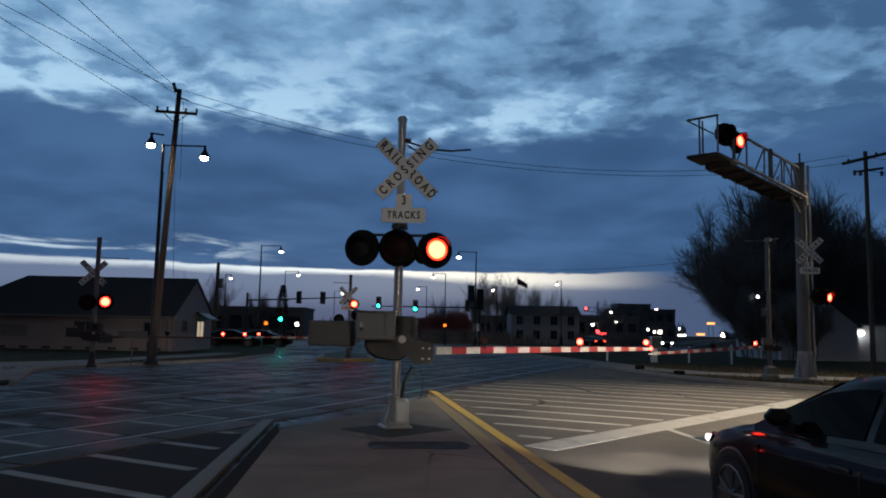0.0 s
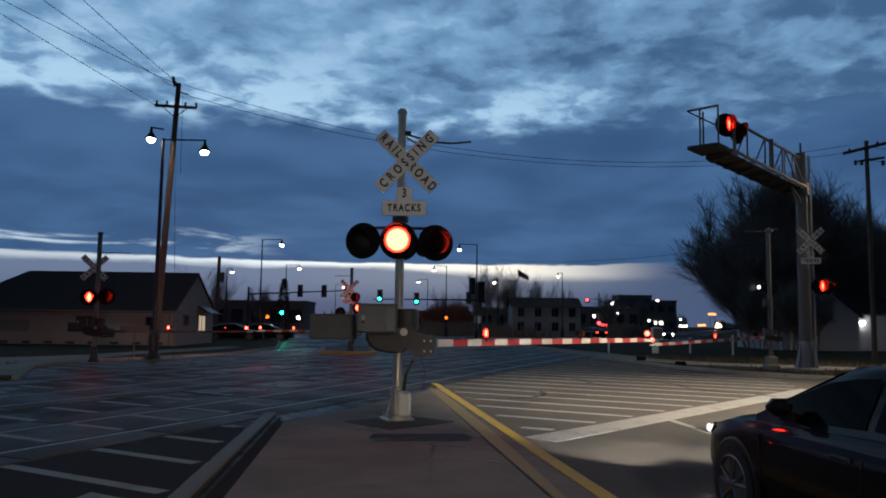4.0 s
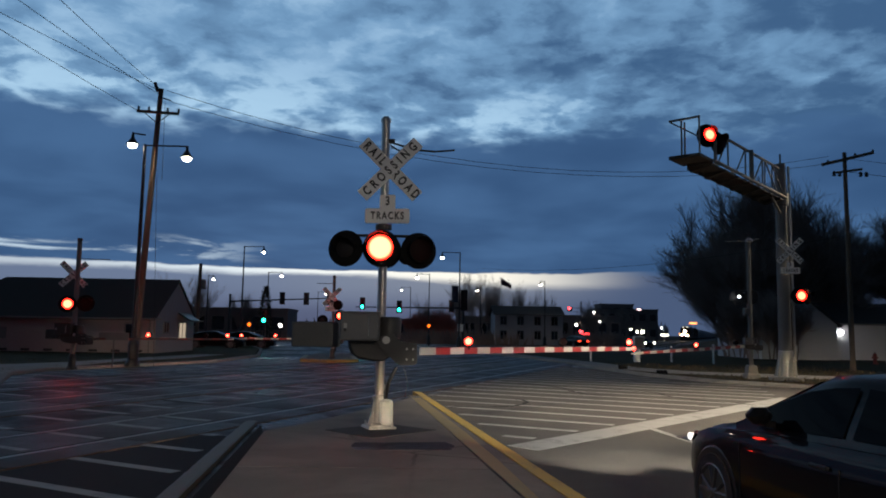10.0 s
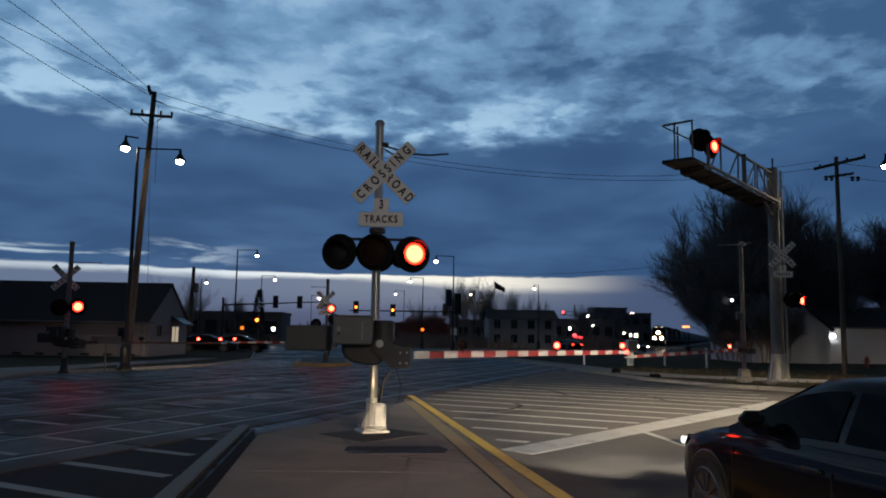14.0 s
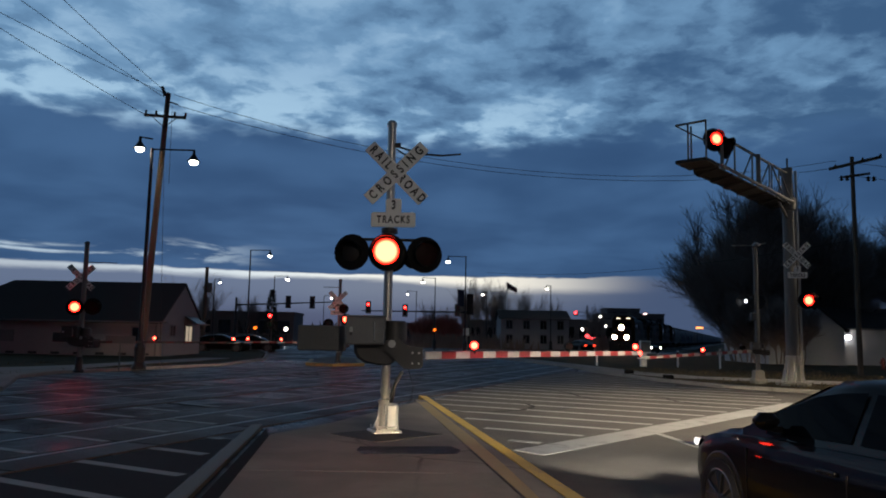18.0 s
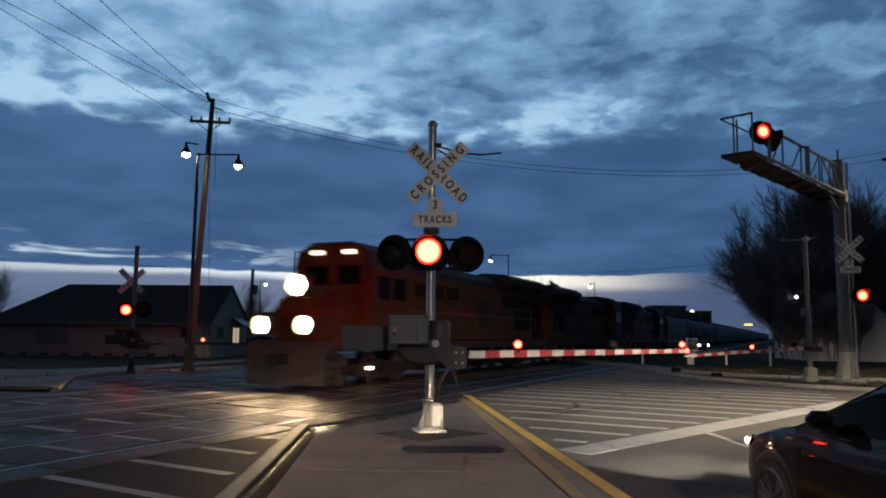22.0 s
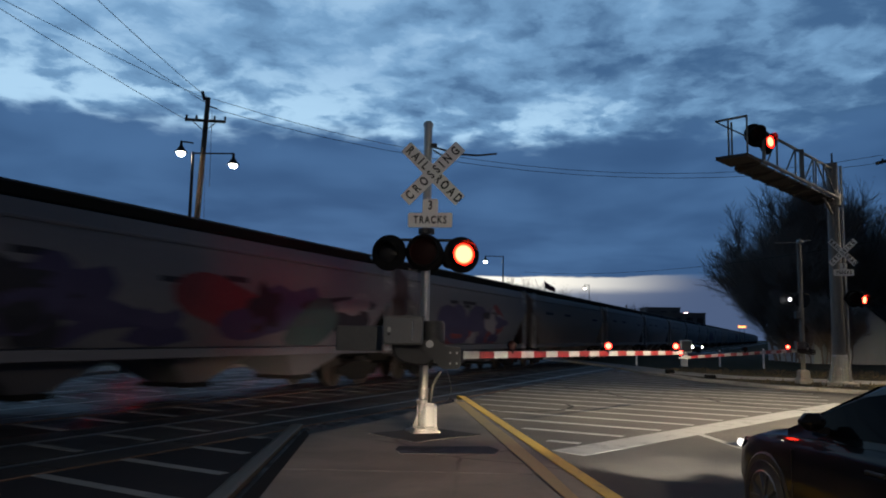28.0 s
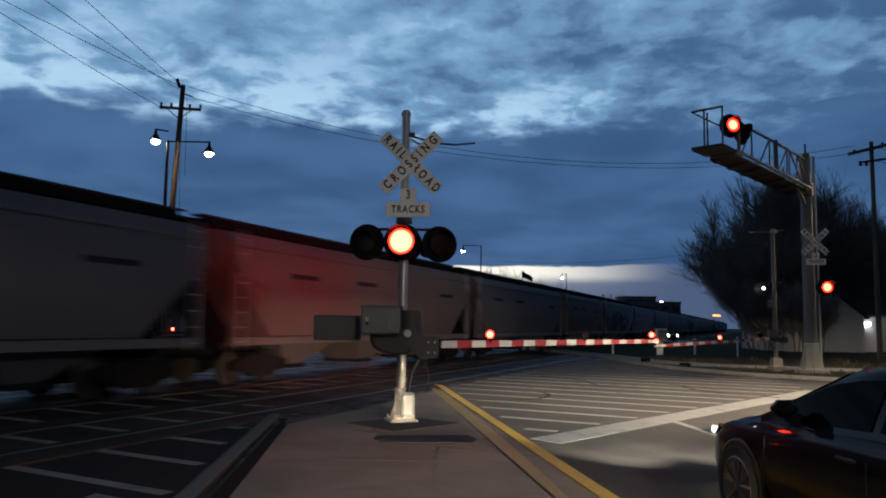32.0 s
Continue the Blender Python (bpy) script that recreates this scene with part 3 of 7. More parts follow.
# tracks: three, the train runs on the middle one
TRACKS = (-9.3, -13.8, -18.3)
for o in TRACKS:
    track = thing("railway_track", pose(0, 0, 0), "steel rails laid in dark crossing panels", "track", "crossing tracks")
    track["kind"] = "structure"
    for e in (-0.753, 0.753):
        prof = [(-0.07, -0.15), (0.07, -0.15), (0.02, -0.11), (0.015, -0.04), (0.037, -0.03), (0.037, 0.008), (0.028, 0.016), (-0.028, 0.016), (-0.037, 0.008), (-0.037, -0.03), (-0.015, -0.04), (-0.02, -0.11)]
        part("rail", Mesh().loft([[along(s, o + e + w, z) for w, z in prof] for s in (-140, -20, 50, 160, 760)]), RAIL, track)
    bal = Mesh()
    for s0, s1 in ((41, 760), (-140, -24)):
        bal.loft([[along(s, o + w, z) for w, z in ((-2.2, -0.1), (-1.5, -0.045), (1.5, -0.045), (2.2, -0.1))] for s in (s0, (s0 + s1) / 2, s1)])
    part("ballast", bal, BALLAST, track)
    ties = Mesh()
    for i in range(220):
        s = 41.5 + i * 0.53
        c = along(s, o)
        ties.box((0, 0, 0), (2.6, 0.22, 0.1), pose(c.x, c.y, -0.06, 0, 0, -TRACK))
    tagged(part("sleepers", ties, TIE, track), kind="stuff")
    # crossing panels: one between the rails and one outside each, with flangeway gaps
    mid, out_ = Mesh().box((0, 0, 0), (1.30, 2.40, 0.05), bev=0.012).data("panel", PANEL), Mesh().box((0, 0, 0), (0.62, 2.40, 0.05), bev=0.012).data("panel", PANEL)
    edge = Mesh().box((0, 0, 0), (0.03, 2.42, 0.05)).data("panel_edge", RUST)
    for i in range(24):
        s = -14 + i * 2.44 + (6 if o < -10 else 0)
        for w, me in ((0, mid), (-1.13, out_), (1.13, out_), (1.463, edge), (-1.463, edge)):
            c = along(s, o + w)
            part("panel_edge" if me is edge else "panel", me, None, track, at=pose(c.x, c.y, -0.012, 0, 0, -TRACK))

# verges, kerbs and pavements
slab("verge_left", [(-11.4, 20.4), (-14.2, 26.4), (-14.2, 28.5), (-12.7, 32), (-10.5, 38), (-10.3, 47), (-13.2, 62), (-19.7, 84), (-80, 84), (-80, 30), (-34, 24), (-18.5, 21)], -0.2, 0.09, GRASS, "grass verge with bare soil beside the road", "verge")
slab("pavement_left", [(-24.0, 21.6), (-11.7, 21.3), (-13.65, 25.96), (-13.81, 29.97), (-13.68, 35.57), (-12.40, 41.00), (-12.00, 46.50), (-13.40, 46.50), (-14.40, 41.00), (-14.78, 38.42), (-15.54, 33.72), (-16.37, 31.75), (-17.35, 30.43), (-34.00, 28.50), (-34.00, 22.50)], -0.1, 0.106, WALKWAY, "pale concrete footpath", "pavement")
slab("verge_right", [(34, 14.3), (19.2, 20.8), (14.4, 24.1), (12.5, 25.7), (10.6, 27.8), (9.3, 31.2), (8.4, 37), (8.1, 44), (4.7, 62), (2.2, 84), (90, 91), (120, 40), (90, 14)], -0.2, 0.05, GRASS, "rough brown verge", "verge")
slab("pavement_right", [(34, 25.5), (19, 31.5), (15.2, 33.2), (12.3, 34.6), (10.6, 38.0), (9.9, 44), (6.5, 62), (5.0, 62), (8.3, 44), (8.9, 37.4), (10.4, 33.2), (14.3, 30.6), (18.5, 28.8), (34, 22.5)], -0.1, 0.066, WALKWAY, "pale concrete footpath", "pavement")
kerb_l = [(-11.2, 20.5), (-13.9, 26.4), (-13.9, 28.5), (-12.4, 32), (-10.2, 38), (-10.0, 47), (-13, 62), (-19.5, 84)]
kerb_r = [(19, 20.5), (14.2, 23.8), (12.3, 25.4), (10.4, 27.5), (9.1, 31), (8.2, 37), (7.9, 44), (4.5, 62), (2.0, 84)]
for name, pts, sgn in (("kerb_left", kerb_l, -1), ("kerb_right", kerb_r, 1)):
    kb = Mesh()
    rings = []
    for i, p in enumerate(pts):
        a, b = Vector(pts[max(i - 1, 0)]), Vector(pts[min(i + 1, len(pts) - 1)])
        d = (b - a).normalized()
        nrm = Vector((d.y, -d.x)) * sgn
        rings.append([(p[0] + nrm.x * w, p[1] + nrm.y * w, z) for w, z in ((-0.06, -0.1), (-0.05, 0.1), (0.0, 0.13), (0.14, 0.13), (0.16, -0.1))])
    kb.loft(rings)
    tagged(part(name, kb, WALKWAY), "concrete kerb along the road edge", "kerb", kind="structure")
slab("far_median", [(-6.3, 40.2), (-4.9, 39.2), (-3.6, 40.6), (-4.9, 51), (-7.2, 51)], -0.1, 0.15, CONCRETE, "far median island", "median")
slab("far_median_edge", [(-6.45, 40.1), (-4.9, 39.0), (-3.45, 40.5), (-4.2, 46), (-4.45, 46), (-3.75, 40.7), (-4.9, 39.5), (-6.2, 40.4), (-6.9, 46), (-7.15, 46)], -0.1, 0.165, WORN_YELLOW, "yellow painted kerb of the far island", "kerb")

# ---- signals ----


def flip_lens(parent, at, r, phase, lit, dark, name="lens"):
    """A two-sided lens that turns in its housing: lit on one side, unlit on the other. phase 'm', 'r' or '' (steady)."""
    ms = Mesh()
    for sgn, k in ((-1, 0), (1, 1)):
        rings = [[(q * r * math.cos(2 * math.pi * i / 20), sgn * (0.004 + 0.16 * r * (1 - q * q)), q * r * math.sin(2 * math.pi * i / 20)) for i in range(20)] for q in (1.0, 0.75, 0.45, 0.15)]
        n = len(ms.v)
        ms.v += [p for ring in rings for p in ring]
        for j in range(3):
            for i in range(20):
                e = (i + 1) % 20
                f = (n + j * 20 + i, n + j * 20 + e, n + j * 20 + 20 + e, n + j * 20 + 20 + i)
                ms._face(f if sgn < 0 else tuple(reversed(f)), k)
        cap = tuple(n + 60 + i for i in range(20))
        ms._face(cap if sgn < 0 else tuple(reversed(cap)), k)
    for i in range(20):
        e = (i + 1) % 20
        ms._face((i, 80 + i, 80 + e, e), 1)
    ob = part(name, ms, [lit, dark], parent, smooth=True, at=at)
    if phase:
        KEYED.append((ob, at, phase))
    return ob


CLEAR_LENS = pane("clear_grey_lens", (0.022, 0.02, 0.021), 0.5, 0.2, 0.0)


def flasher(parent, at, r_board, r_lens, phase, lit=None, deep=0.1):
    """A round black backboard with a hooded lens, facing -y. phase 'off' never lights."""
    ms = Mesh()
    prof = [(r_board * 0.96, -0.012), (r_board, -0.006), (r_board, 0.006), (r_board * 0.96, 0.012)]
    ms.lathe(prof, 36, pose(0, 0.02, 0, 90, 0, 0))
    ms.lathe([(r_lens * 0.55, -0.16), (r_lens * 0.95, -0.13), (r_lens * 1.12, -0.02), (r_lens * 1.12, 0.0)], 20, pose(0, 0.03, 0, 90, 0, 0))
    fl = part("flasher", ms, MATTE, parent, "round black signal backboard", True, at)
    if phase != "off":
        yc = deep * r_lens / 0.14
        col = Mesh()
        rg = [[(q * r_lens * math.cos(2 * math.pi * i / 24), yy, q * r_lens * math.sin(2 * math.pi * i / 24)) for i in range(24)] for q, yy in ((1.1, 0.02), (1.1, -yc), (1.004, -yc), (1.004, 0.02))]
        part("collar", col.loft(rg + rg[:1]), MATTE, fl, smooth=True)
    hood = Mesh()
    outer, inner = r_lens * 1.17, r_lens * 1.14
    arc = [math.radians(a) for a in range(-20, 201, 20)]
    rings = []
    for rr, flip in ((outer, 0), (inner, 1)):
        rings.append([(rr * math.cos(a), 0.0, rr * math.sin(a)) for a in arc])
        rings.append([(rr * math.cos(a), -(0.06 + 0.16 * max(0.0, math.sin(a)) ** 0.6) * r_lens / 0.14, rr * math.sin(a)) for a in arc])
    hood.loft([rings[0], rings[1], rings[3], rings[2]], close=False)
    part("hood", hood, MATTE, fl, smooth=True)
    if phase == "off":
        ms = Mesh().lathe([(r_lens, 0.0), (r_lens * 0.8, 0.02), (r_lens * 0.3, 0.035)], 20, pose(0, -0.02, 0, 90, 0, 0))
        part("lens", ms, CLEAR_LENS, fl, "unlit grey lens", True)
    else:
        flip_lens(fl, pose(0, -0.075 * r_lens / 0.14, 0), r_lens, phase, lit or RED_ON, DARK_LENS)
    return fl


def crossbuck(parent, at, s=1.0):
    """Two crossed white blades with black letters, and the plates below."""
    cb = part("crossbuck", Mesh().box((0, 0.012, 0), (1.25 * s, 0.008, 0.215 * s), pose(0, 0, 0, 0, 45, 0), bev=0.003), SIGN_WHITE, parent, "white crossed blades", at=at)
    part("blade", Mesh().box((0, 0, 0), (1.25 * s, 0.008, 0.215 * s), pose(0, 0, 0, 0, -45, 0), bev=0.003), SIGN_WHITE, cb)
    part("bracket", Mesh().box((0, 0.05, 0), (0.12 * s, 0.06, 0.3 * s)), GALV, cb)
    q = pose(0, 0, 0, 0, -45, 0)
    lettering("CROSSING", 0.2 * s, q @ pose(0, -0.006, 0), cb, SIGN_BLACK, gap=1.85)
    q = pose(0, 0, 0, 0, 45, 0)
    lettering("RAIL", 0.2 * s, q @ pose(-0.36 * s, 0.006, 0), cb, SIGN_BLACK, gap=1.65)
    lettering("ROAD", 0.2 * s, q @ pose(0.355 * s, 0.006, 0), cb, SIGN_BLACK, gap=1.65)
    return cb


def rounded(w, h, r, n=4):
    """A rectangle with rounded corners, as a flat outline."""
    out = []
    for cx, cy, a0 in ((w / 2 - r, h / 2 - r, 0), (-w / 2 + r, h / 2 - r, 90), (-w / 2 + r, -h / 2 + r, 180), (w / 2 - r, -h / 2 + r, 270)):
        for i in range(n + 1):
            a = radians(a0 + 90 * i / n)
            out.append((cx + r * math.cos(a), cy + r * math.sin(a)))
    return out


def track_plate(parent, at, s=1.0):
    tp = part("track_count_plate", Mesh().prism(rounded(0.71 * s, 0.235 * s, 0.035 * s), -0.005, 0.005, at=pose(0, 0, 0, 90, 0, 0)), SIGN_WHITE, parent, "white plate with black letters", at=at)
    part("number_plate", Mesh().prism(rounded(0.25 * s, 0.25 * s, 0.035 * s), -0.004, 0.004, at=pose(0, 0.002, 0.215 * s, 90, 0, 0)), SIGN_WHITE, tp)
    lettering("TRACKS", 0.165 * s, pose(0, -0.007, 0), tp, SIGN_BLACK)
    lettering("3", 0.2 * s, pose(0, -0.006, 0.235 * s), tp, SIGN_BLACK)
    return tp


def gate_machine(parent, at, mat=GREY_PAINT):
    """Gate mechanism: housing, cover box, arm yoke, conduit."""
    body = [(-0.5, 0.1), (-0.49, -0.08), (-0.44, -0.17), (-0.34, -0.24), (-0.1, -0.28), (0.06, -0.28), (0.15, -0.22), (0.16, 0.1)]
    gm = part("gate_machine", Mesh().loft([[(x * q, y, z * q) for x, z in body] for y, q in ((-0.24, 0.9), (-0.2, 1.0), (0.2, 1.0), (0.24, 0.9))]), CAST, parent, "dark cast gate mechanism housing", True, at)
    cover = part("cover", Mesh().box((-0.31, -0.23, 0.25), (0.6, 0.42, 0.43), bev=0.025), mat, gm, "grey sheet-metal cover box")
    part("cover_lip", Mesh().box((-0.31, -0.23, 0.465), (0.63, 0.45, 0.03), bev=0.01), mat, cover)
    part("door", Mesh().box((-0.09, -0.445, 0.25), (0.14, 0.012, 0.34), bev=0.004), mat, cover)
    part("hinge", Mesh().tube((-0.165, -0.452, 0.11), (-0.165, -0.452, 0.39), 0.009, seg=6), GALV, cover)
    part("latch", Mesh().box((-0.52, -0.447, 0.26), (0.05, 0.02, 0.08), bev=0.006), GALV, cover)
    part("padlock", Mesh().box((-0.52, -0.462, 0.2), (0.04, 0.02, 0.05), bev=0.008), CAST, cover)
    part("drive_case", Mesh().lathe([(0.16, -0.2), (0.19, -0.17), (0.19, 0.1), (0.16, 0.15)], 18, pose(0.13, 0.0, 0.26)), CAST, gm, "dark round drive case", True)
    yoke = [(-0.04, 0.1), (0.2, 0.14), (0.34, 0.02), (0.57, 0.0), (0.58, -0.28), (0.54, -0.32), (0.3, -0.33), (0.18, -0.22), (0.0, -0.05)]
    for y0, y1 in ((-0.32, -0.25), (0.24, 0.3)):
        part("yoke", Mesh().loft([[(x, y, z) for x, z in yoke] for y in (y0, y1)]), CAST, gm, "dark sloping arm yoke" if y0 < 0 else "")
    part("clamp_block", Mesh().box((0.46, 0.0, -0.16), (0.22, 0.5, 0.26), bev=0.02), CAST, gm)
    for x, z in ((0.42, -0.08), (0.52, -0.08), (0.42, -0.24), (0.52, -0.24)):
        part("bolt", Mesh().tube((x, -0.345, z), (x, -0.31, z), 0.018, seg=6), GALV, gm)
    part("shaft", Mesh().tube((0.1, -0.33, 0.05), (0.1, 0.33, 0.05), 0.06, seg=12), GALV, gm)
    return gm


DULL_RED = material("dull_red_sheet", (0.12, 0.03, 0.025), 0.6)


def gate_arm(a, b, lamps, parent, stripe=0.406, w=0.12, dull=False):
    """A tapered striped arm from a to b with its lamps (distance, phase)."""
    a, b = Vector(a), Vector(b)
    L = (b - a).length
    d = (b - a).normalized()
    rz = math.atan2(d.y, d.x)
    m = Matrix.Translation(a) @ Matrix.Rotation(rz, 4, "Z") @ Matrix.Rotation(-math.asin(d.z), 4, "Y")
    arm = part("gate_arm", Mesh().box((L * 0.5, 0, 0), (L, 0.025, 0.05)), GATE_WHITE, parent, "dull unlit back of a striped gate arm" if dull else "red and white striped gate arm", at=m)
    n = int(L / stripe)
    for i in range(n):
        h = w * (1 - 0.25 * i / n)
        # dull arms: lack of light is coloured in as dark grey and dull red
        part("stripe", Mesh().box((stripe * (i + 0.5), 0, 0), (stripe * 0.998, 0.035, h), bev=0.006), (DULL_RED if i % 2 else CAST) if dull else (GATE_RED if i % 2 else GATE_WHITE), arm)
    part("stay_wire", Mesh().tube((0.3, 0, w * 0.5), (L * 0.7, 0, w * 0.45), 0.006, seg=5), WIRE, arm)
    for dist, phase in lamps:
        lamp = part("arm_lamp", Mesh().lathe([(0.07, -0.06), (0.08, -0.05), (0.08, 0.05), (0.07, 0.06)], 16, pose(dist, 0, 0.16, 90, 0, 0) @ pose(0, 0, 0, 0, -math.degrees(rz), 0)).box((dist, 0, 0.06), (0.05, 0.04, 0.08)), MATTE, arm, "small gate-arm lamp")
        turn = m.to_euler().z
        for sgn in (0, 180):
            at = Matrix.Translation((dist, 0, 0.16)) @ pose(0, 0, 0, 0, 0, -math.degrees(turn) + sgn)
            flip_lens(lamp, at @ pose(0, -0.085, 0), 0.07, phase, RED_FAR, DARK_LENS)
            rg = [[(q * math.cos(2 * math.pi * i / 16), yy, q * math.sin(2 * math.pi * i / 16)) for i in range(16)] for q, yy in ((0.08, -0.05), (0.08, -0.105), (0.0705, -0.105), (0.0705, -0.05))]
            part("collar", Mesh().loft(rg + rg[:1]), MATTE, lamp, at=at)
    return arm


def mast(parent, h, r, base=True, metal=GALV):
    part("mast", Mesh().tube((0, 0, 0.1), (0, 0, h), r, r * 0.95, 18), metal, parent, "round galvanised mast", True)
    part("cap", Mesh().lathe([(r * 1.12, h - 0.05), (r * 1.15, h), (r * 0.7, h + 0.04)], 18), metal, parent)
    if base:
        ms = Mesh().lathe([(0.2, 0.03), (0.2, 0.075), (r + 0.03, 0.1), (r + 0.026, 0.44), (r + 0.04, 0.45), (r + 0.04, 0.5), (r, 0.52)], 18)
        for i in range(4):
            c, s = math.cos(math.pi / 2 * i + 0.5), math.sin(math.pi / 2 * i + 0.5)
            ms.loft([[(c * q - s * e, s * q + c * e, z) for q, z in ((r, 0.06), (0.19, 0.06), (0.18, 0.12), (r + 0.045, 0.26), (r + 0.03, 0.42), (r, 0.42))] for e in (-0.014, 0.014)])
        part("mast_base", ms, GALV, parent, "cast mast base with ribs")
        part("clamp_ring", Mesh().lathe([(r + 0.01, 0.6), (r + 0.012, 0.62), (r + 0.012, 0.66), (r + 0.01, 0.68)], 18), GALV, parent)
        part("base_plate", Mesh().box((0, 0, 0.02), (0.44, 0.44, 0.05), pose(0, 0, 0, 0, 0, 20), bev=0.012), GALV, parent)
        for i in range(4):
            w = math.pi / 2 * i + math.pi / 4
            part("anchor_bolt", Mesh().tube((0.235 * math.cos(w + 0.35), 0.235 * math.sin(w + 0.35), 0.0), (0.235 * math.cos(w + 0.35), 0.235 * math.sin(w + 0.35), 0.11), 0.018, seg=6), GALV, parent)


WEIGHT_GREY = material("weathered_weight_paint", (0.075, 0.076, 0.08), 0.6, 0.0, 0.3, 3.0, 30.0, 0.1)
BOX_GREY = material("pale_grey_box_paint", (0.5, 0.51, 0.5), 0.5, 0.0, 0.15, 4.0, 30.0, 0.05)

# near median signal
sig = thing("crossing_signal", pose(-0.70, 12.2, 0.15), "railroad crossing signal mast with crossbuck, flashers and lowered gate", "crossing signal", "crossing signals")
mast(sig, 4.93, 0.072)
crossbuck(sig, pose(0.09, -0.1, 4.09, 0, 0, -3))
track_plate(sig, pose(0.06, -0.1, 3.33, 0, 0, -3))
part("bracket_rod", Mesh().box((0.1, -0.02, 4.56), (0.1, 0.1, 0.06)).tube((0.08, 0, 4.55), (0.5, -0.05, 4.42), 0.016, seg=6).tube((0.5, -0.05, 4.42), (0.8, -0.05, 4.4), 0.017, seg=6).tube((0.8, -0.05, 4.4), (1.12, -0.05, 4.43), 0.015, seg=6).tube((0.08, 0, 4.5), (0.42, -0.05, 4.28), 0.014, seg=6), CAST, sig, "thin metal side rod")
part("crossarm", Mesh().tube((-0.6, 0, 3.02), (0.58, 0, 3.02), 0.024, seg=8).lathe([(0.12, -0.07), (0.12, 0.07)], 14, pose(0, 0, 2.98)).lathe([(0.13, 3.12), (0.13, 3.2)], 14), CAST, sig, "flasher crossarm")
flasher(sig, pose(-0.59, -0.1, 2.8, 0, 0, -14), 0.29, 0.15, "off")
flasher(sig, pose(-0.02, -0.2, 2.8, 0, 0, -3), 0.295, 0.205, "m", RED_HOT)
flasher(sig, pose(0.575, -0.1, 2.78, 0, 0, 17), 0.29, 0.175, "r")
flasher(sig, pose(0.0, 0.2, 2.8, 0, 0, 194), 0.29, 0.15, "m", RED_BEAM, 0.5)
flasher(sig, pose(0.57, 0.12, 2.78, 0, 0, 203), 0.27, 0.15, "r", RED_SIDE, 0.5)
gate_machine(sig, pose(0.0, 0.02, 1.32))
part("counterweight", Mesh().box((-1.05, 0.25, 1.44), (0.74, 0.34, 0.4), bev=0.02), WEIGHT_GREY, sig, "grey counterweight box")
part("weight_arm", Mesh().box((-0.55, 0.25, 1.42), (0.5, 0.05, 0.1)), CAST, sig)
part("junction_box", Mesh().box((0.12, -0.16, 0.27), (0.2, 0.15, 0.38), bev=0.04), BOX_GREY, sig, "pale grey junction box on the base")
part("conduit", Mesh().tube((0.1, -0.08, 0.45), (0.14, -0.1, 0.72), 0.03, seg=8).tube((0.14, -0.1, 0.72), (0.26, -0.08, 0.95), 0.03, seg=8), BLACK, sig, "black flexible conduit")
part("cable", Mesh().tube((0.36, -0.2, 1.0), (0.44, -0.2, 0.72), 0.007, seg=5).tube((0.44, -0.2, 0.72), (0.4, -0.2, 0.5), 0.007, seg=5), WIRE, sig)
gate_arm((0.62, 0.05, 1.2), (5.95, 7.0, 1.17), ((1.35, "m"), (4.85, "r"), (8.3, "")), sig)

# cantilever signal over the right lanes
DULL_GALV = material("dull_galvanised_steel", (0.2, 0.2, 0.2), 0.7, 0.2, 0.25, 2.0, 30.0, 0.1, 0.3)
GRATING = material("dark_steel_grating", (0.05, 0.048, 0.046), 0.85, 0.0, 0.4, 2.0, 40.0, 0.3, 0.2)
can = thing("cantilever_signal", pose(13.6, 28.9, 0.12), "galvanised cantilever signal mast with walkway, crossbuck and flashers", "crossing signal", "crossing signals")
part("mast", Mesh().tube((0, 0, 0.1), (0, 0, 8.2), 0.24, 0.2, 22), DULL_GALV, can, "thick galvanised cantilever mast", True)
part("mast_base", Mesh().lathe([(0.44, 0.0), (0.44, 0.07), (0.28, 0.1), (0.26, 1.0), (0.24, 1.05)], 16), GALV, can)
for i in range(6):
    c_, s_ = math.cos(math.pi / 3 * i + 0.3), math.sin(math.pi / 3 * i + 0.3)
    part("gusset", Mesh().loft([[(c_ * q - s_ * e, s_ * q + c_ * e, z) for q, z in ((0.24, 0.07), (0.43, 0.07), (0.42, 0.14), (0.27, 0.85), (0.24, 0.85))] for e in (-0.02, 0.02)]), GALV, can)
part("foundation", Mesh().lathe([(0.62, -0.2), (0.62, 0.03), (0.58, 0.06)], 20), WALKWAY, can)
part("lightning_rod", Mesh().tube((0.02, 0, 8.15), (0.02, 0, 8.6), 0.035, seg=8), CAST, can)
part("conduit", Mesh().tube((0.34, -0.05, 0.1), (0.3, -0.05, 8.1), 0.05, seg=8), GALV, can)
AD = Vector((-0.645, -0.764, 0)).normalized()
AS = Vector((-AD.y, AD.x, 0))


def arm_pt(d, side, z):
    """A point d metres out along the arm, side metres towards the approaching road, at height z."""
    p = AD * d + AS * side
    return (p.x, p.y, z)


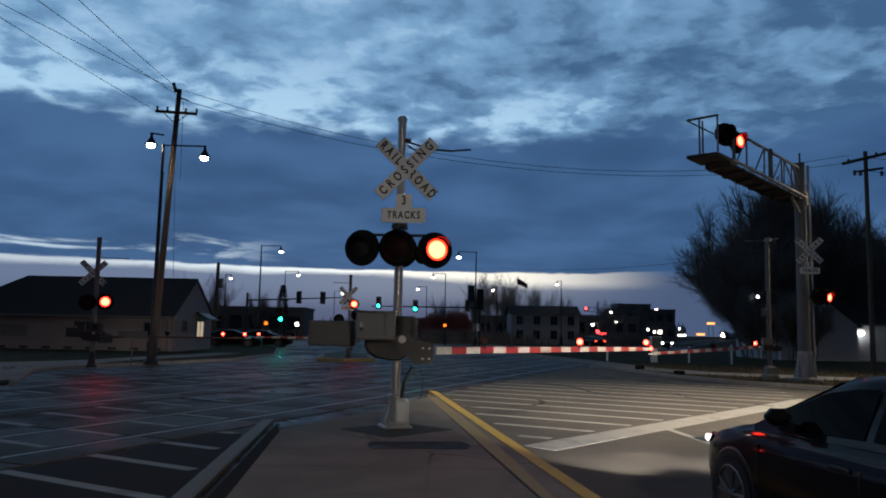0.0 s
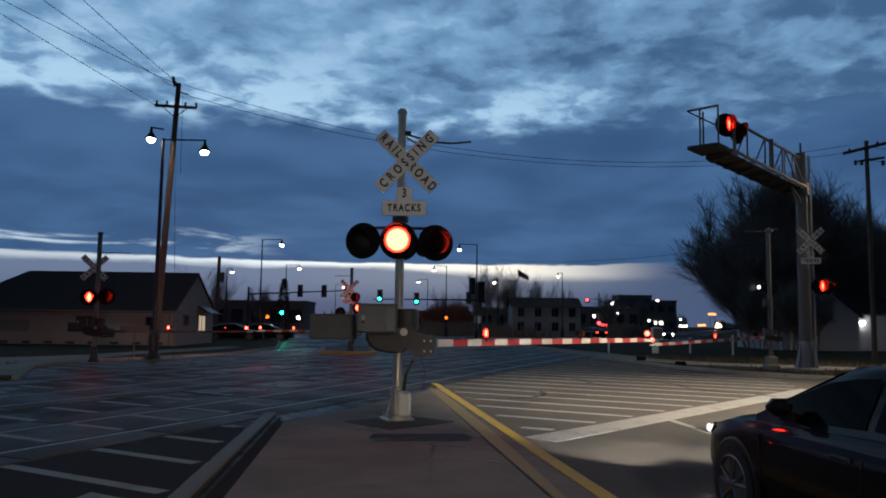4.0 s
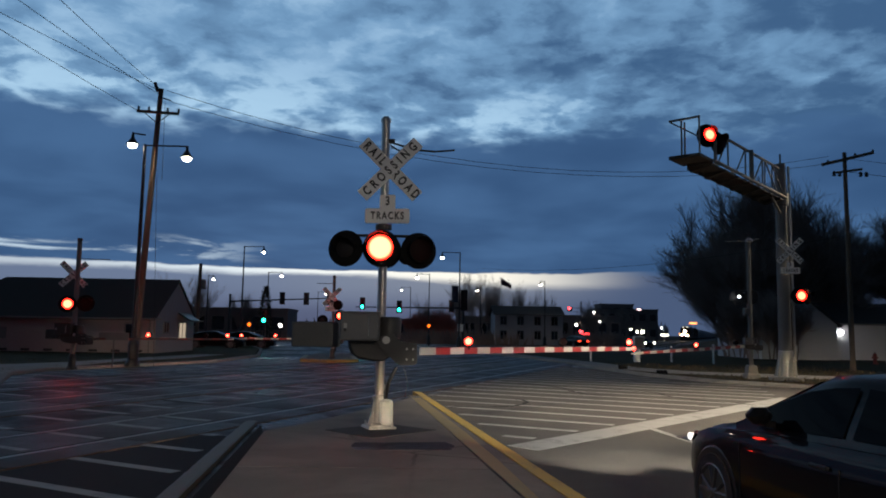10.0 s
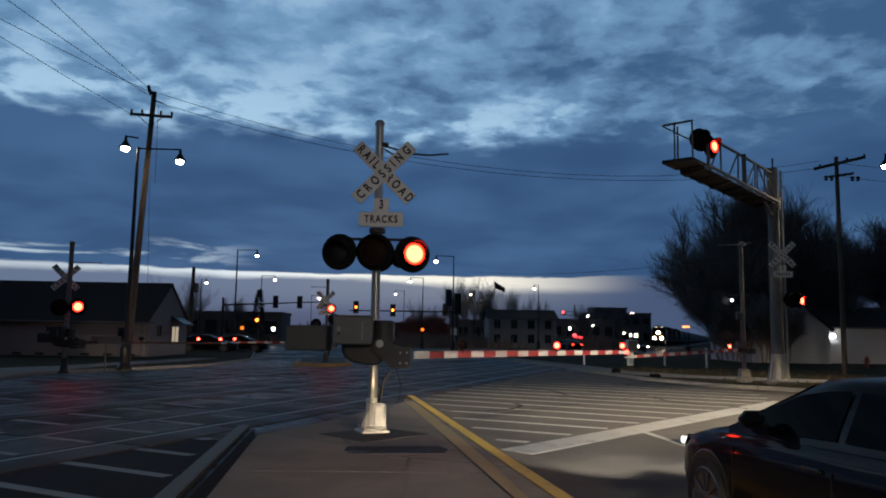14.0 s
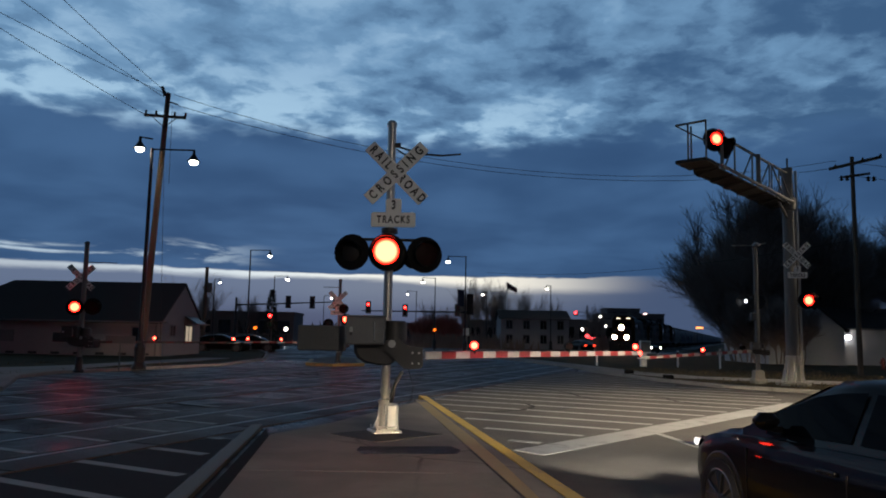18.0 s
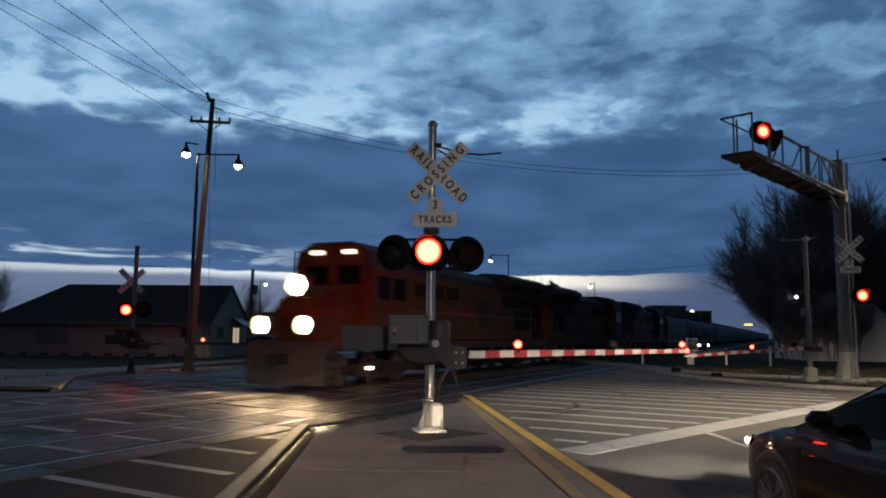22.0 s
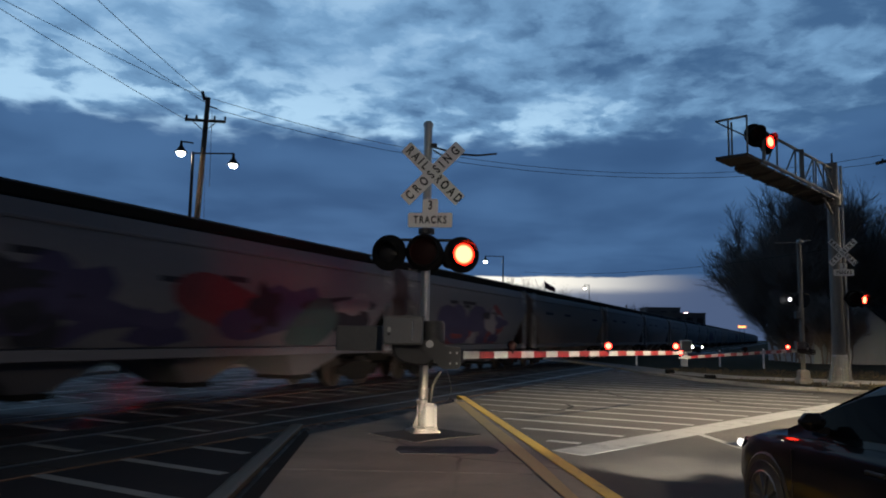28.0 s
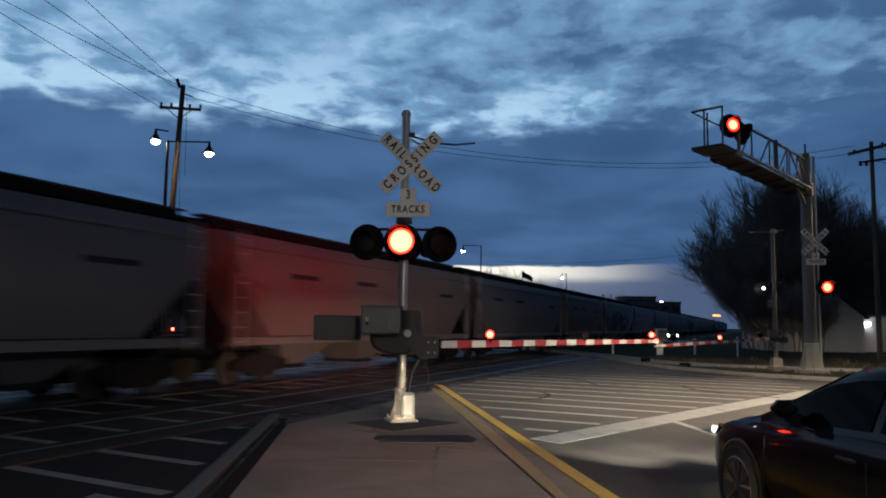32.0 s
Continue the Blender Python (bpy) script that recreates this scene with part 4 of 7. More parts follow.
# flat truss: two chords, posts and diagonals
part("chord", Mesh().tube(arm_pt(0.1, 0.22, 6.86), arm_pt(7.9, 0.22, 6.86), 0.055, seg=8), DULL_GALV, can)
part("chord", Mesh().tube(arm_pt(0.1, -0.2, 6.8), arm_pt(7.9, -0.2, 6.8), 0.055, seg=8), DULL_GALV, can)
part("top_rail", Mesh().tube(arm_pt(0.1, 0.02, 8.0), arm_pt(7.4, 0.02, 7.92), 0.05, seg=8), DULL_GALV, can)
for d0, d1 in ((0.4, 1.1), (1.3, 2.0), (3.0, 2.3), (4.9, 4.2), (6.6, 6.0)):
    part("web_member", Mesh().tube(arm_pt(d0, 0.22, 6.86), arm_pt(d1, 0.02, 7.98), 0.03, seg=6), DULL_GALV, can)
    part("web_member", Mesh().tube(arm_pt(d0, -0.2, 6.8), arm_pt(d1, 0.02, 7.98), 0.026, seg=6), DULL_GALV, can)
part("web_post", Mesh().box((0, 0, 0), (0.15, 0.05, 1.14), Matrix.Translation(arm_pt(3.9, 0.12, 7.42)), bev=0.01), DULL_GALV, can)
for i in range(6):
    d = 0.5 + i * 1.35
    part("cross_member", Mesh().tube(arm_pt(d, -0.22, 6.82), arm_pt(d, 0.22, 6.86), 0.035, seg=6), DULL_GALV, can)
# walkway along the far side, on brackets, with a wider end platform
part("walkway", Mesh().loft([[arm_pt(d, q, z) for q, z in ((-0.46, 6.7), (0.16, 6.74), (0.16, 6.79), (-0.46, 6.77))] for d in (0.3, 8.2)]), GRATING, can, "grated maintenance walkway")
for i in range(7):
    d = 0.7 + i * 1.2
    part("bracket", Mesh().loft([[arm_pt(d + e, q, z) for q, z in ((-0.48, 6.7), (0.2, 6.78), (0.2, 6.72), (-0.4, 6.56), (-0.48, 6.56))] for e in (-0.14, 0.14)]), GRATING, can)
part("toe_board", Mesh().loft([[arm_pt(d, q, z) for q, z in ((-0.5, 6.6), (-0.46, 6.6), (-0.46, 6.84), (-0.5, 6.84))] for d in (0.3, 8.2)]), GRATING, can)
part("end_platform", Mesh().loft([[arm_pt(d, q, z) for q, z in ((-0.72, 6.78), (0.22, 6.78), (0.22, 6.88), (-0.72, 6.88))] for d in (7.95, 9.05)]), GRATING, can, "end platform of the walkway")
for d, q in ((9.0, 0.2), (8.95, -0.36), (8.6, -0.4)):
    part("handrail_post", Mesh().tube(arm_pt(d, q, 6.9), arm_pt(d, q, 7.98), 0.028, seg=6), DULL_GALV, can)
part("handrail", Mesh().tube(arm_pt(9.0, 0.22, 7.98), arm_pt(8.95, -0.74, 7.98), 0.035, seg=6), DULL_GALV, can)
part("handrail", Mesh().tube(arm_pt(8.95, -0.72, 7.96), arm_pt(9.0, 0.2, 7.36), 0.022, seg=6), DULL_GALV, can)
part("brace", Mesh().tube((0, 0, 6.2), arm_pt(1.2, 0, 6.75), 0.06, seg=8), DULL_GALV, can)
part("mast_collar", Mesh().lathe([(0.26, 6.55), (0.28, 6.6), (0.28, 7.0), (0.26, 7.05)], 20), DULL_GALV, can)
for x, y, z, rz, ph in ((8.66, 23.15, 7.86, 10, "m"), (9.08, 23.4, 7.7, 34, "r")):
    flasher(can, pose(x - 13.6, y - 28.9, z - 0.12, 0, 0, rz), 0.37, 0.21, ph, RED_MID)
part("hanger", Mesh().tube(arm_pt(7.4, 0.1, 6.86), arm_pt(7.4, 0.1, 7.9), 0.055, seg=8), DULL_GALV, can)
crossbuck(can, pose(0.12, -0.35, 4.8, 0, 0, -8))
track_plate(can, pose(0.12, -0.35, 4.05, 0, 0, -8))
part("crossarm", Mesh().tube((0, -0.1, 3.1), (0.75, -0.3, 3.1), 0.04, seg=8), CAST, can)
flasher(can, pose(0.42, -0.42, 3.1, 0, 0, -2), 0.32, 0.2, "m", RED_MID)
flasher(can, pose(0.8, -0.2, 3.08, 0, 0, 34), 0.3, 0.16, "r", RED_MID)

# exit gate beside the cantilever
ex = thing("gate_mast", pose(12.6, 29.65, 0.12), "slim gate mast with lowered striped arm", "crossing signal", "crossing signals")
mast(ex, 5.3, 0.085, False, DULL_GALV)
part("foundation", Mesh().box((0, 0, 0.02), (0.5, 0.5, 0.26), bev=0.04).loft([[(q * x, q * y, z) for x, y in ((-1, -1), (1, -1), (1, 1), (-1, 1))] for q, z in ((0.19, 0.14), (0.17, 0.4), (0.13, 0.46))]), WALKWAY, ex, "pale base block")
part("bell", Mesh().lathe([(0.05, -0.1), (0.13, -0.08), (0.14, 0.0), (0.05, 0.06)], 16, pose(-0.02, -0.16, 5.32)), GALV, ex)
part("relay_box", Mesh().box((-0.17, -0.1, 2.5), (0.22, 0.16, 0.28), bev=0.02), GREY_PAINT, ex, "small grey relay box")
part("side_arm", Mesh().tube((0, 0, 5.28), (-0.95, -0.1, 5.24), 0.02, seg=6).tube((0, 0, 5.3), (0.45, 0, 5.38), 0.02, seg=6), GALV, ex)
part("crossarm", Mesh().tube((-0.55, 0, 3.3), (0.3, 0, 3.3), 0.03, seg=8), CAST, ex)
for q in (-0.5, 0.05):
    b = part("back_housing", Mesh().lathe([(0.08, -0.2), (0.14, -0.12), (0.15, 0.02), (0.3, 0.04), (0.3, 0.06)], 22, pose(q, 0.05, 3.08, 90, 0, 0)), BLACK, ex)
part("bell_lamp", Mesh().lathe([(0.05, -0.03), (0.065, 0.0), (0.05, 0.04)], 14, pose(-0.52, -0.28, 3.08, 90, 0, 0)), glow("side_light_glow", (0.9, 0.92, 1.0), 4.0), ex, "small white side light")
gm = gate_machine(ex, pose(0.05, 0.0, 1.22) @ Matrix.Scale(0.6, 4))
gate_arm((-0.3, -0.15, 1.17), (-6.15, -5.6, 0.96), ((0.75, "r"), (3.9, "m"), (7.9, "")), ex)

# left signal with its gate, and the far median signal
lf = thing("crossing_signal", pose(-12.7, 28.2, 0.1), "crossing signal mast with white crossbuck and lowered gate", "crossing signal", "crossing signals")
# duller, darker metals here: the unlit look of this signal is in their colour
mast(lf, 4.72, 0.085, False, DULL_GALV)
part("mast_base", Mesh().lathe([(0.2, 0.0), (0.19, 0.06), (0.13, 0.14), (0.12, 0.5), (0.09, 0.56)], 14), CAST, lf)
crossbuck(lf, pose(-0.2, 0.12, 3.44, 0, 0, 18), 0.95)
part("bracket_rod", Mesh().tube((0.05, 0, 4.0), (1.15, -0.05, 3.98), 0.016, seg=6), CAST, lf)
part("crossarm", Mesh().tube((-0.5, 0, 2.5), (0.6, 0, 2.5), 0.03, seg=8), CAST, lf)
flasher(lf, pose(-0.15, -0.32, 2.34, 0, 0, 24), 0.3, 0.18, "m", RED_MID)
flasher(lf, pose(0.4, -0.1, 2.38, 0, 0, 24), 0.3, 0.18, "r", RED_MID)
gate_machine(lf, pose(0.05, 0.0, 1.2) @ Matrix.Scale(0.95, 4), CAST)
part("counterweight", Mesh().box((-0.75, 0.2, 1.25), (0.6, 0.3, 0.34), bev=0.02), CAST, lf)
part("cable_sign", Mesh().box((1.2, 0.6, 1.2), (1.1, 0.03, 0.28), bev=0.01).tube((1.2, 0.62, 0.0), (1.2, 0.62, 1.2), 0.03, seg=6), GREY_PAINT, lf, "small grey notice board on a post")
gate_arm((0.5, 0.1, 1.1), (4.5, 5.1, 1.1), ((2.4, "m"), (5.0, "r"), (6.1, "")), lf, w=0.085, dull=True)

fm = thing("crossing_signal", pose(-4.9, 41.0, 0.12), "far crossing signal mast with crossbuck lit red by its flashers", "crossing signal", "crossing signals")
mast(fm, 4.4, 0.085, False, DULL_GALV)
part("mast_base", Mesh().lathe([(0.2, 0.0), (0.19, 0.06), (0.13, 0.14), (0.12, 0.5), (0.09, 0.56)], 14), CAST, fm)
crossbuck(fm, pose(-0.08, -0.15, 3.3, 0, 0, 4))
track_plate(fm, pose(-0.08, -0.15, 2.65, 0, 0, 4))
part("bracket_rod", Mesh().tube((0, 0, 4.0), (-0.9, -0.05, 4.0), 0.016, seg=6), CAST, fm)
flasher(fm, pose(0.40, -0.3, 2.30, 0, 0, -4), 0.3, 0.16, "m", RED_MID)
flasher(fm, pose(0.26, -0.3, 2.86, 0, 0, 4), 0.26, 0.16, "r", RED_MID)
flasher(fm, pose(-0.55, -0.1, 2.05, 0, 0, -4), 0.28, 0.13, "off")
gate_machine(fm, pose(0.0, 0.0, 1.15))
gate_arm((-0.4, -0.1, 1.05), (-4.5, -1.9, 1.05), ((0.9, "r"), (2.6, "m"), (4.3, "")), fm)

# ---- poles, street lamps, wires ----


def sag(a, b, drop, r=0.012, n=14):
    a, b = Vector(a), Vector(b)
    pts = [a.lerp(b, i / n) - Vector((0, 0, drop * 4 * (i / n) * (1 - i / n))) for i in range(n + 1)]
    side = (b - a).cross(Vector((0, 0, 1))).normalized()
    return Mesh().loft([[p + side * r * math.cos(w) + Vector((0, 0, r * math.sin(w))) for w in (0.3, 1.56, 2.8, 4.05, 5.3)] for p in pts])


up = thing("utility_pole", pose(-12.4, 33.3, 0.05), "leaning weathered wooden utility pole with one crossarm", "utility pole", "utility poles")
TOP = Vector((0.51, 0, 12.1))
part("pole", Mesh().tube((0, 0, -0.1), TOP, 0.16, 0.105, 14), WOOD, up, smooth=True)
part("crossarm", Mesh().box((0, 0, 0), (1.85, 0.1, 0.12), pose(0.47, -0.12, 11.0, 0, 3, 0), bev=0.015), WOOD, up)
for q in (-0.85, -0.4, 0.42, 0.9):
    part("insulator", Mesh().lathe([(0.03, 0), (0.06, 0.05), (0.035, 0.09), (0.06, 0.13), (0.03, 0.18)], 10, pose(0.47 + q, -0.12, 11.05 - 0.05 * q)), CAST, up)
part("fuse_cutout", Mesh().box((0, 0, 0), (0.12, 0.12, 0.42), pose(0.33, -0.1, 12.15, 0, -18, 0)), CAST, up)
part("side_pin", Mesh().tube((0.51, -0.1, 11.7), (1.0, -0.1, 11.55), 0.03, seg=6), CAST, up)
part("brace", Mesh().tube((0.45, -0.15, 10.5), (-0.1, -0.15, 10.98), 0.02, seg=5).tube((0.45, -0.15, 10.5), (1.0, -0.15, 10.93), 0.02, seg=5), CAST, up)
part("guy_wire", Mesh().tube((0.45, 0, 10.2), (1.2, -1.0, 0.0), 0.009, seg=5), WIRE, up)
part("transformer_drop", Mesh().tube((0.75, -0.1, 11.5), (0.8, -0.1, 8.0), 0.01, seg=5), WIRE, up)

rp = thing("utility_pole", pose(21.8, 39.0, 0.05), "dark wooden utility pole with heavy crossarm and insulators", "utility pole", "utility poles")
part("pole", Mesh().tube((0, 0, -0.1), (0, 0, 11.3), 0.14, 0.1, 12), WOOD, rp, smooth=True)
part("crossarm", Mesh().box((0, 0, 0), (3.1, 0.14, 0.16), pose(0.1, -0.14, 10.95, 0, -15, 8), bev=0.015), WOOD, rp)
part("crossarm", Mesh().box((0, 0, 0), (1.5, 0.12, 0.12), pose(0.15, -0.14, 10.3, 0, -10, 8), bev=0.015), WOOD, rp)
for q in (-0.75, -0.45, 0.65, 0.95):
    part("insulator", Mesh().lathe([(0.04, 0), (0.11, 0.05), (0.05, 0.12), (0.11, 0.18), (0.05, 0.26)], 10, pose(0.1 + q, -0.12, 10.0)), CAST, rp)
for q, z0 in ((-1.1, 10.7), (0.35, 11.1), (1.3, 11.32)):
    part("insulator", Mesh().lathe([(0.03, 0), (0.07, 0.06), (0.03, 0.16)], 8, pose(0.15 + q, -0.12, z0)), CAST, rp)

pt = Vector((-11.9, 33.2, 12.05))
ct = Vector((21.9, 38.9, 11.0))
wires = [
    (pt + Vector((-0.8, 0, -1.0)), Vector((-15.12, 20.86, 11.75)), 0.1), (pt, Vector((-15.32, 20.91, 12.0)), 0.1), (pt + Vector((0.0, 0, -0.2)), Vector((-13.49, 20.86, 12.05)), 0.1), (pt + Vector((0.1, 0, 0.0)), Vector((-11.77, 20.81, 12.0)), 0.1),
    (pt + Vector((0.3, 0, 0)), ct + Vector((-1.0, 0, 0.1)), 2.0), (pt + Vector((0.5, 0, -0.5)), ct + Vector((0.0, 0, -0.1)), 1.9),
    (ct, Vector((60, 46, 11.5)), 0.6), (ct + Vector((0, 0, -0.7)), Vector((60, 46, 10.6)), 0.6), (ct + Vector((0, 0, -4)), Vector((5, 70, 7.5)), 0.8),
]
for a, b, dr in wires:
    ob = part("overhead_wire", sag(a, b, dr), WIRE)
    tagged(ob, "thin black overhead wire between poles", "wire", "overhead wires")


def street_lamp(x, y, h, arms, group="street lamps", r=0.07, z=0.05):
    """Dark post with bell lamps hung from side arms; arms: (length, bearing in degrees, rise)."""
    st = thing("street_lamp", pose(x, y, z), "dark metal street lamp with glowing bell-shaped lamps", "street lamp", group)
    part("post", Mesh().tube((0, 0, 0), (0, 0, h), r * 1.25, r * 0.75, 12), BLACK, st, smooth=True)
    part("post_base", Mesh().lathe([(0.3, 0), (0.3, 0.12), (0.2, 0.3), (0.22, 0.9), (0.14, 1.15), (r * 1.3, 1.25)], 12), BLACK, st)
    for ln, az, *rise in arms:
        lift = rise[0] if rise else 0.0
        ex_, ey = ln * math.sin(radians(az)), ln * math.cos(radians(az))
        part("arm", Mesh().tube((0, 0, h - 0.05 + lift), (ex_, ey, h - 0.02 + lift), 0.035, seg=8), BLACK, st)
        sh = part("shade", Mesh().lathe([(0.05, 0.0), (0.07, -0.22), (0.13, -0.3), (0.2, -0.42), (0.27, -0.5), (0.26, -0.51)], 16, pose(ex_, ey, h + lift)), BLACK, st, "black bell shade", True)
        part("globe", Mesh().lathe([(0.06, -0.66), (0.13, -0.62), (0.17, -0.55), (0.17, -0.49)], 16, pose(ex_, ey, h + lift)), LAMP_WHITE, sh, "glowing white lamp globe", True)
    return st


street_lamp(-12.0, 32.1, 9.3, ((0.5, 250, 0.45), (1.73, 85)), r=0.085)
street_lamp(13.2, 15.2, 9.0, ((2.9, -90),), r=0.085)
# unseen post, added to carry the fill lamp behind the camera
street_lamp(8.5, -9.0, 9.0, ((2.9, -90),), r=0.085)
street_lamp(21.4, 30.6, 9.4, ((2.2, -90),), r=0.085)
street_lamp(-16.4, 69, 9.0, ((1.75, 90),))
banner_lamp = street_lamp(3.1, 71, 9.0, ((1.65, -90),))
BANNER = [material("banner_cloth", c, 0.9) for c in ((0.03, 0.045, 0.085), (0.02, 0.018, 0.022))]
for dx, zc, hh, mt in ((-0.42, 5.1, 1.5, 0), (0.44, 4.55, 1.9, 1)):
    part("banner", Mesh().loft([[(dx + e * 0.3, 0.02 + w, z) for e, w in ((-1, 0), (0, -0.05), (1, 0), (1, 0.012), (0, -0.038), (-1, 0.012))] for z in (zc - hh / 2, zc + hh / 2)]), BANNER[mt], banner_lamp, "dark cloth banner")
    for z in (zc - hh / 2, zc + hh / 2):
        part("banner_arm", Mesh().tube((0, 0, z), (dx * 1.75, 0, z), 0.02, seg=6), BLACK, banner_lamp)
street_lamp(0.4, 98, 8.95, ((1.6, -90),))
street_lamp(-20.5, 100, 9.0, ((1.7, 90),))
street_lamp(-2.6, 129, 9.0, ((1.5, -90),))
street_lamp(-30.2, 107, 8.9, ((0.7, 90),))
street_lamp(16.6, 107, 8.9, ((0.6, -90),))
street_lamp(8.9, 125, 8.9, ((0.6, -90),))
street_lamp(-21, 150, 9.0, ((1.5, 90),))

wp = thing("utility_pole", pose(-21.2, 72, 0.05), "short dark wooden pole with a small transformer", "utility pole", "utility poles")
part("pole", Mesh().tube((0, 0, 0), (0.1, 0, 7.6), 0.2, 0.15, 12), WOOD, wp)
part("transformer", Mesh().lathe([(0.22, 0), (0.24, 0.1), (0.24, 0.8), (0.2, 0.9)], 14, pose(0.42, 0, 5.2)), GREY_PAINT, wp)

# ---- traffic signals ----


def signal_head(parent, at, lit="all", n=3):
    hd = part("signal_head", Mesh().box((0, 0, 0), (0.36, 0.25, 0.36 * n + 0.06), bev=0.03).box((0, 0.08, 0), (0.62, 0.02, 0.36 * n + 0.36)), BLACK, parent, "black signal head with backplate", at=at)
    if lit == "back":
        return hd
    for i, (colour, mat) in enumerate((("red", SIGNAL_RED), ("amber", AMBER_ON), ("green", GREEN_ON))):
        q = pose(0, -0.15, 0.36 * (1 - i))
        ob = flip_lens(hd, q, 0.175, "", mat, DARK_GREEN)
        part("visor", Mesh().loft([[(0.16 * math.cos(radians(a)), y, 0.36 * (1 - i) + 0.16 * math.sin(radians(a))) for a in range(-20, 201, 20)] for y in (-0.13, -0.36)], close=False), BLACK, hd)
        TRAFFIC.append((ob, q, colour))
    return hd


ta = thing("traffic_signal", pose(-22.8, 90, 0.05), "dark mast-arm traffic signal over the far junction", "traffic signal", "traffic signals")
part("post", Mesh().tube((0, 0, 0), (0, 0, 5.6), 0.16, 0.12, 12), BLACK, ta)
part("mast_arm", Mesh().tube((0, 0, 4.75), (11.6, 0, 5.3), 0.1, 0.06, 10), BLACK, ta)
for q in (6.05, 8.85, 11.55):
    signal_head(ta, pose(q, -0.1, 5.2), "back")
tb = thing("traffic_signal", pose(4.4, 90, 0.05), "dark mast-arm traffic signal with two lit heads", "traffic signal", "traffic signals")
part("post", Mesh().tube((0, 0, 0), (0, 0, 5.0), 0.16, 0.12, 12), BLACK, tb)
part("mast_arm", Mesh().tube((0, 0, 4.4), (-12.6, 0, 4.35), 0.1, 0.06, 10), BLACK, tb)
signal_head(tb, pose(-11.8, -0.1, 4.75))
signal_head(tb, pose(-7.5, -0.1, 4.45))
signal_head(tb, pose(-1.4, -0.1, 4.6), "back")
tc = thing("traffic_signal", pose(-14.6, 70, 0.05), "roadside traffic signal on a short post", "traffic signal", "traffic signals")
part("post", Mesh().tube((0, 0.2, 0), (0, 0.2, 3.4), 0.07, seg=10), BLACK, tc)
signal_head(tc, pose(0, 0, 2.75))
td = thing("traffic_signal", pose(-6.95, 60, 0.0), "small pedestal signal with a green lamp", "traffic signal", "traffic signals")
part("post", Mesh().tube((0, 0.1, 0), (0, 0.1, 2.4), 0.06, seg=10), BLACK, td)
hd = part("signal_head", Mesh().box((0, 0, 1.55), (0.34, 0.22, 0.5), bev=0.03), BLACK, td)
part("lens", Mesh().lathe([(0.13, 0.0), (0.11, 0.02), (0.04, 0.03)], 14, pose(0, -0.12, 1.5, 90, 0, 0)), GREEN_ON, hd, "lit green lens")
for x_, y_, z_ in ((-15.9, 70, 2.0), (0.35, 80, 2.2)):
    am = thing("warning_beacon", pose(x_, y_, 0.05), "amber warning beacon on a short post", "beacon", "amber beacons")
    part("post", Mesh().tube((0, 0, 0), (0, 0, z_), 0.05, seg=8), BLACK, am)
    b = part("housing", Mesh().box((0, 0, z_), (0.4, 0.22, 0.42), bev=0.04), BLACK, am)
    part("lens", Mesh().lathe([(0.16, 0.0), (0.13, 0.02), (0.05, 0.04)], 14, pose(0, -0.12, z_, 90, 0, 0)), AMBER_ON, b, "lit amber lens")
wsq = thing("road_sign", pose(3.62, 80, 0.05), "small white rectangular road sign on a post", "sign")
part("post", Mesh().tube((0, 0, 0), (0, 0, 2.4), 0.03, seg=8), GALV, wsq)
part("plate", Mesh().box((0, -0.04, 2.05), (0.6, 0.02, 0.75), bev=0.005), SIGN_WHITE, wsq)

# small posts, blocks and the relay case by the tracks
for x_, y_, h_ in ((10.0, 46.5, 0.75), (15.0, 46.8, 1.0), (16.9, 45.0, 1.15)):
    ps = thing("marker_post", pose(x_, y_, 0.03), "thin white marker post beside the tracks", "post", "marker posts")
    part("post", Mesh().tube((0, 0, 0), (0, 0, h_), 0.06, seg=8), SIGN_WHITE, ps)
    part("band", Mesh().tube((0, 0, h_ * 0.8), (0, 0, h_ * 0.9), 0.063, seg=8), GATE_RED, ps)
rc = thing("relay_cabinet", pose(12.75, 46.3, 0.03), "small white trackside relay cabinet on a post", "cabinet")
part("post", Mesh().box((0, 0, 0.4), (0.34, 0.3, 0.8), bev=0.02), SIGN_WHITE, rc)
part("case", Mesh().box((0.1, 0, 1.2), (0.62, 0.4, 0.72), bev=0.03), SIGN_WHITE, rc)
part("door", Mesh().box((0.1, -0.205, 1.2), (0.54, 0.02, 0.62), bev=0.006), GREY_PAINT, rc)
for x_, y_ in ((9.35, 36.4), (9.75, 31.7)):
    bl = part("kerb_block", Mesh().box((0, 0, 0.1), (0.42, 0.3, 0.2), bev=0.03), MATTE, None, at=pose(x_, y_, 0.04, 0, 0, -10))
    tagged(bl, "small dark block on the kerb", "block", "kerb blocks")

hy = thing("fire_hydrant", pose(28.59, 48.57, 0.05), "red fire hydrant on the verge", "hydrant")
HYDRANT_RED = material("hydrant_paint", (0.16, 0.03, 0.025), 0.6)
part("barrel", Mesh().lathe([(0.17, 0), (0.17, 0.05), (0.11, 0.07), (0.11, 0.5), (0.14, 0.52), (0.14, 0.56), (0.1, 0.66), (0.04, 0.72)], 14), HYDRANT_RED, hy, smooth=True)
for sx in (-1, 1):
    part("nozzle", Mesh().tube((sx * 0.09, 0, 0.42), (sx * 0.2, 0, 0.42), 0.055, seg=10), HYDRANT_RED, hy)
part("cap_nut", Mesh().tube((0, 0, 0.7), (0, 0, 0.77), 0.03, seg=5), CAST, hy)

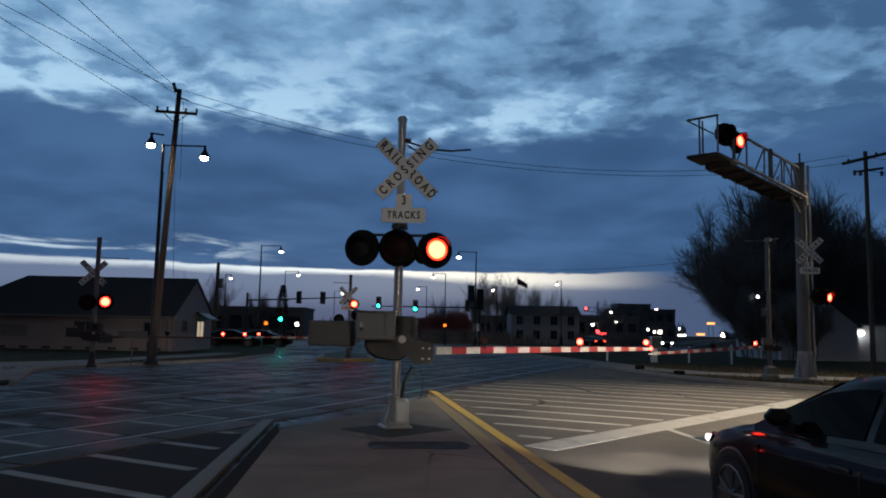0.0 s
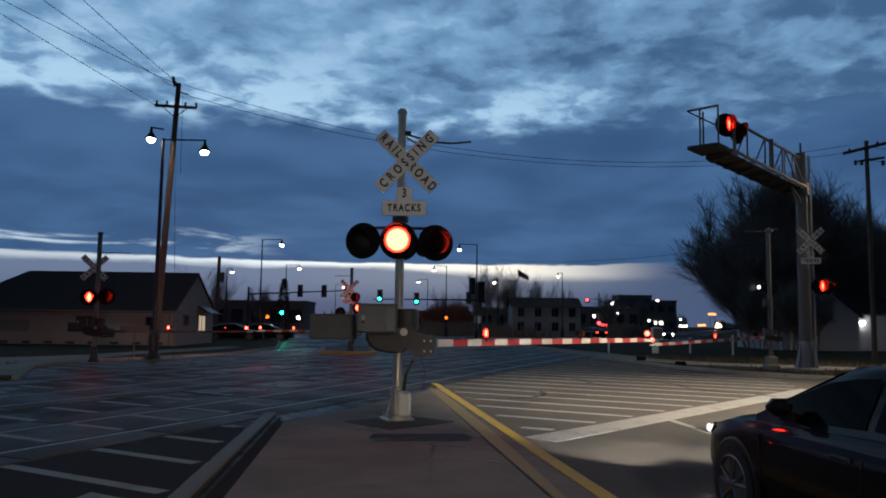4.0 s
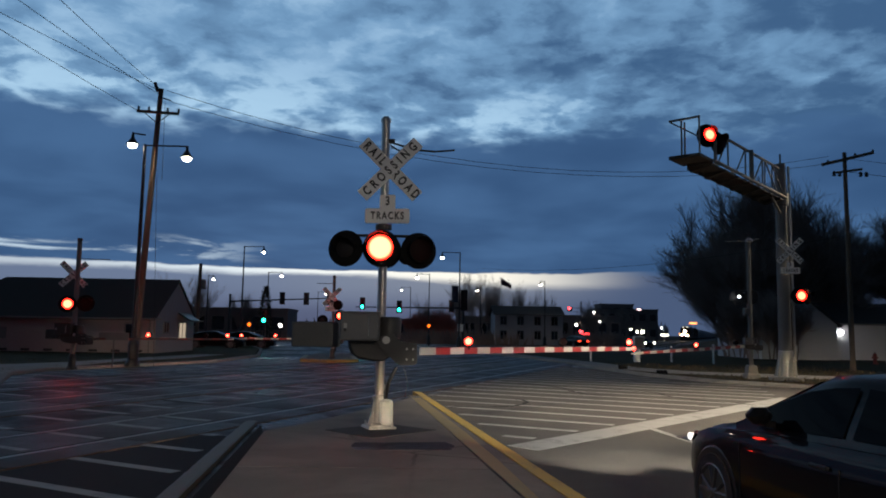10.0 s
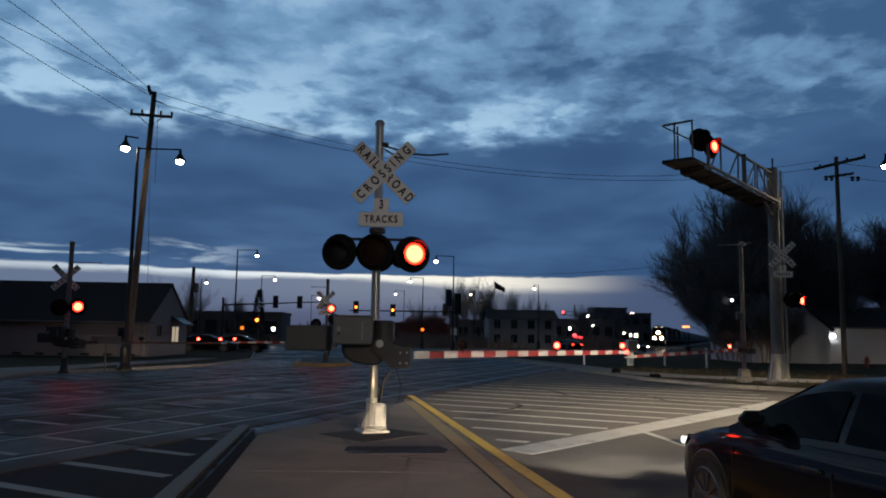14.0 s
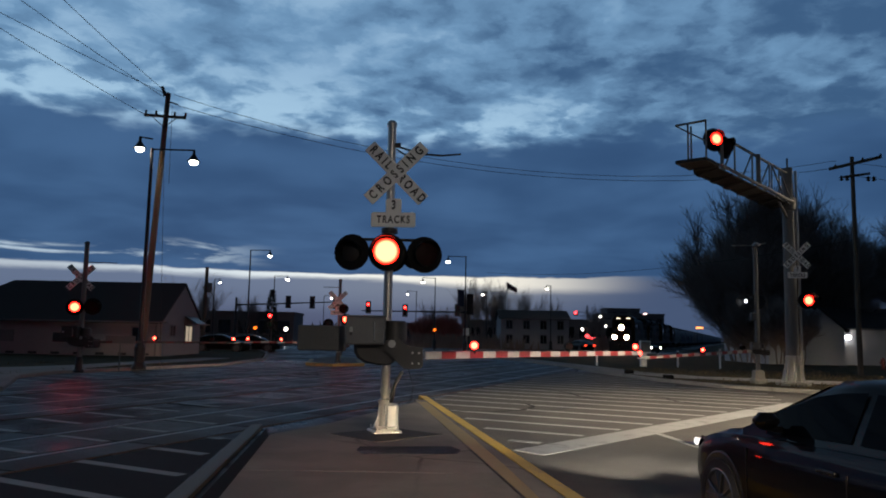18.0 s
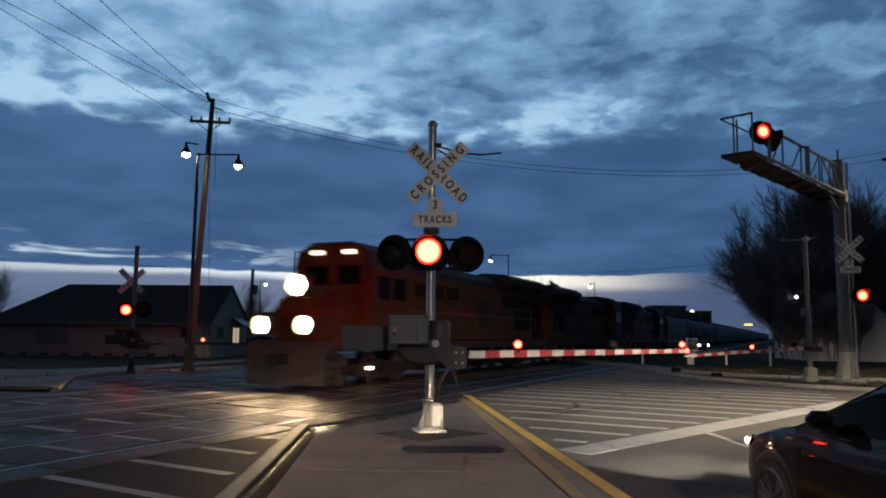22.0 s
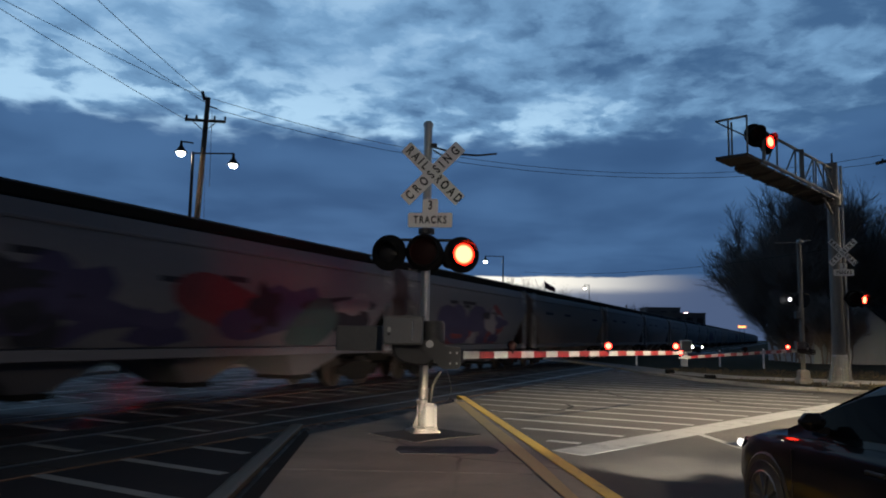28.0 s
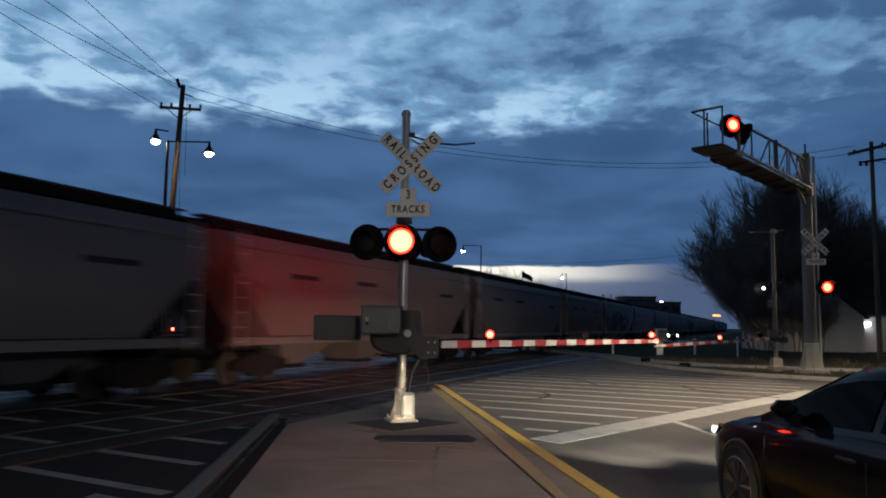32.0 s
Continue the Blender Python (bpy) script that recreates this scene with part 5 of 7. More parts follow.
# ---- buildings ----
WALL_WHITE = material("painted_block_wall", (0.27, 0.25, 0.25), 0.8, 0.0, 0.2, 0.6, 12.0, 0.2)
WALL_BLUE = material("pale_siding", (0.4, 0.42, 0.46), 0.75, 0.0, 0.15, 0.8, 15.0, 0.15)
SHINGLE = material("dark_shingles", (0.032, 0.029, 0.03), 0.9, 0.0, 0.35, 1.2, 14.0, 0.35)
BRICK_FAR = material("dark_brick_wall", (0.17, 0.15, 0.155), 0.9, 0.0, 0.3, 0.4, 6.0, 0.2)
GLASS = pane("dark_window_glass", (0.012, 0.013, 0.016))
TRIM = material("grey_trim", (0.16, 0.16, 0.165), 0.6)


def gable_house(name, at, w, d, eave, ridge, wall_mat, label, windows=(), over=0.45, end=None, hip=0.0, group=""):
    """A house with its long side w along x; windows: (face, u, z, width, height, lit)."""
    hs = thing(name, at, label, "building", group)
    t = 0.25
    for c, s in (((0, -d / 2 + t / 2, eave / 2), (w, t, eave)), ((0, d / 2 - t / 2, eave / 2), (w, t, eave)), ((-w / 2 + t / 2, 0, eave / 2), (t, d - 2 * t, eave)), ((w / 2 - t / 2, 0, eave / 2), (t, d - 2 * t, eave))):
        part("wall", Mesh().box(c, s), wall_mat, hs)
    if ridge > eave:
        for x in ((w / 2 - t,) if hip else (-w / 2, w / 2 - t)):
            part("gable", Mesh().loft([[(x + e, y, z) for y, z in ((-d / 2, eave), (d / 2, eave), (0, ridge - 0.12))] for e in (0, t)]), wall_mat, hs)
    k = (ridge - eave) / (d / 2)
    for sgn in (-1, 1):
        r = Mesh()
        lo = eave - over * k
        yy = sgn * (d / 2 + over)
        x0, x1 = -w / 2 - over, w / 2 + (over if end is None else end)
        top0, top1 = x0 + hip, x1
        q = [(x0, yy, lo), (x1, yy, lo), (top1, 0, ridge), (top0, 0, ridge)]
        n = len(q)
        pts = q + [(a, b, c - 0.14) for a, b, c in q]
        r.solid(pts, [(0, 1, 2, 3), (7, 6, 5, 4)] + [(i, (i + 1) % n, n + (i + 1) % n, n + i) for i in range(n)])
        part("roof", r, SHINGLE, hs, "dark shingled roof")
        part("gutter", Mesh().box((0, yy + sgn * 0.04, lo - 0.06), (w + 2 * over, 0.1, 0.1)), TRIM, hs)
    if hip:
        r = Mesh()
        lo = eave - over * k
        x0 = -w / 2 - over
        r.solid([(x0, -d / 2 - over, lo), (x0, d / 2 + over, lo), (x0 + hip, 0, ridge)], [(0, 2, 1)])
        part("roof", r, SHINGLE, hs)
    for face, u, z, ww, hh, lit in windows:
        m = {"f": pose(u, -d / 2 - 0.01, z), "r": pose(w / 2 + 0.01, u, z, 0, 0, 90), "l": pose(-w / 2 - 0.01, u, z, 0, 0, -90)}[face]
        wn = part("window", Mesh().box((0, 0, 0), (ww, 0.03, hh)), ROOM if lit else GLASS, hs, "lit window" if lit else "", at=m)
        fr = Mesh()
        for c, s in (((-ww / 2, -0.02, 0), (0.08, 0.08, hh + 0.08)), ((ww / 2, -0.02, 0), (0.08, 0.08, hh + 0.08)), ((0, -0.02, hh / 2), (ww, 0.08, 0.08)), ((0, -0.02, -hh / 2), (ww + 0.16, 0.12, 0.08)), ((0, -0.02, 0), (0.05, 0.06, hh))):
            fr.box(c, s)
        part("frame", fr, TRIM, wn)
    return hs


dep = gable_house("depot_building", pose(-23.3, 51.0, 0.05), 13.9, 7.6, 2.45, 4.75, WALL_WHITE, "long low white building with a dark shingled roof", (("r", 1.2, 1.35, 1.5, 1.2, True), ("f", 5.6, 1.35, 1.0, 0.9, False), ("r", -2.0, 1.6, 0.9, 0.7, False)), 0.5, end=0.1, hip=3.2)
part("awning", Mesh().loft([[(7.0, y, z) for y, z in ((0.2, 2.6), (2.3, 2.6), (2.3, 2.5), (0.2, 2.5))], [(7.85, y, z) for y, z in ((0.2, 2.1), (2.3, 2.1), (2.3, 2.0), (0.2, 2.0))]]), BLACK, dep, "dark cloth awning")
part("drainpipe", Mesh().tube((6.6, -3.9, 0), (6.6, -3.9, 2.3), 0.05, seg=8), TRIM, dep)
part("wall_sign", Mesh().box((-3.0, -3.83, 1.15), (2.0, 0.04, 0.7), bev=0.01), TRIM, dep, "dark notice board on the wall")
part("wall_sign", Mesh().box((3.2, -3.83, 1.0), (2.6, 0.04, 0.6), bev=0.01), WALL_WHITE, dep, "pale notice board on the wall")
for i in range(10):
    part("foundation_vent", Mesh().box((-6.2 + i * 1.35, -3.82, 0.16), (0.5, 0.05, 0.14)), CAST, dep)

shed = gable_house("white_building", pose(27.4, 60.2, 0.05, 0, 0, 90), 8.5, 5.6, 2.75, 5.0, WALL_BLUE, "pale gabled building with a wall light", (), 0.25)
wing = gable_house("white_building", pose(37.5, 60.5, 0.05), 14.5, 6.0, 2.9, 4.4, WALL_BLUE, "pale low wing with a dark roof", (("f", 3.0, 1.5, 1.2, 1.0, False),), 0.3)
wl = thing("wall_light", pose(31.2, 57.3, 2.15), "bright white wall light on the pale building", "lamp")
part("bracket", Mesh().box((0, 0.09, 0.12), (0.12, 0.16, 0.1)), BLACK, wl)
part("lamp_glass", Mesh().lathe([(0.1, -0.2), (0.18, -0.12), (0.2, 0.02), (0.12, 0.1)], 14), glow("wall_light_glow", (1.0, 0.97, 0.92), 18.0), wl, "glowing glass")

SIDING = material("grey_siding", (0.3, 0.31, 0.35), 0.8, 0.0, 0.25, 0.7, 12.0, 0.2)
hou = gable_house("dark_house", pose(14.6, 112, 0), 9.6, 7.0, 4.4, 5.6, SIDING, "dark two-storey house among bare trees", tuple(("f", -3.6 + i * 2.4, z, 0.9, 1.2, False) for i in range(4) for z in (1.4, 3.4)), 0.3)


def block(name, at, w, d, h, mat, label, rows, cols, lit=()):
    """A flat-roofed block with its window grid."""
    bk = thing(name, at, label, "building")
    part("wall", Mesh().box((0, 0, h / 2), (w, d, h)), mat, bk)
    part("parapet", Mesh().box((0, 0, h + 0.2), (w + 0.3, d + 0.3, 0.4)), mat, bk)
    for r in range(rows):
        for c in range(cols):
            part("window", Mesh().box((-w / 2 + (c + 0.5) * w / cols, -d / 2 - 0.02, (r + 0.55) * h / rows), (w / cols * 0.6, 0.06, h / rows * 0.45)), ROOM if (r, c) in lit else GLASS, bk)
    return bk


block("office_block", pose(52.6, 206, 0), 16.2, 12, 8.0, BRICK_FAR, "dark flat-roofed office block", 2, 6)
block("office_block", pose(52.5, 214, 0), 9.0, 8, 9.7, BRICK_FAR, "dark raised block behind the office", 3, 3)
block("shop_building", pose(33, 165, 0), 16, 9, 5.2, BRICK_FAR, "low dark shop building", 1, 6)
block("shop_building", pose(150, 290, 0), 34, 12, 6.0, BRICK_FAR, "low dark shop building far off", 1, 9)
block("shop_building", pose(-33, 128, 0), 22, 9, 4.6, BRICK_FAR, "low dark building by the junction", 1, 7)
block("shop_building", pose(-4.5, 175, 0), 15, 9, 4.0, BRICK_FAR, "low dark building down the street", 1, 6)
block("shop_building", pose(14, 150, 0), 14, 9, 4.4, BRICK_FAR, "low dark building beyond the junction", 1, 5)

# lamps and lit signs of the town beyond the tracks
LOT_LIGHT = glow("lot_lamp_glow", (1.0, 0.9, 0.86), 9.0)
SHOP_LIGHT = glow("shop_lamp_glow", (1.0, 0.94, 0.84), 5.0)
NEON_RED = glow("red_sign_glow", (1.0, 0.05, 0.06), 7.0)
SIGN_ORANGE = glow("orange_sign_glow", (1.0, 0.34, 0.1), 3.0)


def lot_lamp(x, y, z, r=0.26):
    """A slim post with one round glowing lamp."""
    lp = thing("street_lamp", pose(x, y, 0), "slim far lamp post with a glowing white head", "street lamp", "far lamps")
    part("post", Mesh().tube((0, 0.1, 0), (0, 0.1, z), 0.08, 0.06, 8), BLACK, lp)
    part("globe", Mesh().lathe([(r * 0.4, -r), (r * 0.85, -r * 0.55), (r, 0), (r * 0.85, r * 0.55), (r * 0.4, r)], 14, pose(0, -0.2, z)), LOT_LIGHT, lp, "glowing lamp head", True)
    return lp


for q in ((35.16, 160, 6.2), (35.3, 156, 4.2), (29.4, 150, 3.45), (70.9, 230, 3.8), (-20.6, 110, 2.2), (-24.0, 135, 3.2)):
    lot_lamp(*q)


def lit_sign(x, y, z, w, h, mat, label):
    sg = thing("lit_sign", pose(x, y, 0), label, "sign", "lit signs")
    part("post", Mesh().box((-w * 0.3, 0.1, z / 2), (0.12, 0.12, z)).box((w * 0.3, 0.1, z / 2), (0.12, 0.12, z)), BLACK, sg)
    bx = part("sign_box", Mesh().box((0, 0.1, z), (w + 0.12, 0.2, h + 0.12), bev=0.03), BLACK, sg)
    part("face", Mesh().box((0, -0.02, z), (w, 0.05, h), bev=0.01), mat, bx, "glowing plain sign face")


lit_sign(24.3, 120, 2.0, 0.55, 0.5, NEON_RED, "small glowing red sign on posts")
lit_sign(25.1, 121, 1.7, 1.3, 0.35, NEON_RED, "low glowing red sign on posts")
lit_sign(84.0, 250, 2.2, 2.6, 0.6, SIGN_ORANGE, "long low glowing orange sign")
lit_sign(87.4, 250, 5.8, 2.5, 0.6, SIGN_ORANGE, "glowing orange sign on tall posts")
lit_sign(-15.8, 120, 1.2, 0.9, 0.7, SIGN_ORANGE, "small glowing orange sign by the junction")
lit_sign(71.4, 229, 1.8, 2.4, 0.5, SHOP_LIGHT, "long low glowing white sign")
for x_, z_, w_, h_ in ((47.7, 3.05, 0.6, 0.6), (49.4, 2.8, 0.8, 0.5), (50.5, 2.85, 0.8, 0.7), (53.5, 3.1, 0.55, 0.55), (55.2, 2.5, 0.5, 0.8), (56.6, 2.5, 0.9, 0.9)):
    sl = thing("shop_light", pose(x_, 199.86, z_), "bright lamp on the wall of the office block", "lamp", "shop lights")
    part("housing", Mesh().box((0, 0.06, 0), (w_ + 0.1, 0.12, h_ + 0.1), bev=0.02), BLACK, sl)
    part("lamp_glass", Mesh().box((0, -0.03, 0), (w_, 0.06, h_), bev=0.02), SHOP_LIGHT, sl, "glowing glass")
pk = thing("shop_light", pose(55.9, 199.9, 8.32), "pinkish lamp at the roof of the office block", "lamp", "shop lights")
part("housing", Mesh().box((0, 0.05, 0), (1.0, 0.1, 0.6), bev=0.02), BLACK, pk)
part("lamp_glass", Mesh().box((-0.2, -0.03, 0), (0.9, 0.06, 0.36), bev=0.02), glow("pink_lamp_glow", (1.0, 0.62, 0.62), 5.0), pk, "glowing glass")
te = thing("traffic_signal", pose(30.4, 150, 0), "far wooden pole with arm and one red signal", "traffic signal", "traffic signals")
part("post", Mesh().tube((0, 0, 0), (0, 0, 8.0), 0.18, 0.12, 10), WOOD, te)
part("mast_arm", Mesh().tube((0.9, 0, 6.5), (-2.6, 0, 6.9), 0.05, seg=6), BLACK, te)
part("mast_arm", Mesh().tube((0.9, 0, 6.0), (-1.6, 0, 6.0), 0.05, seg=6), BLACK, te)
eh = part("signal_head", Mesh().box((-2.2, 0, 6.45), (0.9, 0.3, 0.8), bev=0.04), BLACK, te)
part("lens", Mesh().lathe([(0.3, 0), (0.26, 0.03), (0.1, 0.06)], 14, pose(-2.3, -0.16, 6.6, 90, 0, 0)), NEON_RED, eh, "lit red lens")

flg = thing("flagpole", pose(11.7, 120, 0), "flagpole with a dark flag hanging out in the wind", "flagpole")
part("pole", Mesh().tube((0, 0, 0), (0, 0, 10.4), 0.06, 0.04, 8), GALV, flg)
fl_ = Mesh()
cols_ = [[(0.05 + 1.6 * i / 6, 0.12 * math.sin(i * 1.2), 10.2 - 0.16 * i - (1.0 - 0.05 * i) * j) for j in (0, 1)] for i in range(7)]
fl_.loft([[(a[0], a[1], a[2]), (b[0], b[1], b[2]), (b[0], b[1] + 0.02, b[2]), (a[0], a[1] + 0.02, a[2])] for a, b in cols_])
part("flag", fl_, material("dark_flag_cloth", (0.05, 0.02, 0.035), 0.9), flg, "dark flag cloth")

# ---- trees ----


def tree(x, y, h, spread, seed, label, detail=4, stems=1, name="bare_tree", low=0.2, per=5, z=0.0, twig=0.012, stout=0.03, bark=None):
    """A leafless tree: tapered trunk, limbs, and a crown of many fine twigs."""
    rnd = random.Random(seed)
    tr = thing(name, pose(x, y, z), label, "tree", "bare trees")
    trunk, crown = Mesh(), Mesh()

    def grow(p, d, ln, r, lv):
        n = 3 if lv < 3 else 2
        q = p
        for i in range(n):
            d2 = (d + Vector((rnd.uniform(-1, 1), rnd.uniform(-1, 1), rnd.uniform(-0.3, 0.7))) * 0.3).normalized()
            e = q + d2 * ln / n
            ra, rb = r * (1 - 0.3 * i / n), r * (1 - 0.3 * (i + 1) / n)
            (trunk if lv < 2 else crown).tube(q, e, max(ra, twig), max(rb, twig * 0.7), 6 if lv < 2 else 3, caps=False)
            if lv < detail and (i > 0 or lv > 0):
                for _ in range(per if lv > 0 else per + 1):
                    w = rnd.uniform(0, 2 * math.pi)
                    side = d2.orthogonal().normalized()
                    side = (side * math.cos(w) + d2.cross(side) * math.sin(w)) * rnd.uniform(0.6, 1.25) * spread
                    grow(q.lerp(e, rnd.random()), (d2 + side + Vector((0, 0, 0.15))).normalized(), ln * rnd.uniform(0.42, 0.66), r * 0.42, lv + 1)
            q, d = e, d2

    for i in range(stems):
        off = Vector((rnd.uniform(-1, 1), rnd.uniform(-1, 1), 0)) * 0.5 * (stems > 1)
        grow(off, (Vector((off.x * 0.5, off.y * 0.5, 1.0))).normalized(), h * 0.62, stout * h / max(1, stems ** 0.5), 0)
    part("trunk", trunk, bark or BARK, tr)
    part("crown", crown, bark or BARK, tr, "dense bare twigs")
    return tr


tree(29.8, 62.5, 12.8, 0.62, 3, "large dense bare tree beside the tracks", 4, 4, per=4, twig=0.008)
tree(27.8, 64.5, 12.4, 0.55, 5, "dense bare tree beside the tracks", 4, 3, per=4, twig=0.008)
for i, (x_, y_, h_) in enumerate(((28.8, 64, 9.6), (29.6, 63, 8.0), (30.4, 63.2, 8.5), (31.6, 64, 8.5), (29.4, 65, 10.0), (32.6, 66, 8.0), (29.2, 63, 5.0), (31.0, 63.2, 6.6))):
    tree(x_, y_, h_, 0.5, 60 + i, "bushy bare undergrowth beside the tracks", 3, 5, "bare_shrub", per=6, twig=0.009)
for i, (x_, y_, h_) in enumerate(((23.9, 57.5, 3.6), (24.6, 56.6, 4.2), (25.3, 56.2, 4.4), (25.9, 55.8, 4.0), (24.9, 58.2, 5.0), (26.5, 55.6, 3.4))):
    tree(x_, y_, h_, 0.45, 80 + i, "low dark bare shrub before the pale building", 3, 6, "bare_shrub", per=6, twig=0.009)
for i, (x_, y_, h_) in enumerate(((24.5, 61.5, 10.0), (25.6, 62.6, 8.6), (25.2, 60.6, 7.0), (26.6, 61.2, 9.4))):
    tree(x_, y_, h_, 0.5, 160 + i, "slim bare tree at the edge of the thicket", 3, 4, per=5, twig=0.008, stout=0.016)
tree(29.6, 67, 13.4, 0.8, 8, "tall bare tree behind the pale building", 4, 2, per=4)
tree(33.5, 70, 12.5, 0.9, 11, "tall bare tree behind the pale building", 4, 2, per=4)
tree(39.5, 72, 11.5, 0.9, 12, "tall bare tree behind the pale building", 4, 2, per=4)
tree(45.5, 72, 12.5, 0.9, 13, "tall bare tree behind the pale building", 4, 2, per=4)
for i, (x_, y_, h_) in enumerate(((8.0, 128, 10.5), (5.6, 124, 9.0), (11.0, 130, 10.0), (15.5, 132, 9.0), (-34, 112, 8.5), (-38.5, 118, 7.5), (-29, 122, 6.5), (-49, 75, 7.5), (1.5, 140, 7.0), (24, 150, 8.0), (31.6, 146, 6.6), (45.8, 180, 7.6), (38, 175, 8.5), (-63, 85, 8.0))):
    tree(x_, y_, h_, 0.2, 20 + i, "slender bare tree in the distance", 3, 6, per=3, twig=0.006, stout=0.013)
# these shrubs stand in red light; that red is put into the twig colour
RED_LIT_TWIG = material("red_lit_twigs", (0.42, 0.17, 0.15), 0.9, 0.0, 0.4, 2.0, 20.0, 0.2)
for i, (x_, h_) in enumerate(((-1.6, 3.6), (-0.2, 4.2), (1.1, 4.0), (2.4, 4.4), (3.6, 3.8))):
    tree(x_, 119 + (i * 37 % 5), h_, 0.7, 140 + i, "bare shrub beyond the junction with red light in its colour", 3, 5, "bare_shrub", per=5, twig=0.012, bark=RED_LIT_TWIG)
ev = thing("evergreen_tree", pose(-19.9, 96, 0), "narrow dark evergreen tree", "tree")
part("trunk", Mesh().tube((0, 0, 0), (0, 0, 6.8), 0.16, 0.03, 8), BARK, ev)
NEEDLE = material("dark_needles", (0.02, 0.03, 0.02), 0.9, 0.0, 0.5, 2.0, 20.0, 0.2, island=True)
rnd = random.Random(4)
cl = Mesh()
for i in range(520):
    zt = rnd.uniform(0.6, 7.0)
    rr = (7.3 - zt) * 0.17 * rnd.uniform(0.5, 1.1)
    w = rnd.uniform(0, 6.283)
    c = Vector((rr * math.cos(w), rr * math.sin(w), zt))
    d = Vector((math.cos(w), math.sin(w), rnd.uniform(-0.5, 0.1))) * rnd.uniform(0.25, 0.5)
    cl.tube(c, c + d, 0.09, 0.01, 4)
part("crown", cl, NEEDLE, ev)
# far woods and shrubs along the horizon
wd = Mesh()
for i in range(2600):
    az = rnd.uniform(-38, 42)
    if 17.5 < az < 23.0:
        continue
    dist = rnd.uniform(250, 420)
    c = Vector((dist * math.sin(radians(az)), dist * math.cos(radians(az)), 0))
    hgt = rnd.uniform(3.0, 7.0) * (1 + 0.25 * math.sin(az * 0.9))
    e = c + Vector((rnd.uniform(-1.5, 1.5), 0, hgt))
    wd.tube(c, e, rnd.uniform(0.5, 1.3), 0.1, 4)
tagged(part("far_woods", wd, BARK), "far line of bare woods on the horizon", "woods", kind="stuff")
hg = Mesh()
for i in range(1500):
    t_ = rnd.random()
    x_ = rnd.uniform(-3, 30)
    y_ = 104 + rnd.uniform(0, 6) + x_ * 0.3
    c = Vector((x_, y_, 0))
    hg.tube(c, c + Vector((rnd.uniform(-0.5, 0.5), rnd.uniform(-0.4, 0.4), rnd.uniform(0.6, 2.2))), rnd.uniform(0.1, 0.3), 0.02, 4)
tagged(part("hedge", hg, BARK), "low dark hedge beyond the road", "hedge", kind="stuff")

# dry grass tufts on the verges
tf = Mesh()
GX = ((-18, -11.5, 22, 36), (10, 22, 25, 42))
for x0, x1, ya, yb in GX:
    for i in range(2600):
        x_, y_ = rnd.uniform(x0, x1), rnd.uniform(ya, yb)
        if x0 > 0 and (y_ - 25.5) < (13.0 - x_) * 1.6 + 1.0:
            continue
        if x0 < 0 and not (x_ < -14.5 + max(0.0, (y_ - 29) * 0.45) or y_ > 38):
            continue
        if x0 < 0 and abs(x_ - (-17.0 + (y_ - 27) * 0.22)) < 2.2:
            continue
        if x0 > 0 and abs(y_ - (34.5 - (x_ - 10.0) * 0.42)) < 2.0:
            continue
        hgt = rnd.uniform(0.04, 0.13)
        a = Vector((x_, y_, 0.04))
        wv = Vector((rnd.uniform(-1, 1), rnd.uniform(-1, 1), 0)) * 0.03
        tf.solid([a - wv, a + wv, a + Vector((rnd.uniform(-0.06, 0.06), rnd.uniform(-0.06, 0.06), hgt + 0.05))], [(0, 1, 2)])
tagged(part("dry_grass", tf, material("dry_grass_blades", (0.12, 0.09, 0.045), 0.9, 0.0, 0.4, island=True)), "short dry winter grass", "grass", kind="stuff")

# ---- cars ----
CAR_PAINT = material("dark_car_paint", (0.003, 0.003, 0.004), 0.5, 0.0, 0.1, 1.0, 60.0, 0.0, 0.05, 0.35)
TYRE = material("tyre_rubber", (0.014, 0.014, 0.014), 0.8, 0.0, 0.2, 6.0, 60.0, 0.2)
ALLOY = material("alloy_wheel", (0.13, 0.13, 0.135), 0.35, 0.8, 0.1, 4.0, 40.0, 0.03)
CAR_GLASS = pane("car_window_glass", (0.004, 0.0045, 0.006), 0.03, 0.02, 0.0)


def smooth_at(tab, y):
    for (a, va), (b, vb) in zip(tab, tab[1:]):
        if y <= b:
            u = (y - a) / (b - a)
            u = u * u * (3 - 2 * u)
            return va + (vb - va) * u
    return tab[-1][1]


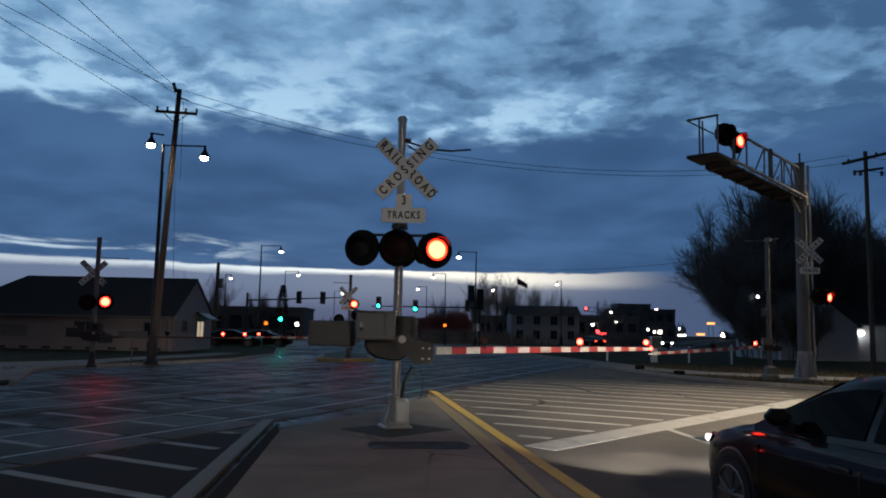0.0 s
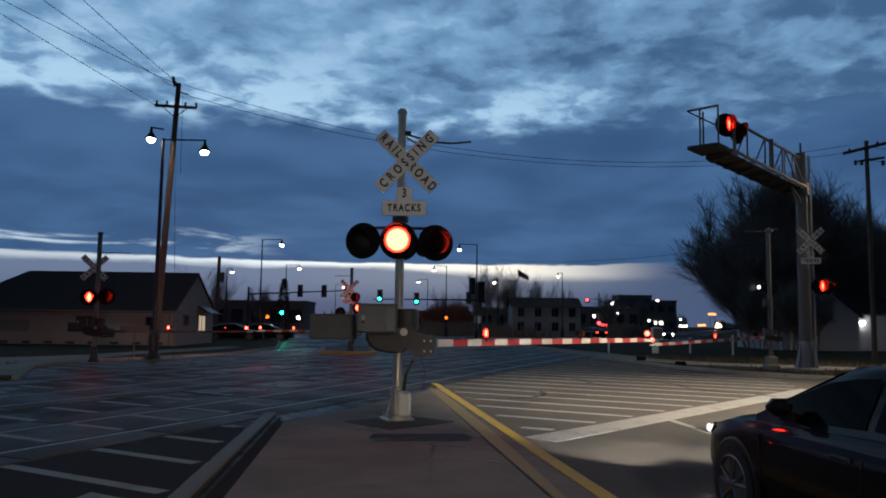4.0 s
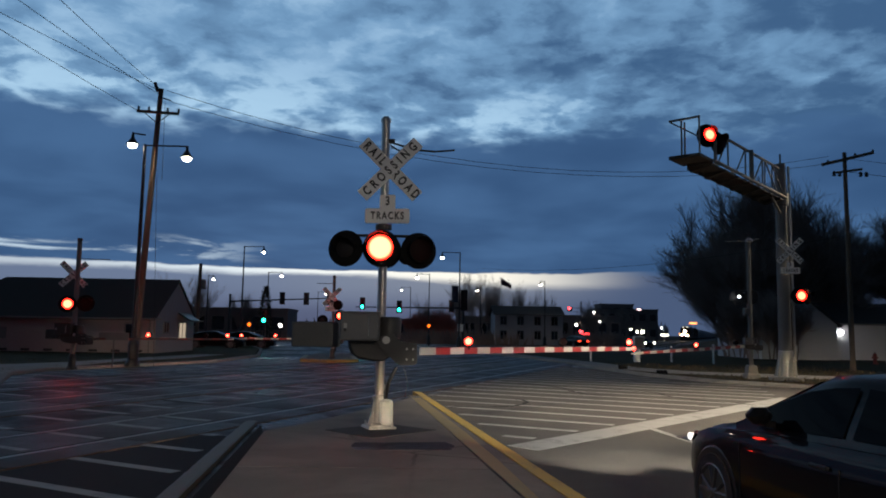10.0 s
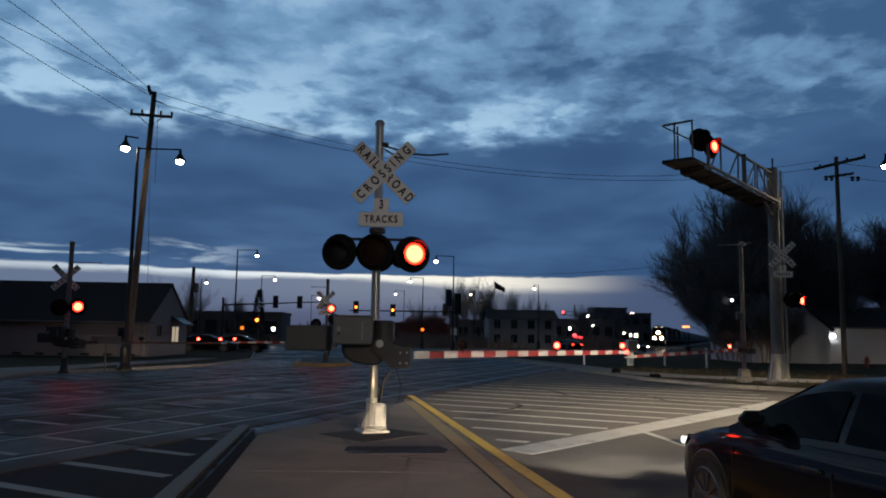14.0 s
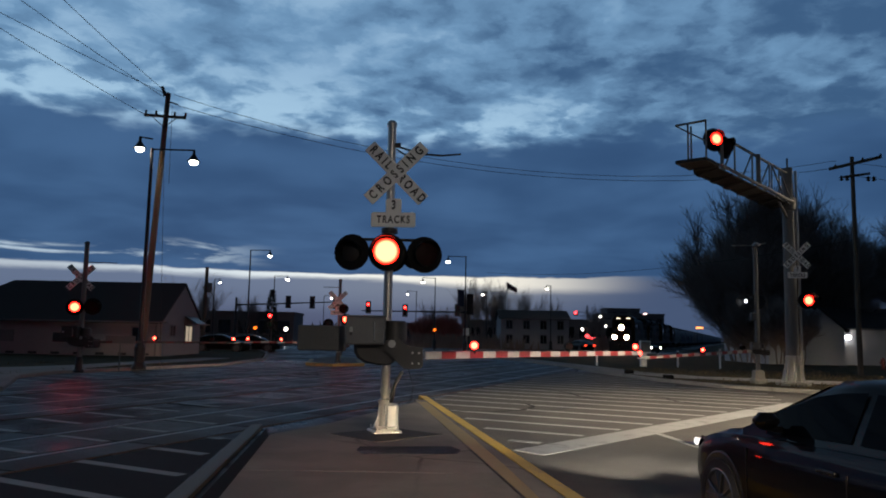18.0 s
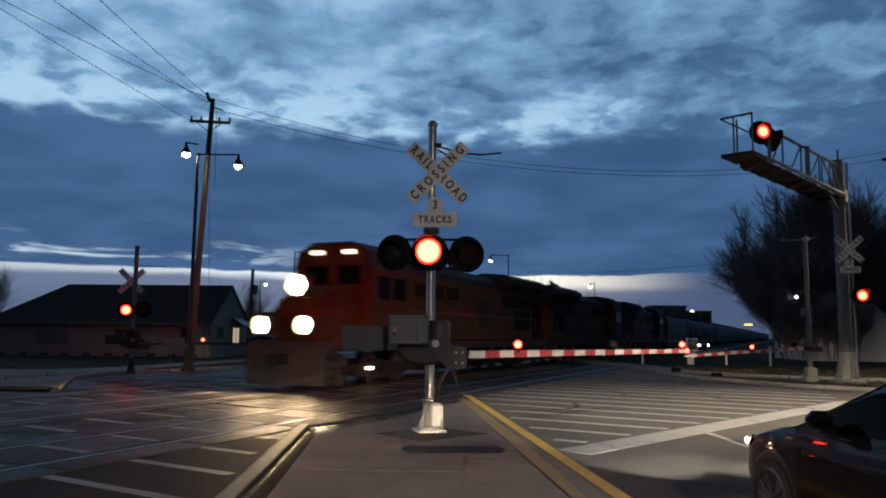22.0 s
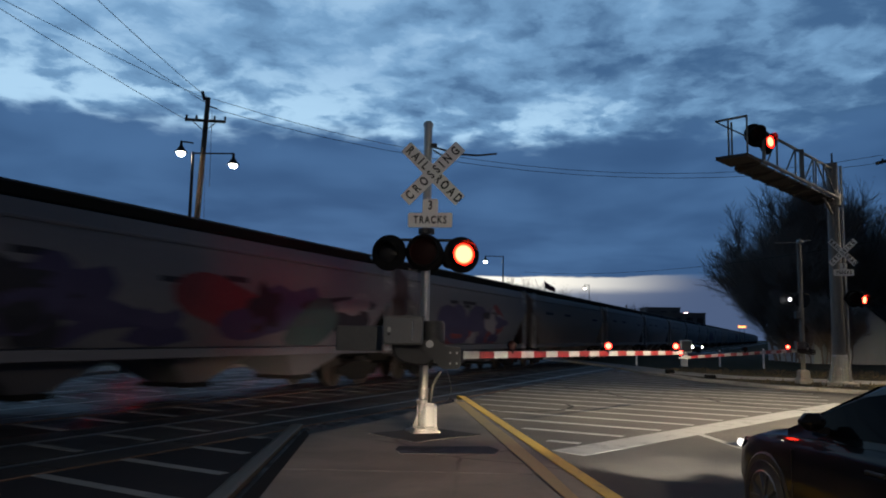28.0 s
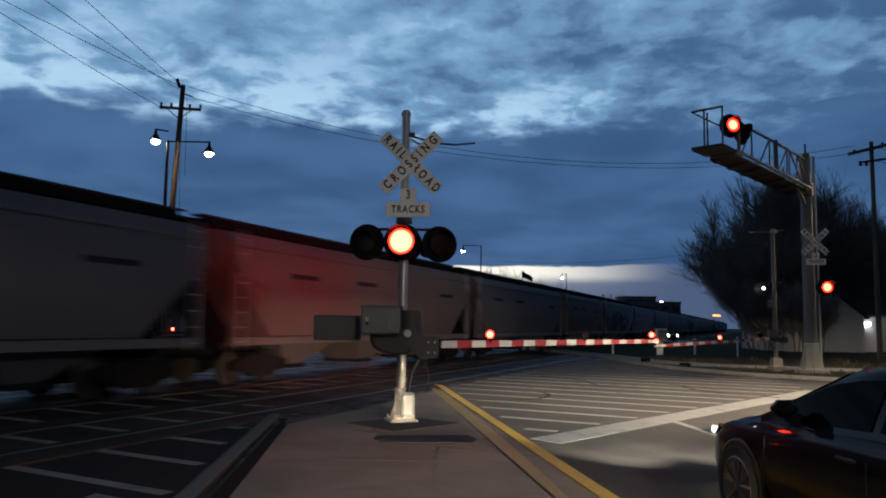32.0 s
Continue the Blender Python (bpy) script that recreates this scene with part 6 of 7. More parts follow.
def sedan(at, label, lamps_on=True, tail_on=False, group="cars", paint=None):
    """A four-door car with its nose towards +y; origin on the ground under the front axle's middle."""
    paint = paint or CAR_PAINT
    car = thing("car", at, label, "car", group)
    W = ((-3.75, 0.66), (-3.55, 0.80), (-2.6, 0.905), (-1.0, 0.925), (0.3, 0.91), (0.62, 0.83), (0.86, 0.62), (0.95, 0.45))
    SH = ((-3.75, 0.92), (-3.55, 1.0), (-2.6, 1.0), (-1.0, 0.965), (0.0, 0.92), (0.5, 0.83), (0.8, 0.73), (0.95, 0.64))
    SILL = ((-3.75, 0.42), (-3.5, 0.28), (-2.6, 0.2), (0.3, 0.2), (0.7, 0.22), (0.95, 0.3))
    rings = []
    ys = [-3.75, -3.66, -3.5, -3.1, -2.7, -2.2, -1.6, -1.0, -0.5, -0.1, 0.2, 0.42, 0.6, 0.74, 0.85, 0.92, 0.95]
    for y in ys:
        w, sh, sl = smooth_at(W, y), smooth_at(SH, y), smooth_at(SILL, y)
        half = [(0.0, sl), (w * 0.82, sl), (w * 0.95, sl + 0.07), (w, sl + 0.25), (w * 1.0, sh - 0.24), (w * 0.985, sh - 0.12), (w * 0.93, sh - 0.035), (w * 0.8, sh), (w * 0.4, sh + 0.035), (0.0, sh + 0.045)]
        rings.append([(x, y, z) for x, z in half] + [(-x, y, z) for x, z in reversed(half[1:-1])])
    part("body", Mesh().loft(rings), paint, car, "glossy dark painted body", True)
    # cabin: roof and glass as separate shells
    CT = ((-3.45, 1.0), (-2.95, 1.24), (-2.3, 1.39), (-1.6, 1.43), (-1.2, 1.4), (-0.25, 0.96))
    g_ = []
    for y in (-3.45, -3.2, -2.9, -2.55, -2.2, -1.8, -1.45, -1.2, -0.95, -0.7, -0.45, -0.25):
        zt, zb = smooth_at(CT, y), smooth_at(SH, y) - 0.03
        if y >= -1.2:
            zt = 1.4 + (0.96 - 1.4) * (y + 1.2) / 0.95
        wb = smooth_at(W, y) * 0.93
        k_ = max(0.0, (zt - zb))
        wt = wb - 0.42 * k_
        half = [(wb, zb), (wb - 0.10 * k_, zb + 0.25 * k_), (wt + 0.02, zb + 0.85 * k_), (wt - 0.08, zt - 0.01), (0.0, zt + 0.02)]
        g_.append([(x, y, z) for x, z in half] + [(-x, y, z) for x, z in reversed(half[:-1])])
    part("cabin", Mesh().loft(g_, close=False), paint, car, "dark roof and pillars", True)

    def side_glass(name, y0, y1, sx):
        ms = Mesh()
        rg = []
        for i in range(5):
            y = y0 + (y1 - y0) * i / 4
            zb = smooth_at(SH, y) - 0.03
            zt = 1.4 + (0.96 - 1.4) * (y + 1.2) / 0.95 if y >= -1.2 else smooth_at(CT, y)
            wb = smooth_at(W, y) * 0.93
            k_ = max(0.02, zt - zb)
            wt = wb - 0.42 * k_
            p = [(wb - 0.05 * k_ + 0.012, zb + 0.12 * k_), (wt + 0.045, zb + 0.8 * k_)]
            rg.append([(sx * x, y, z) for x, z in p])
        ms.loft(rg if sx < 0 else rg, close=False)
        part(name, ms, CAR_GLASS, car, "dark side window", True)

    for sx in (-1, 1):
        side_glass("window", -0.62, -1.6, sx)
        side_glass("window", -1.69, -2.7, sx)
    ws = Mesh().loft([[(x * 0.6, -1.07, 1.35 - 0.03 * x * x), (x * 0.76, -0.32, 1.005 - 0.02 * x * x)] for x in (-1, -0.5, 0, 0.5, 1)], close=False)
    part("windscreen", ws, CAR_GLASS, car, "dark windscreen", True, pose(0, 0.03, 0.02))
    for sx in (-1, 1):
        for y, wx in ((0.0, 0.80), (-2.78, 0.80)):
            part("wheel_arch", Mesh().lathe([(0.385, -0.02), (0.385, 0.11), (0.37, 0.12)], 28, pose(sx * wx, y, 0.345, 0, 90 * sx, 0)), BLACK, car)
            wh = part("wheel", Mesh().lathe([(0.24, -0.1), (0.32, -0.1), (0.335, -0.07), (0.335, 0.08), (0.325, 0.105), (0.25, 0.115), (0.24, 0.05)], 32), TYRE, car, "black tyre", True, pose(sx * (wx + 0.025), y, 0.335, 0, 90 * sx, 0))
            rm = Mesh().lathe([(0.235, 0.05), (0.25, 0.11), (0.235, 0.118), (0.215, 0.1)], 32)
            rm.lathe([(0.06, 0.06), (0.06, 0.1), (0.035, 0.115)], 14)
            for i in range(5):
                for e in (-0.13, 0.13):
                    w = 2 * math.pi * i / 5 + e
                    w2 = 2 * math.pi * i / 5 + e * 1.9
                    rm.tube((0.04 * math.cos(w), 0.04 * math.sin(w), 0.095), (0.225 * math.cos(w2), 0.225 * math.sin(w2), 0.105), 0.022, 0.014, 5)
            part("rim", rm, ALLOY, wh, "multi-spoke alloy rim", True)
        part("headlight", Mesh().loft([[(sx * x, y, z) for x, y, z in ((0.45, 0.955, 0.62), (0.72, 0.80, 0.66), (0.845, 0.56, 0.70), (0.85, 0.50, 0.76), (0.72, 0.74, 0.765), (0.46, 0.93, 0.72))], [(sx * x * 0.96, y - 0.05, z) for x, y, z in ((0.45, 0.955, 0.62), (0.72, 0.80, 0.66), (0.845, 0.56, 0.70), (0.85, 0.50, 0.76), (0.72, 0.74, 0.765), (0.46, 0.93, 0.72))]]), CAR_GLASS, car, "slim clear headlight")
        part("headlight_bulb", Mesh().lathe([(0.034, 0), (0.036, 0.015), (0.02, 0.025)], 14, pose(sx * 0.66, 0.86, 0.69, -80, 0, 0)).box((sx * 0.835, 0.6, 0.73), (0.04, 0.07, 0.07), bev=0.02), CAR_LIGHT if lamps_on else GLASS, car, "lit headlight" if lamps_on else "")
        # plate added over the lamp to cut off the beam's upper part
        part("beam_shield", Mesh().box((sx * 0.6, 1.0, 0.654), (0.26, 0.24, 0.006)), BLACK, car) if lamps_on and group == "cars" else None
        part("tail_lamp", Mesh().box((sx * 0.6, -3.73, 0.82), (0.34, 0.08, 0.14), bev=0.02), TAIL if tail_on else DARK_LENS, car)
        part("mirror", Mesh().loft([[(sx * x, y, z) for x, z in ((0.86, 0.98), (0.94, 0.99), (0.97, 1.04), (0.86, 1.03))] for y in (-0.86, -0.78)]).box((sx * 0.98, -0.83, 1.07), (0.19, 0.15, 0.125), bev=0.05), paint, car, "door mirror", True)
        part("door_handle", Mesh().box((sx * 0.925, -1.45, 0.8), (0.03, 0.2, 0.03), bev=0.008), BLACK, car)
        part("door_handle", Mesh().box((sx * 0.925, -2.5, 0.82), (0.03, 0.2, 0.03), bev=0.008), BLACK, car)
        for y in (-0.42, -1.65):
            part("door_gap", Mesh().box((sx * 0.912, y, 0.56), (0.02, 0.008, 0.5)), BLACK, car)
        part("sill_trim", Mesh().box((sx * 0.87, -1.35, 0.235), (0.06, 2.0, 0.05), bev=0.015), BLACK, car)
    part("grille", Mesh().box((0, 0.955, 0.42), (0.8, 0.03, 0.18), bev=0.01), BLACK, car)
    part("bumper_lip", Mesh().box((0, 0.92, 0.27), (1.1, 0.08, 0.05), bev=0.02), BLACK, car)
    return car


sedan(pose(3.4, 6.78, 0, 0, 0, 7), "dark glossy sedan waiting at the stop line with headlights on")

# a second car comes up behind in the queue; its shielded low beams light the island
follow = sedan(pose(0, 0, 0), "dark sedan drawing up behind in the queue with low beams on", False, False, "cars")
LOW_BEAM = glow("low_beam_glow", (1.0, 0.77, 0.52), 520000.0)
for sx in (-1, 1):
    # plates added round each lens, out of view, to shape the beam
    part("beam_shroud", Mesh().box((sx * 0.68, 1.12, 0.735), (0.36, 0.36, 0.002)).loft([[(sx * 0.68 + e, y, z + d) for e, d in ((-0.3, 0), (0.3, 0), (0.3, 0.012), (-0.3, 0.012))] for y, z in ((0.95, 0.731), (1.75, 0.702))]).box((sx * 0.68 - 0.166, 1.24, 0.65), (0.012, 0.57, 0.18)).box((sx * 0.68, 0.95, 0.70), (0.3, 0.02, 0.08)), BLACK, follow)
    part("beam_lens", Mesh().box((sx * 0.68, 0.965, 0.705), (0.06, 0.008, 0.045)), LOW_BEAM, follow, "low-beam lens")

# far traffic and parked cars
far_cars = ((-15.7, 63.5, -88, False, True), (-13.9, 67.0, -92, False, False), (27.5, 96, 200, True, False), (30.5, 130, 178, True, False), (36, 150, 172, True, False), (23.5, 125, 15, False, True), (48, 190, 175, True, False), (18.0, 97, 20, False, True), (64, 230, 180, True, False), (-15.0, 118, 186, True, False), (-10.5, 128, 10, False, True), (-17.0, 140, 184, True, False))
proto = {}
for x_, y_, rz_, on, tl in far_cars:
    key = (on, tl)
    if key not in proto:
        proto[key] = sedan(pose(x_, y_, 0.0, 0, 0, rz_), "parked dark car beside the road" if not (on or tl) else ("distant car with glowing headlights" if on else "distant car with red tail lamps"), on, tl, "distant cars")
        if on:
            for o in proto[key].children:
                if o.name.startswith("headlight_bulb"):
                    o.data = Mesh().lathe([(0.13, 0), (0.14, 0.02), (0.08, 0.06)], 14, pose(0.68 if sum(v.co.x for v in o.data.vertices) > 0 else -0.68, 0.93, 0.70, -85, 0, 0)).data("headlight_bulb", CAR_FAR)
    else:
        copy_thing(proto[key], pose(x_, y_, 0.0, 0, 0, rz_))

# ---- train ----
# far below the true yellow: the dusk dimness is put into this colour
LOCO_YELLOW = material("dimmed_yellow_paint", (0.048, 0.023, 0.007), 0.6, 0.0, 0.4, 0.8, 9.0, 0.05, 0.12)
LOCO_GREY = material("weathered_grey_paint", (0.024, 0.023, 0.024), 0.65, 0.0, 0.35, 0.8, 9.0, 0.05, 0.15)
STRIPE = material("red_stripe_paint", (0.09, 0.012, 0.009), 0.6, spec=0.15)
GRIME = material("grimy_underframe", (0.01, 0.0095, 0.009), 0.9, 0.0, 0.4, 2.0, 20.0, 0.2, 0.1)
CAR_GREY = material("dusty_hopper_grey", (0.1, 0.098, 0.112), 0.65, 0.0, 0.28, 0.5, 9.0, 0.08)
CAR_TAN = material("dusty_hopper_tan", (0.12, 0.1, 0.09), 0.65, 0.0, 0.28, 0.5, 9.0, 0.08)
CAR_DARK = material("dusty_hopper_blue_grey", (0.08, 0.083, 0.097), 0.65, 0.0, 0.28, 0.5, 9.0, 0.08)
WHEEL_STEEL = material("train_wheel_steel", (0.05, 0.042, 0.037), 0.6, 0.6, 0.3, 4.0, 30.0, 0.1)
SPRAY = [material("spray_paint", c, 0.7, 0.0, 0.25, 1.5, 12.0, 0.03, 0.15) for c in ((0.17, 0.16, 0.18), (0.045, 0.04, 0.085), (0.14, 0.035, 0.04), (0.022, 0.022, 0.028), (0.04, 0.07, 0.07))]


def truck(parent, y, axles, span, r=0.5):
    """A bogie: side frames, wheels and axles."""
    for sx in (-1, 1):
        sf = Mesh()
        h = span / 2 + 0.35
        sf.loft([[(sx * x, y + yy, z) for yy, z in ((-h, 0.62), (-h, 0.42), (-h + 0.5, 0.34), (-0.4, 0.2), (0.4, 0.2), (h - 0.5, 0.34), (h, 0.42), (h, 0.62), (0.5, 0.78), (-0.5, 0.78))] for x in (1.02, 1.2)])
        part("side_frame", sf, GRIME, parent)
        for i in range(axles):
            yy = y - span / 2 + span * i / (axles - 1)
            part("wheel", Mesh().lathe([(0.12, -0.09), (r * 0.8, -0.05), (r * 0.84, -0.07), (r, -0.07), (r + 0.03, -0.09), (r + 0.03, -0.06), (r, 0.06), (r * 0.84, 0.06), (r * 0.8, 0.02), (0.13, 0.06)], 20, pose(sx * 0.75, yy, r + 0.016, 0, 90 * sx, 0)), WHEEL_STEEL, parent)
            part("journal", Mesh().tube((sx * 1.18, yy, r), (sx * 1.28, yy, r), 0.12, seg=10), GRIME, parent)
    part("bolster", Mesh().box((0, y, 0.7), (2.2, 0.5, 0.25)), GRIME, parent)


def rails(parent, pts, r=0.02):
    ms = Mesh()
    for a, b in zip(pts, pts[1:]):
        ms.tube(a, b, r, seg=5)
    part("handrail", ms, CAST, parent)


def ring_tube(r0, r1, depth, at):
    """A short open tube about z."""
    rg = [[(q * math.cos(2 * math.pi * i / 20), q * math.sin(2 * math.pi * i / 20), z) for i in range(20)] for q, z in ((r0, 0.0), (r0, depth), (r1, depth), (r1, 0.0))]
    return Mesh().loft(rg + rg[:1], at=at)


def locomotive(lead, label):
    """A six-axle road locomotive, nose towards +y, origin midway on the rail top."""
    lo = thing("locomotive", pose(0, 0, 0), label, "locomotive", "train")
    part("underframe", Mesh().loft([[(x, y, z) for x, z in ((-1.5, 1.12), (1.5, 1.12), (1.5, 1.42), (-1.5, 1.42))] for y in (-11.4, 10.6)]), LOCO_GREY, lo, "grey underframe")
    for sx in (-1, 1):
        part("sill_stripe", Mesh().box((sx * 1.505, -0.4, 1.36), (0.02, 21.6, 0.07)), STRIPE, lo, "red reflective stripe")
    hood = [(-0.98, 1.42), (0.98, 1.42), (0.98, 3.88), (-0.98, 3.88)]
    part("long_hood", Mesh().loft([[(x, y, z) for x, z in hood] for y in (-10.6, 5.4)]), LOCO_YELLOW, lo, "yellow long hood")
    part("hood_roof", Mesh().loft([[(x, y, z) for x, z in ((-0.99, 3.88), (0.99, 3.88), (0.99, 4.1), (0.6, 4.44), (-0.6, 4.44), (-0.99, 4.1))] for y in (-10.6, 5.4)]), LOCO_GREY, lo, "grey hood roof")
    # radiator section that overhangs the hood at the rear
    part("radiator", Mesh().loft([[(x, y, z) for x, z in ((-0.99, 3.78), (0.99, 3.78), (1.5, 4.16), (1.52, 4.42), (1.2, 4.62), (-1.2, 4.62), (-1.52, 4.42), (-1.5, 4.16))] for y in (-11.6, -10.9, -5.4)]), LOCO_GREY, lo, "overhanging radiator section")
    for sx in (-1, 1):
        for i in range(8):
            part("door_panel", Mesh().box((sx * 0.985, -5.95 + i * 1.35, 2.5), (0.02, 1.2, 1.7), bev=0.006), LOCO_YELLOW, lo)
        for i in range(3):
            part("vent", Mesh().box((sx * 0.992, 0.4 + i * 1.5, 3.35 - 0.0 * i), (0.03, 1.2, 0.5), bev=0.006), GRIME, lo)
        part("vent", Mesh().box((sx * 0.992, 3.9, 2.05), (0.03, 1.9, 0.4), bev=0.006), GRIME, lo)
        part("vent", Mesh().box((sx * 0.99, -8.8, 2.4), (0.03, 2.6, 1.0), bev=0.006), GRIME, lo)
        part("walkway", Mesh().box((sx * 1.24, -2.5, 1.44), (0.5, 18, 0.04)), GRIME, lo)
        rails(lo, [(sx * 1.46, -9.6, 2.5), (sx * 1.46, 5.3, 2.5)])
        for i in range(8):
            part("stanchion", Mesh().tube((sx * 1.46, -9.6 + i * 2.12, 1.44), (sx * 1.46, -9.6 + i * 2.12, 2.5), 0.022, seg=5), CAST, lo)
        for ye in (-11.15, 10.35):
            for i in range(4):
                part("step", Mesh().box((sx * 1.3, ye, 0.35 + i * 0.27), (0.4, 0.3, 0.04)), GRIME, lo)
            rails(lo, [(sx * 1.48, ye - 0.2, 0.4), (sx * 1.48, ye - 0.2, 2.4)])
    for sx in (-1, 1):
        part("emblem_panel", Mesh().box((sx * 0.998, -3.2, 2.6), (0.012, 1.1, 1.2), bev=0.004), SPRAY[3], lo, "dark emblem shape")
        part("lettering_bar", Mesh().box((sx * 0.998, -0.6, 2.6), (0.012, 2.6, 0.5)), STRIPE, lo, "red bar of lettering")
    for sx in (-1, 1):
        part("radiator_screen", Mesh().box((sx * 1.0, -8.2, 3.35), (0.03, 4.8, 0.62), bev=0.006), GRIME, lo, "dark radiator screen")
        for i in range(12):
            part("screen_bar", Mesh().box((sx * 1.02, -10.4 + i * 0.4, 3.35), (0.02, 0.05, 0.6)), LOCO_GREY, lo)
    part("end_door", Mesh().box((0, -10.62, 2.5), (0.62, 0.04, 1.9), bev=0.01), GRIME, lo, "dark hood end door")
    part("dynamic_brake", Mesh().box((0, 3.6, 4.48), (1.9, 2.4, 0.3), bev=0.08), LOCO_GREY, lo)
    part("exhaust", Mesh().box((0, -1.4, 4.5), (0.9, 1.2, 0.26), bev=0.05), GRIME, lo)
    for i in range(3):
        part("roof_fan", Mesh().lathe([(0.55, 0), (0.55, 0.1), (0.5, 0.12)], 18, pose(0, -6.4 - i * 1.3, 4.6)), GRIME, lo)
    part("horn", Mesh().tube((0.3, 6.0, 4.55), (0.3, 6.5, 4.55), 0.04, 0.1, 8), GRIME, lo)
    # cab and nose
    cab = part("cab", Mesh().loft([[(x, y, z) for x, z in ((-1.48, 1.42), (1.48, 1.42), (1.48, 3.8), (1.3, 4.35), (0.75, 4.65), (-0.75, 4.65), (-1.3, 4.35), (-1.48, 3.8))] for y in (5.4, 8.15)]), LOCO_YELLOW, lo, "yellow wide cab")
    part("cab_roof", Mesh().loft([[(x, y, z) for x, z in ((-1.5, 3.82), (-1.31, 4.39), (-0.75, 4.7), (0.75, 4.7), (1.31, 4.39), (1.5, 3.82), (1.3, 4.34), (0.75, 4.64), (-0.75, 4.64), (-1.3, 4.34))] for y in (5.3, 8.25)]), LOCO_GREY, cab)
    for sx in (-1, 1):
        for y in (6.2, 7.25):
            part("cab_window", Mesh().box((sx * 1.487, y, 3.2), (0.03, 0.85, 0.75), bev=0.008), CAR_GLASS, cab)
        part("windscreen", Mesh().box((sx * 0.62, 8.16, 3.6), (0.85, 0.03, 0.62), bev=0.008), CAR_GLASS, cab)
        part("number_board", Mesh().box((sx * 0.62, 8.2, 4.36), (0.5, 0.08, 0.13), bev=0.01), BOARD_ON if lead else CAR_GLASS, cab, "lit number board with plain bar")
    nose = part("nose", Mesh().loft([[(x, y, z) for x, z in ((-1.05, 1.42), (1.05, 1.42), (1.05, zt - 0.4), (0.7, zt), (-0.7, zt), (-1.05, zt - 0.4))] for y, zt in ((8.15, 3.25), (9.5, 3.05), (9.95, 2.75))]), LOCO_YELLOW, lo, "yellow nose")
    part("nose_stripes", Mesh().box((0, 9.97, 2.3), (1.6, 0.03, 0.12)).box((0, 9.97, 2.05), (1.6, 0.03, 0.1)).box((1.06, 9.0, 2.3), (0.02, 1.4, 0.1)).box((-1.06, 9.0, 2.3), (0.02, 1.4, 0.1)), STRIPE, nose)
    hl = part("headlight_housing", Mesh().box((0, 9.9, 3.14), (0.72, 0.18, 0.7), bev=0.05), LOCO_GREY, nose)
    lampm = HEAD_ON if lead else CAR_GLASS
    part("headlight", Mesh().lathe([(0.32, 0), (0.29, 0.03), (0.12, 0.05)], 20, pose(0, 10.0, 3.14, -90, 0, 0)), lampm, hl, "blazing headlight" if lead else "unlit headlight")
    part("headlight_rim", ring_tube(0.33, 0.36, 0.3, pose(0, 10.0, 3.14, -90, 0, 0)), LOCO_GREY, hl)
    for sx in (-1, 1):
        dl = part("ditch_light_housing", Mesh().box((sx * 0.76, 10.62, 1.9), (0.56, 0.2, 0.56), bev=0.05), LOCO_GREY, lo)
        part("ditch_light", Mesh().lathe([(0.26, 0), (0.24, 0.02), (0.1, 0.03)], 16, pose(sx * 0.76, 10.73, 1.9, -90, 0, 0)), lampm, dl, "blazing ditch light" if lead else "unlit ditch light")
        part("ditch_light_rim", ring_tube(0.27, 0.3, 0.28, pose(sx * 0.76, 10.72, 1.9, -90, 0, 0)), LOCO_GREY, dl)
        part("step_light", Mesh().box((sx * 1.5, 7.6, 1.2), (0.06, 0.16, 0.08), bev=0.01), MARK_ON if lead else CAR_GLASS, lo, "small walkway light")
        part("truck_light", Mesh().box((sx * 1.32, 7.9, 0.55), (0.06, 0.3, 0.1), bev=0.01), MARK_ON if lead else GRIME, lo)
    part("pilot", Mesh().loft([[(x, y, z) for x, z in ((-1.45, 0.12), (1.45, 0.12), (1.45, 1.2), (-1.45, 1.2))] for y in (10.6, 10.72)]).loft([[(-1.3, 10.7, 0.12), (0, 11.0, 0.12), (1.3, 10.7, 0.12), (1.3, 10.7, 0.5), (0, 10.9, 0.5), (-1.3, 10.7, 0.5)], [(-1.3, 10.72, 0.12), (0, 11.02, 0.12), (1.3, 10.72, 0.12), (1.3, 10.72, 0.5), (0, 10.92, 0.5), (-1.3, 10.72, 0.5)]]), LOCO_GREY, lo, "grey pilot plate")
    part("rear_plate", Mesh().box((0, -11.46, 0.75), (2.9, 0.12, 0.9)), LOCO_GREY, lo)
    for ye in (-11.85, 11.05):
        part("coupler", Mesh().box((0, ye, 0.88), (0.3, 0.75, 0.3), bev=0.05), GRIME, lo)
    part("fuel_tank", Mesh().loft([[(x, y, z) for x, z in ((-1.3, 0.9), (-1.4, 0.55), (-1.0, 0.28), (1.0, 0.28), (1.4, 0.55), (1.3, 0.9), (1.3, 1.14), (-1.3, 1.14))] for y in (-3.2, 3.2)]), GRIME, lo, "grimy fuel tank")
    truck(lo, 6.9, 3, 4.0, 0.5)
    truck(lo, -6.9, 3, 4.0, 0.5)
    return lo


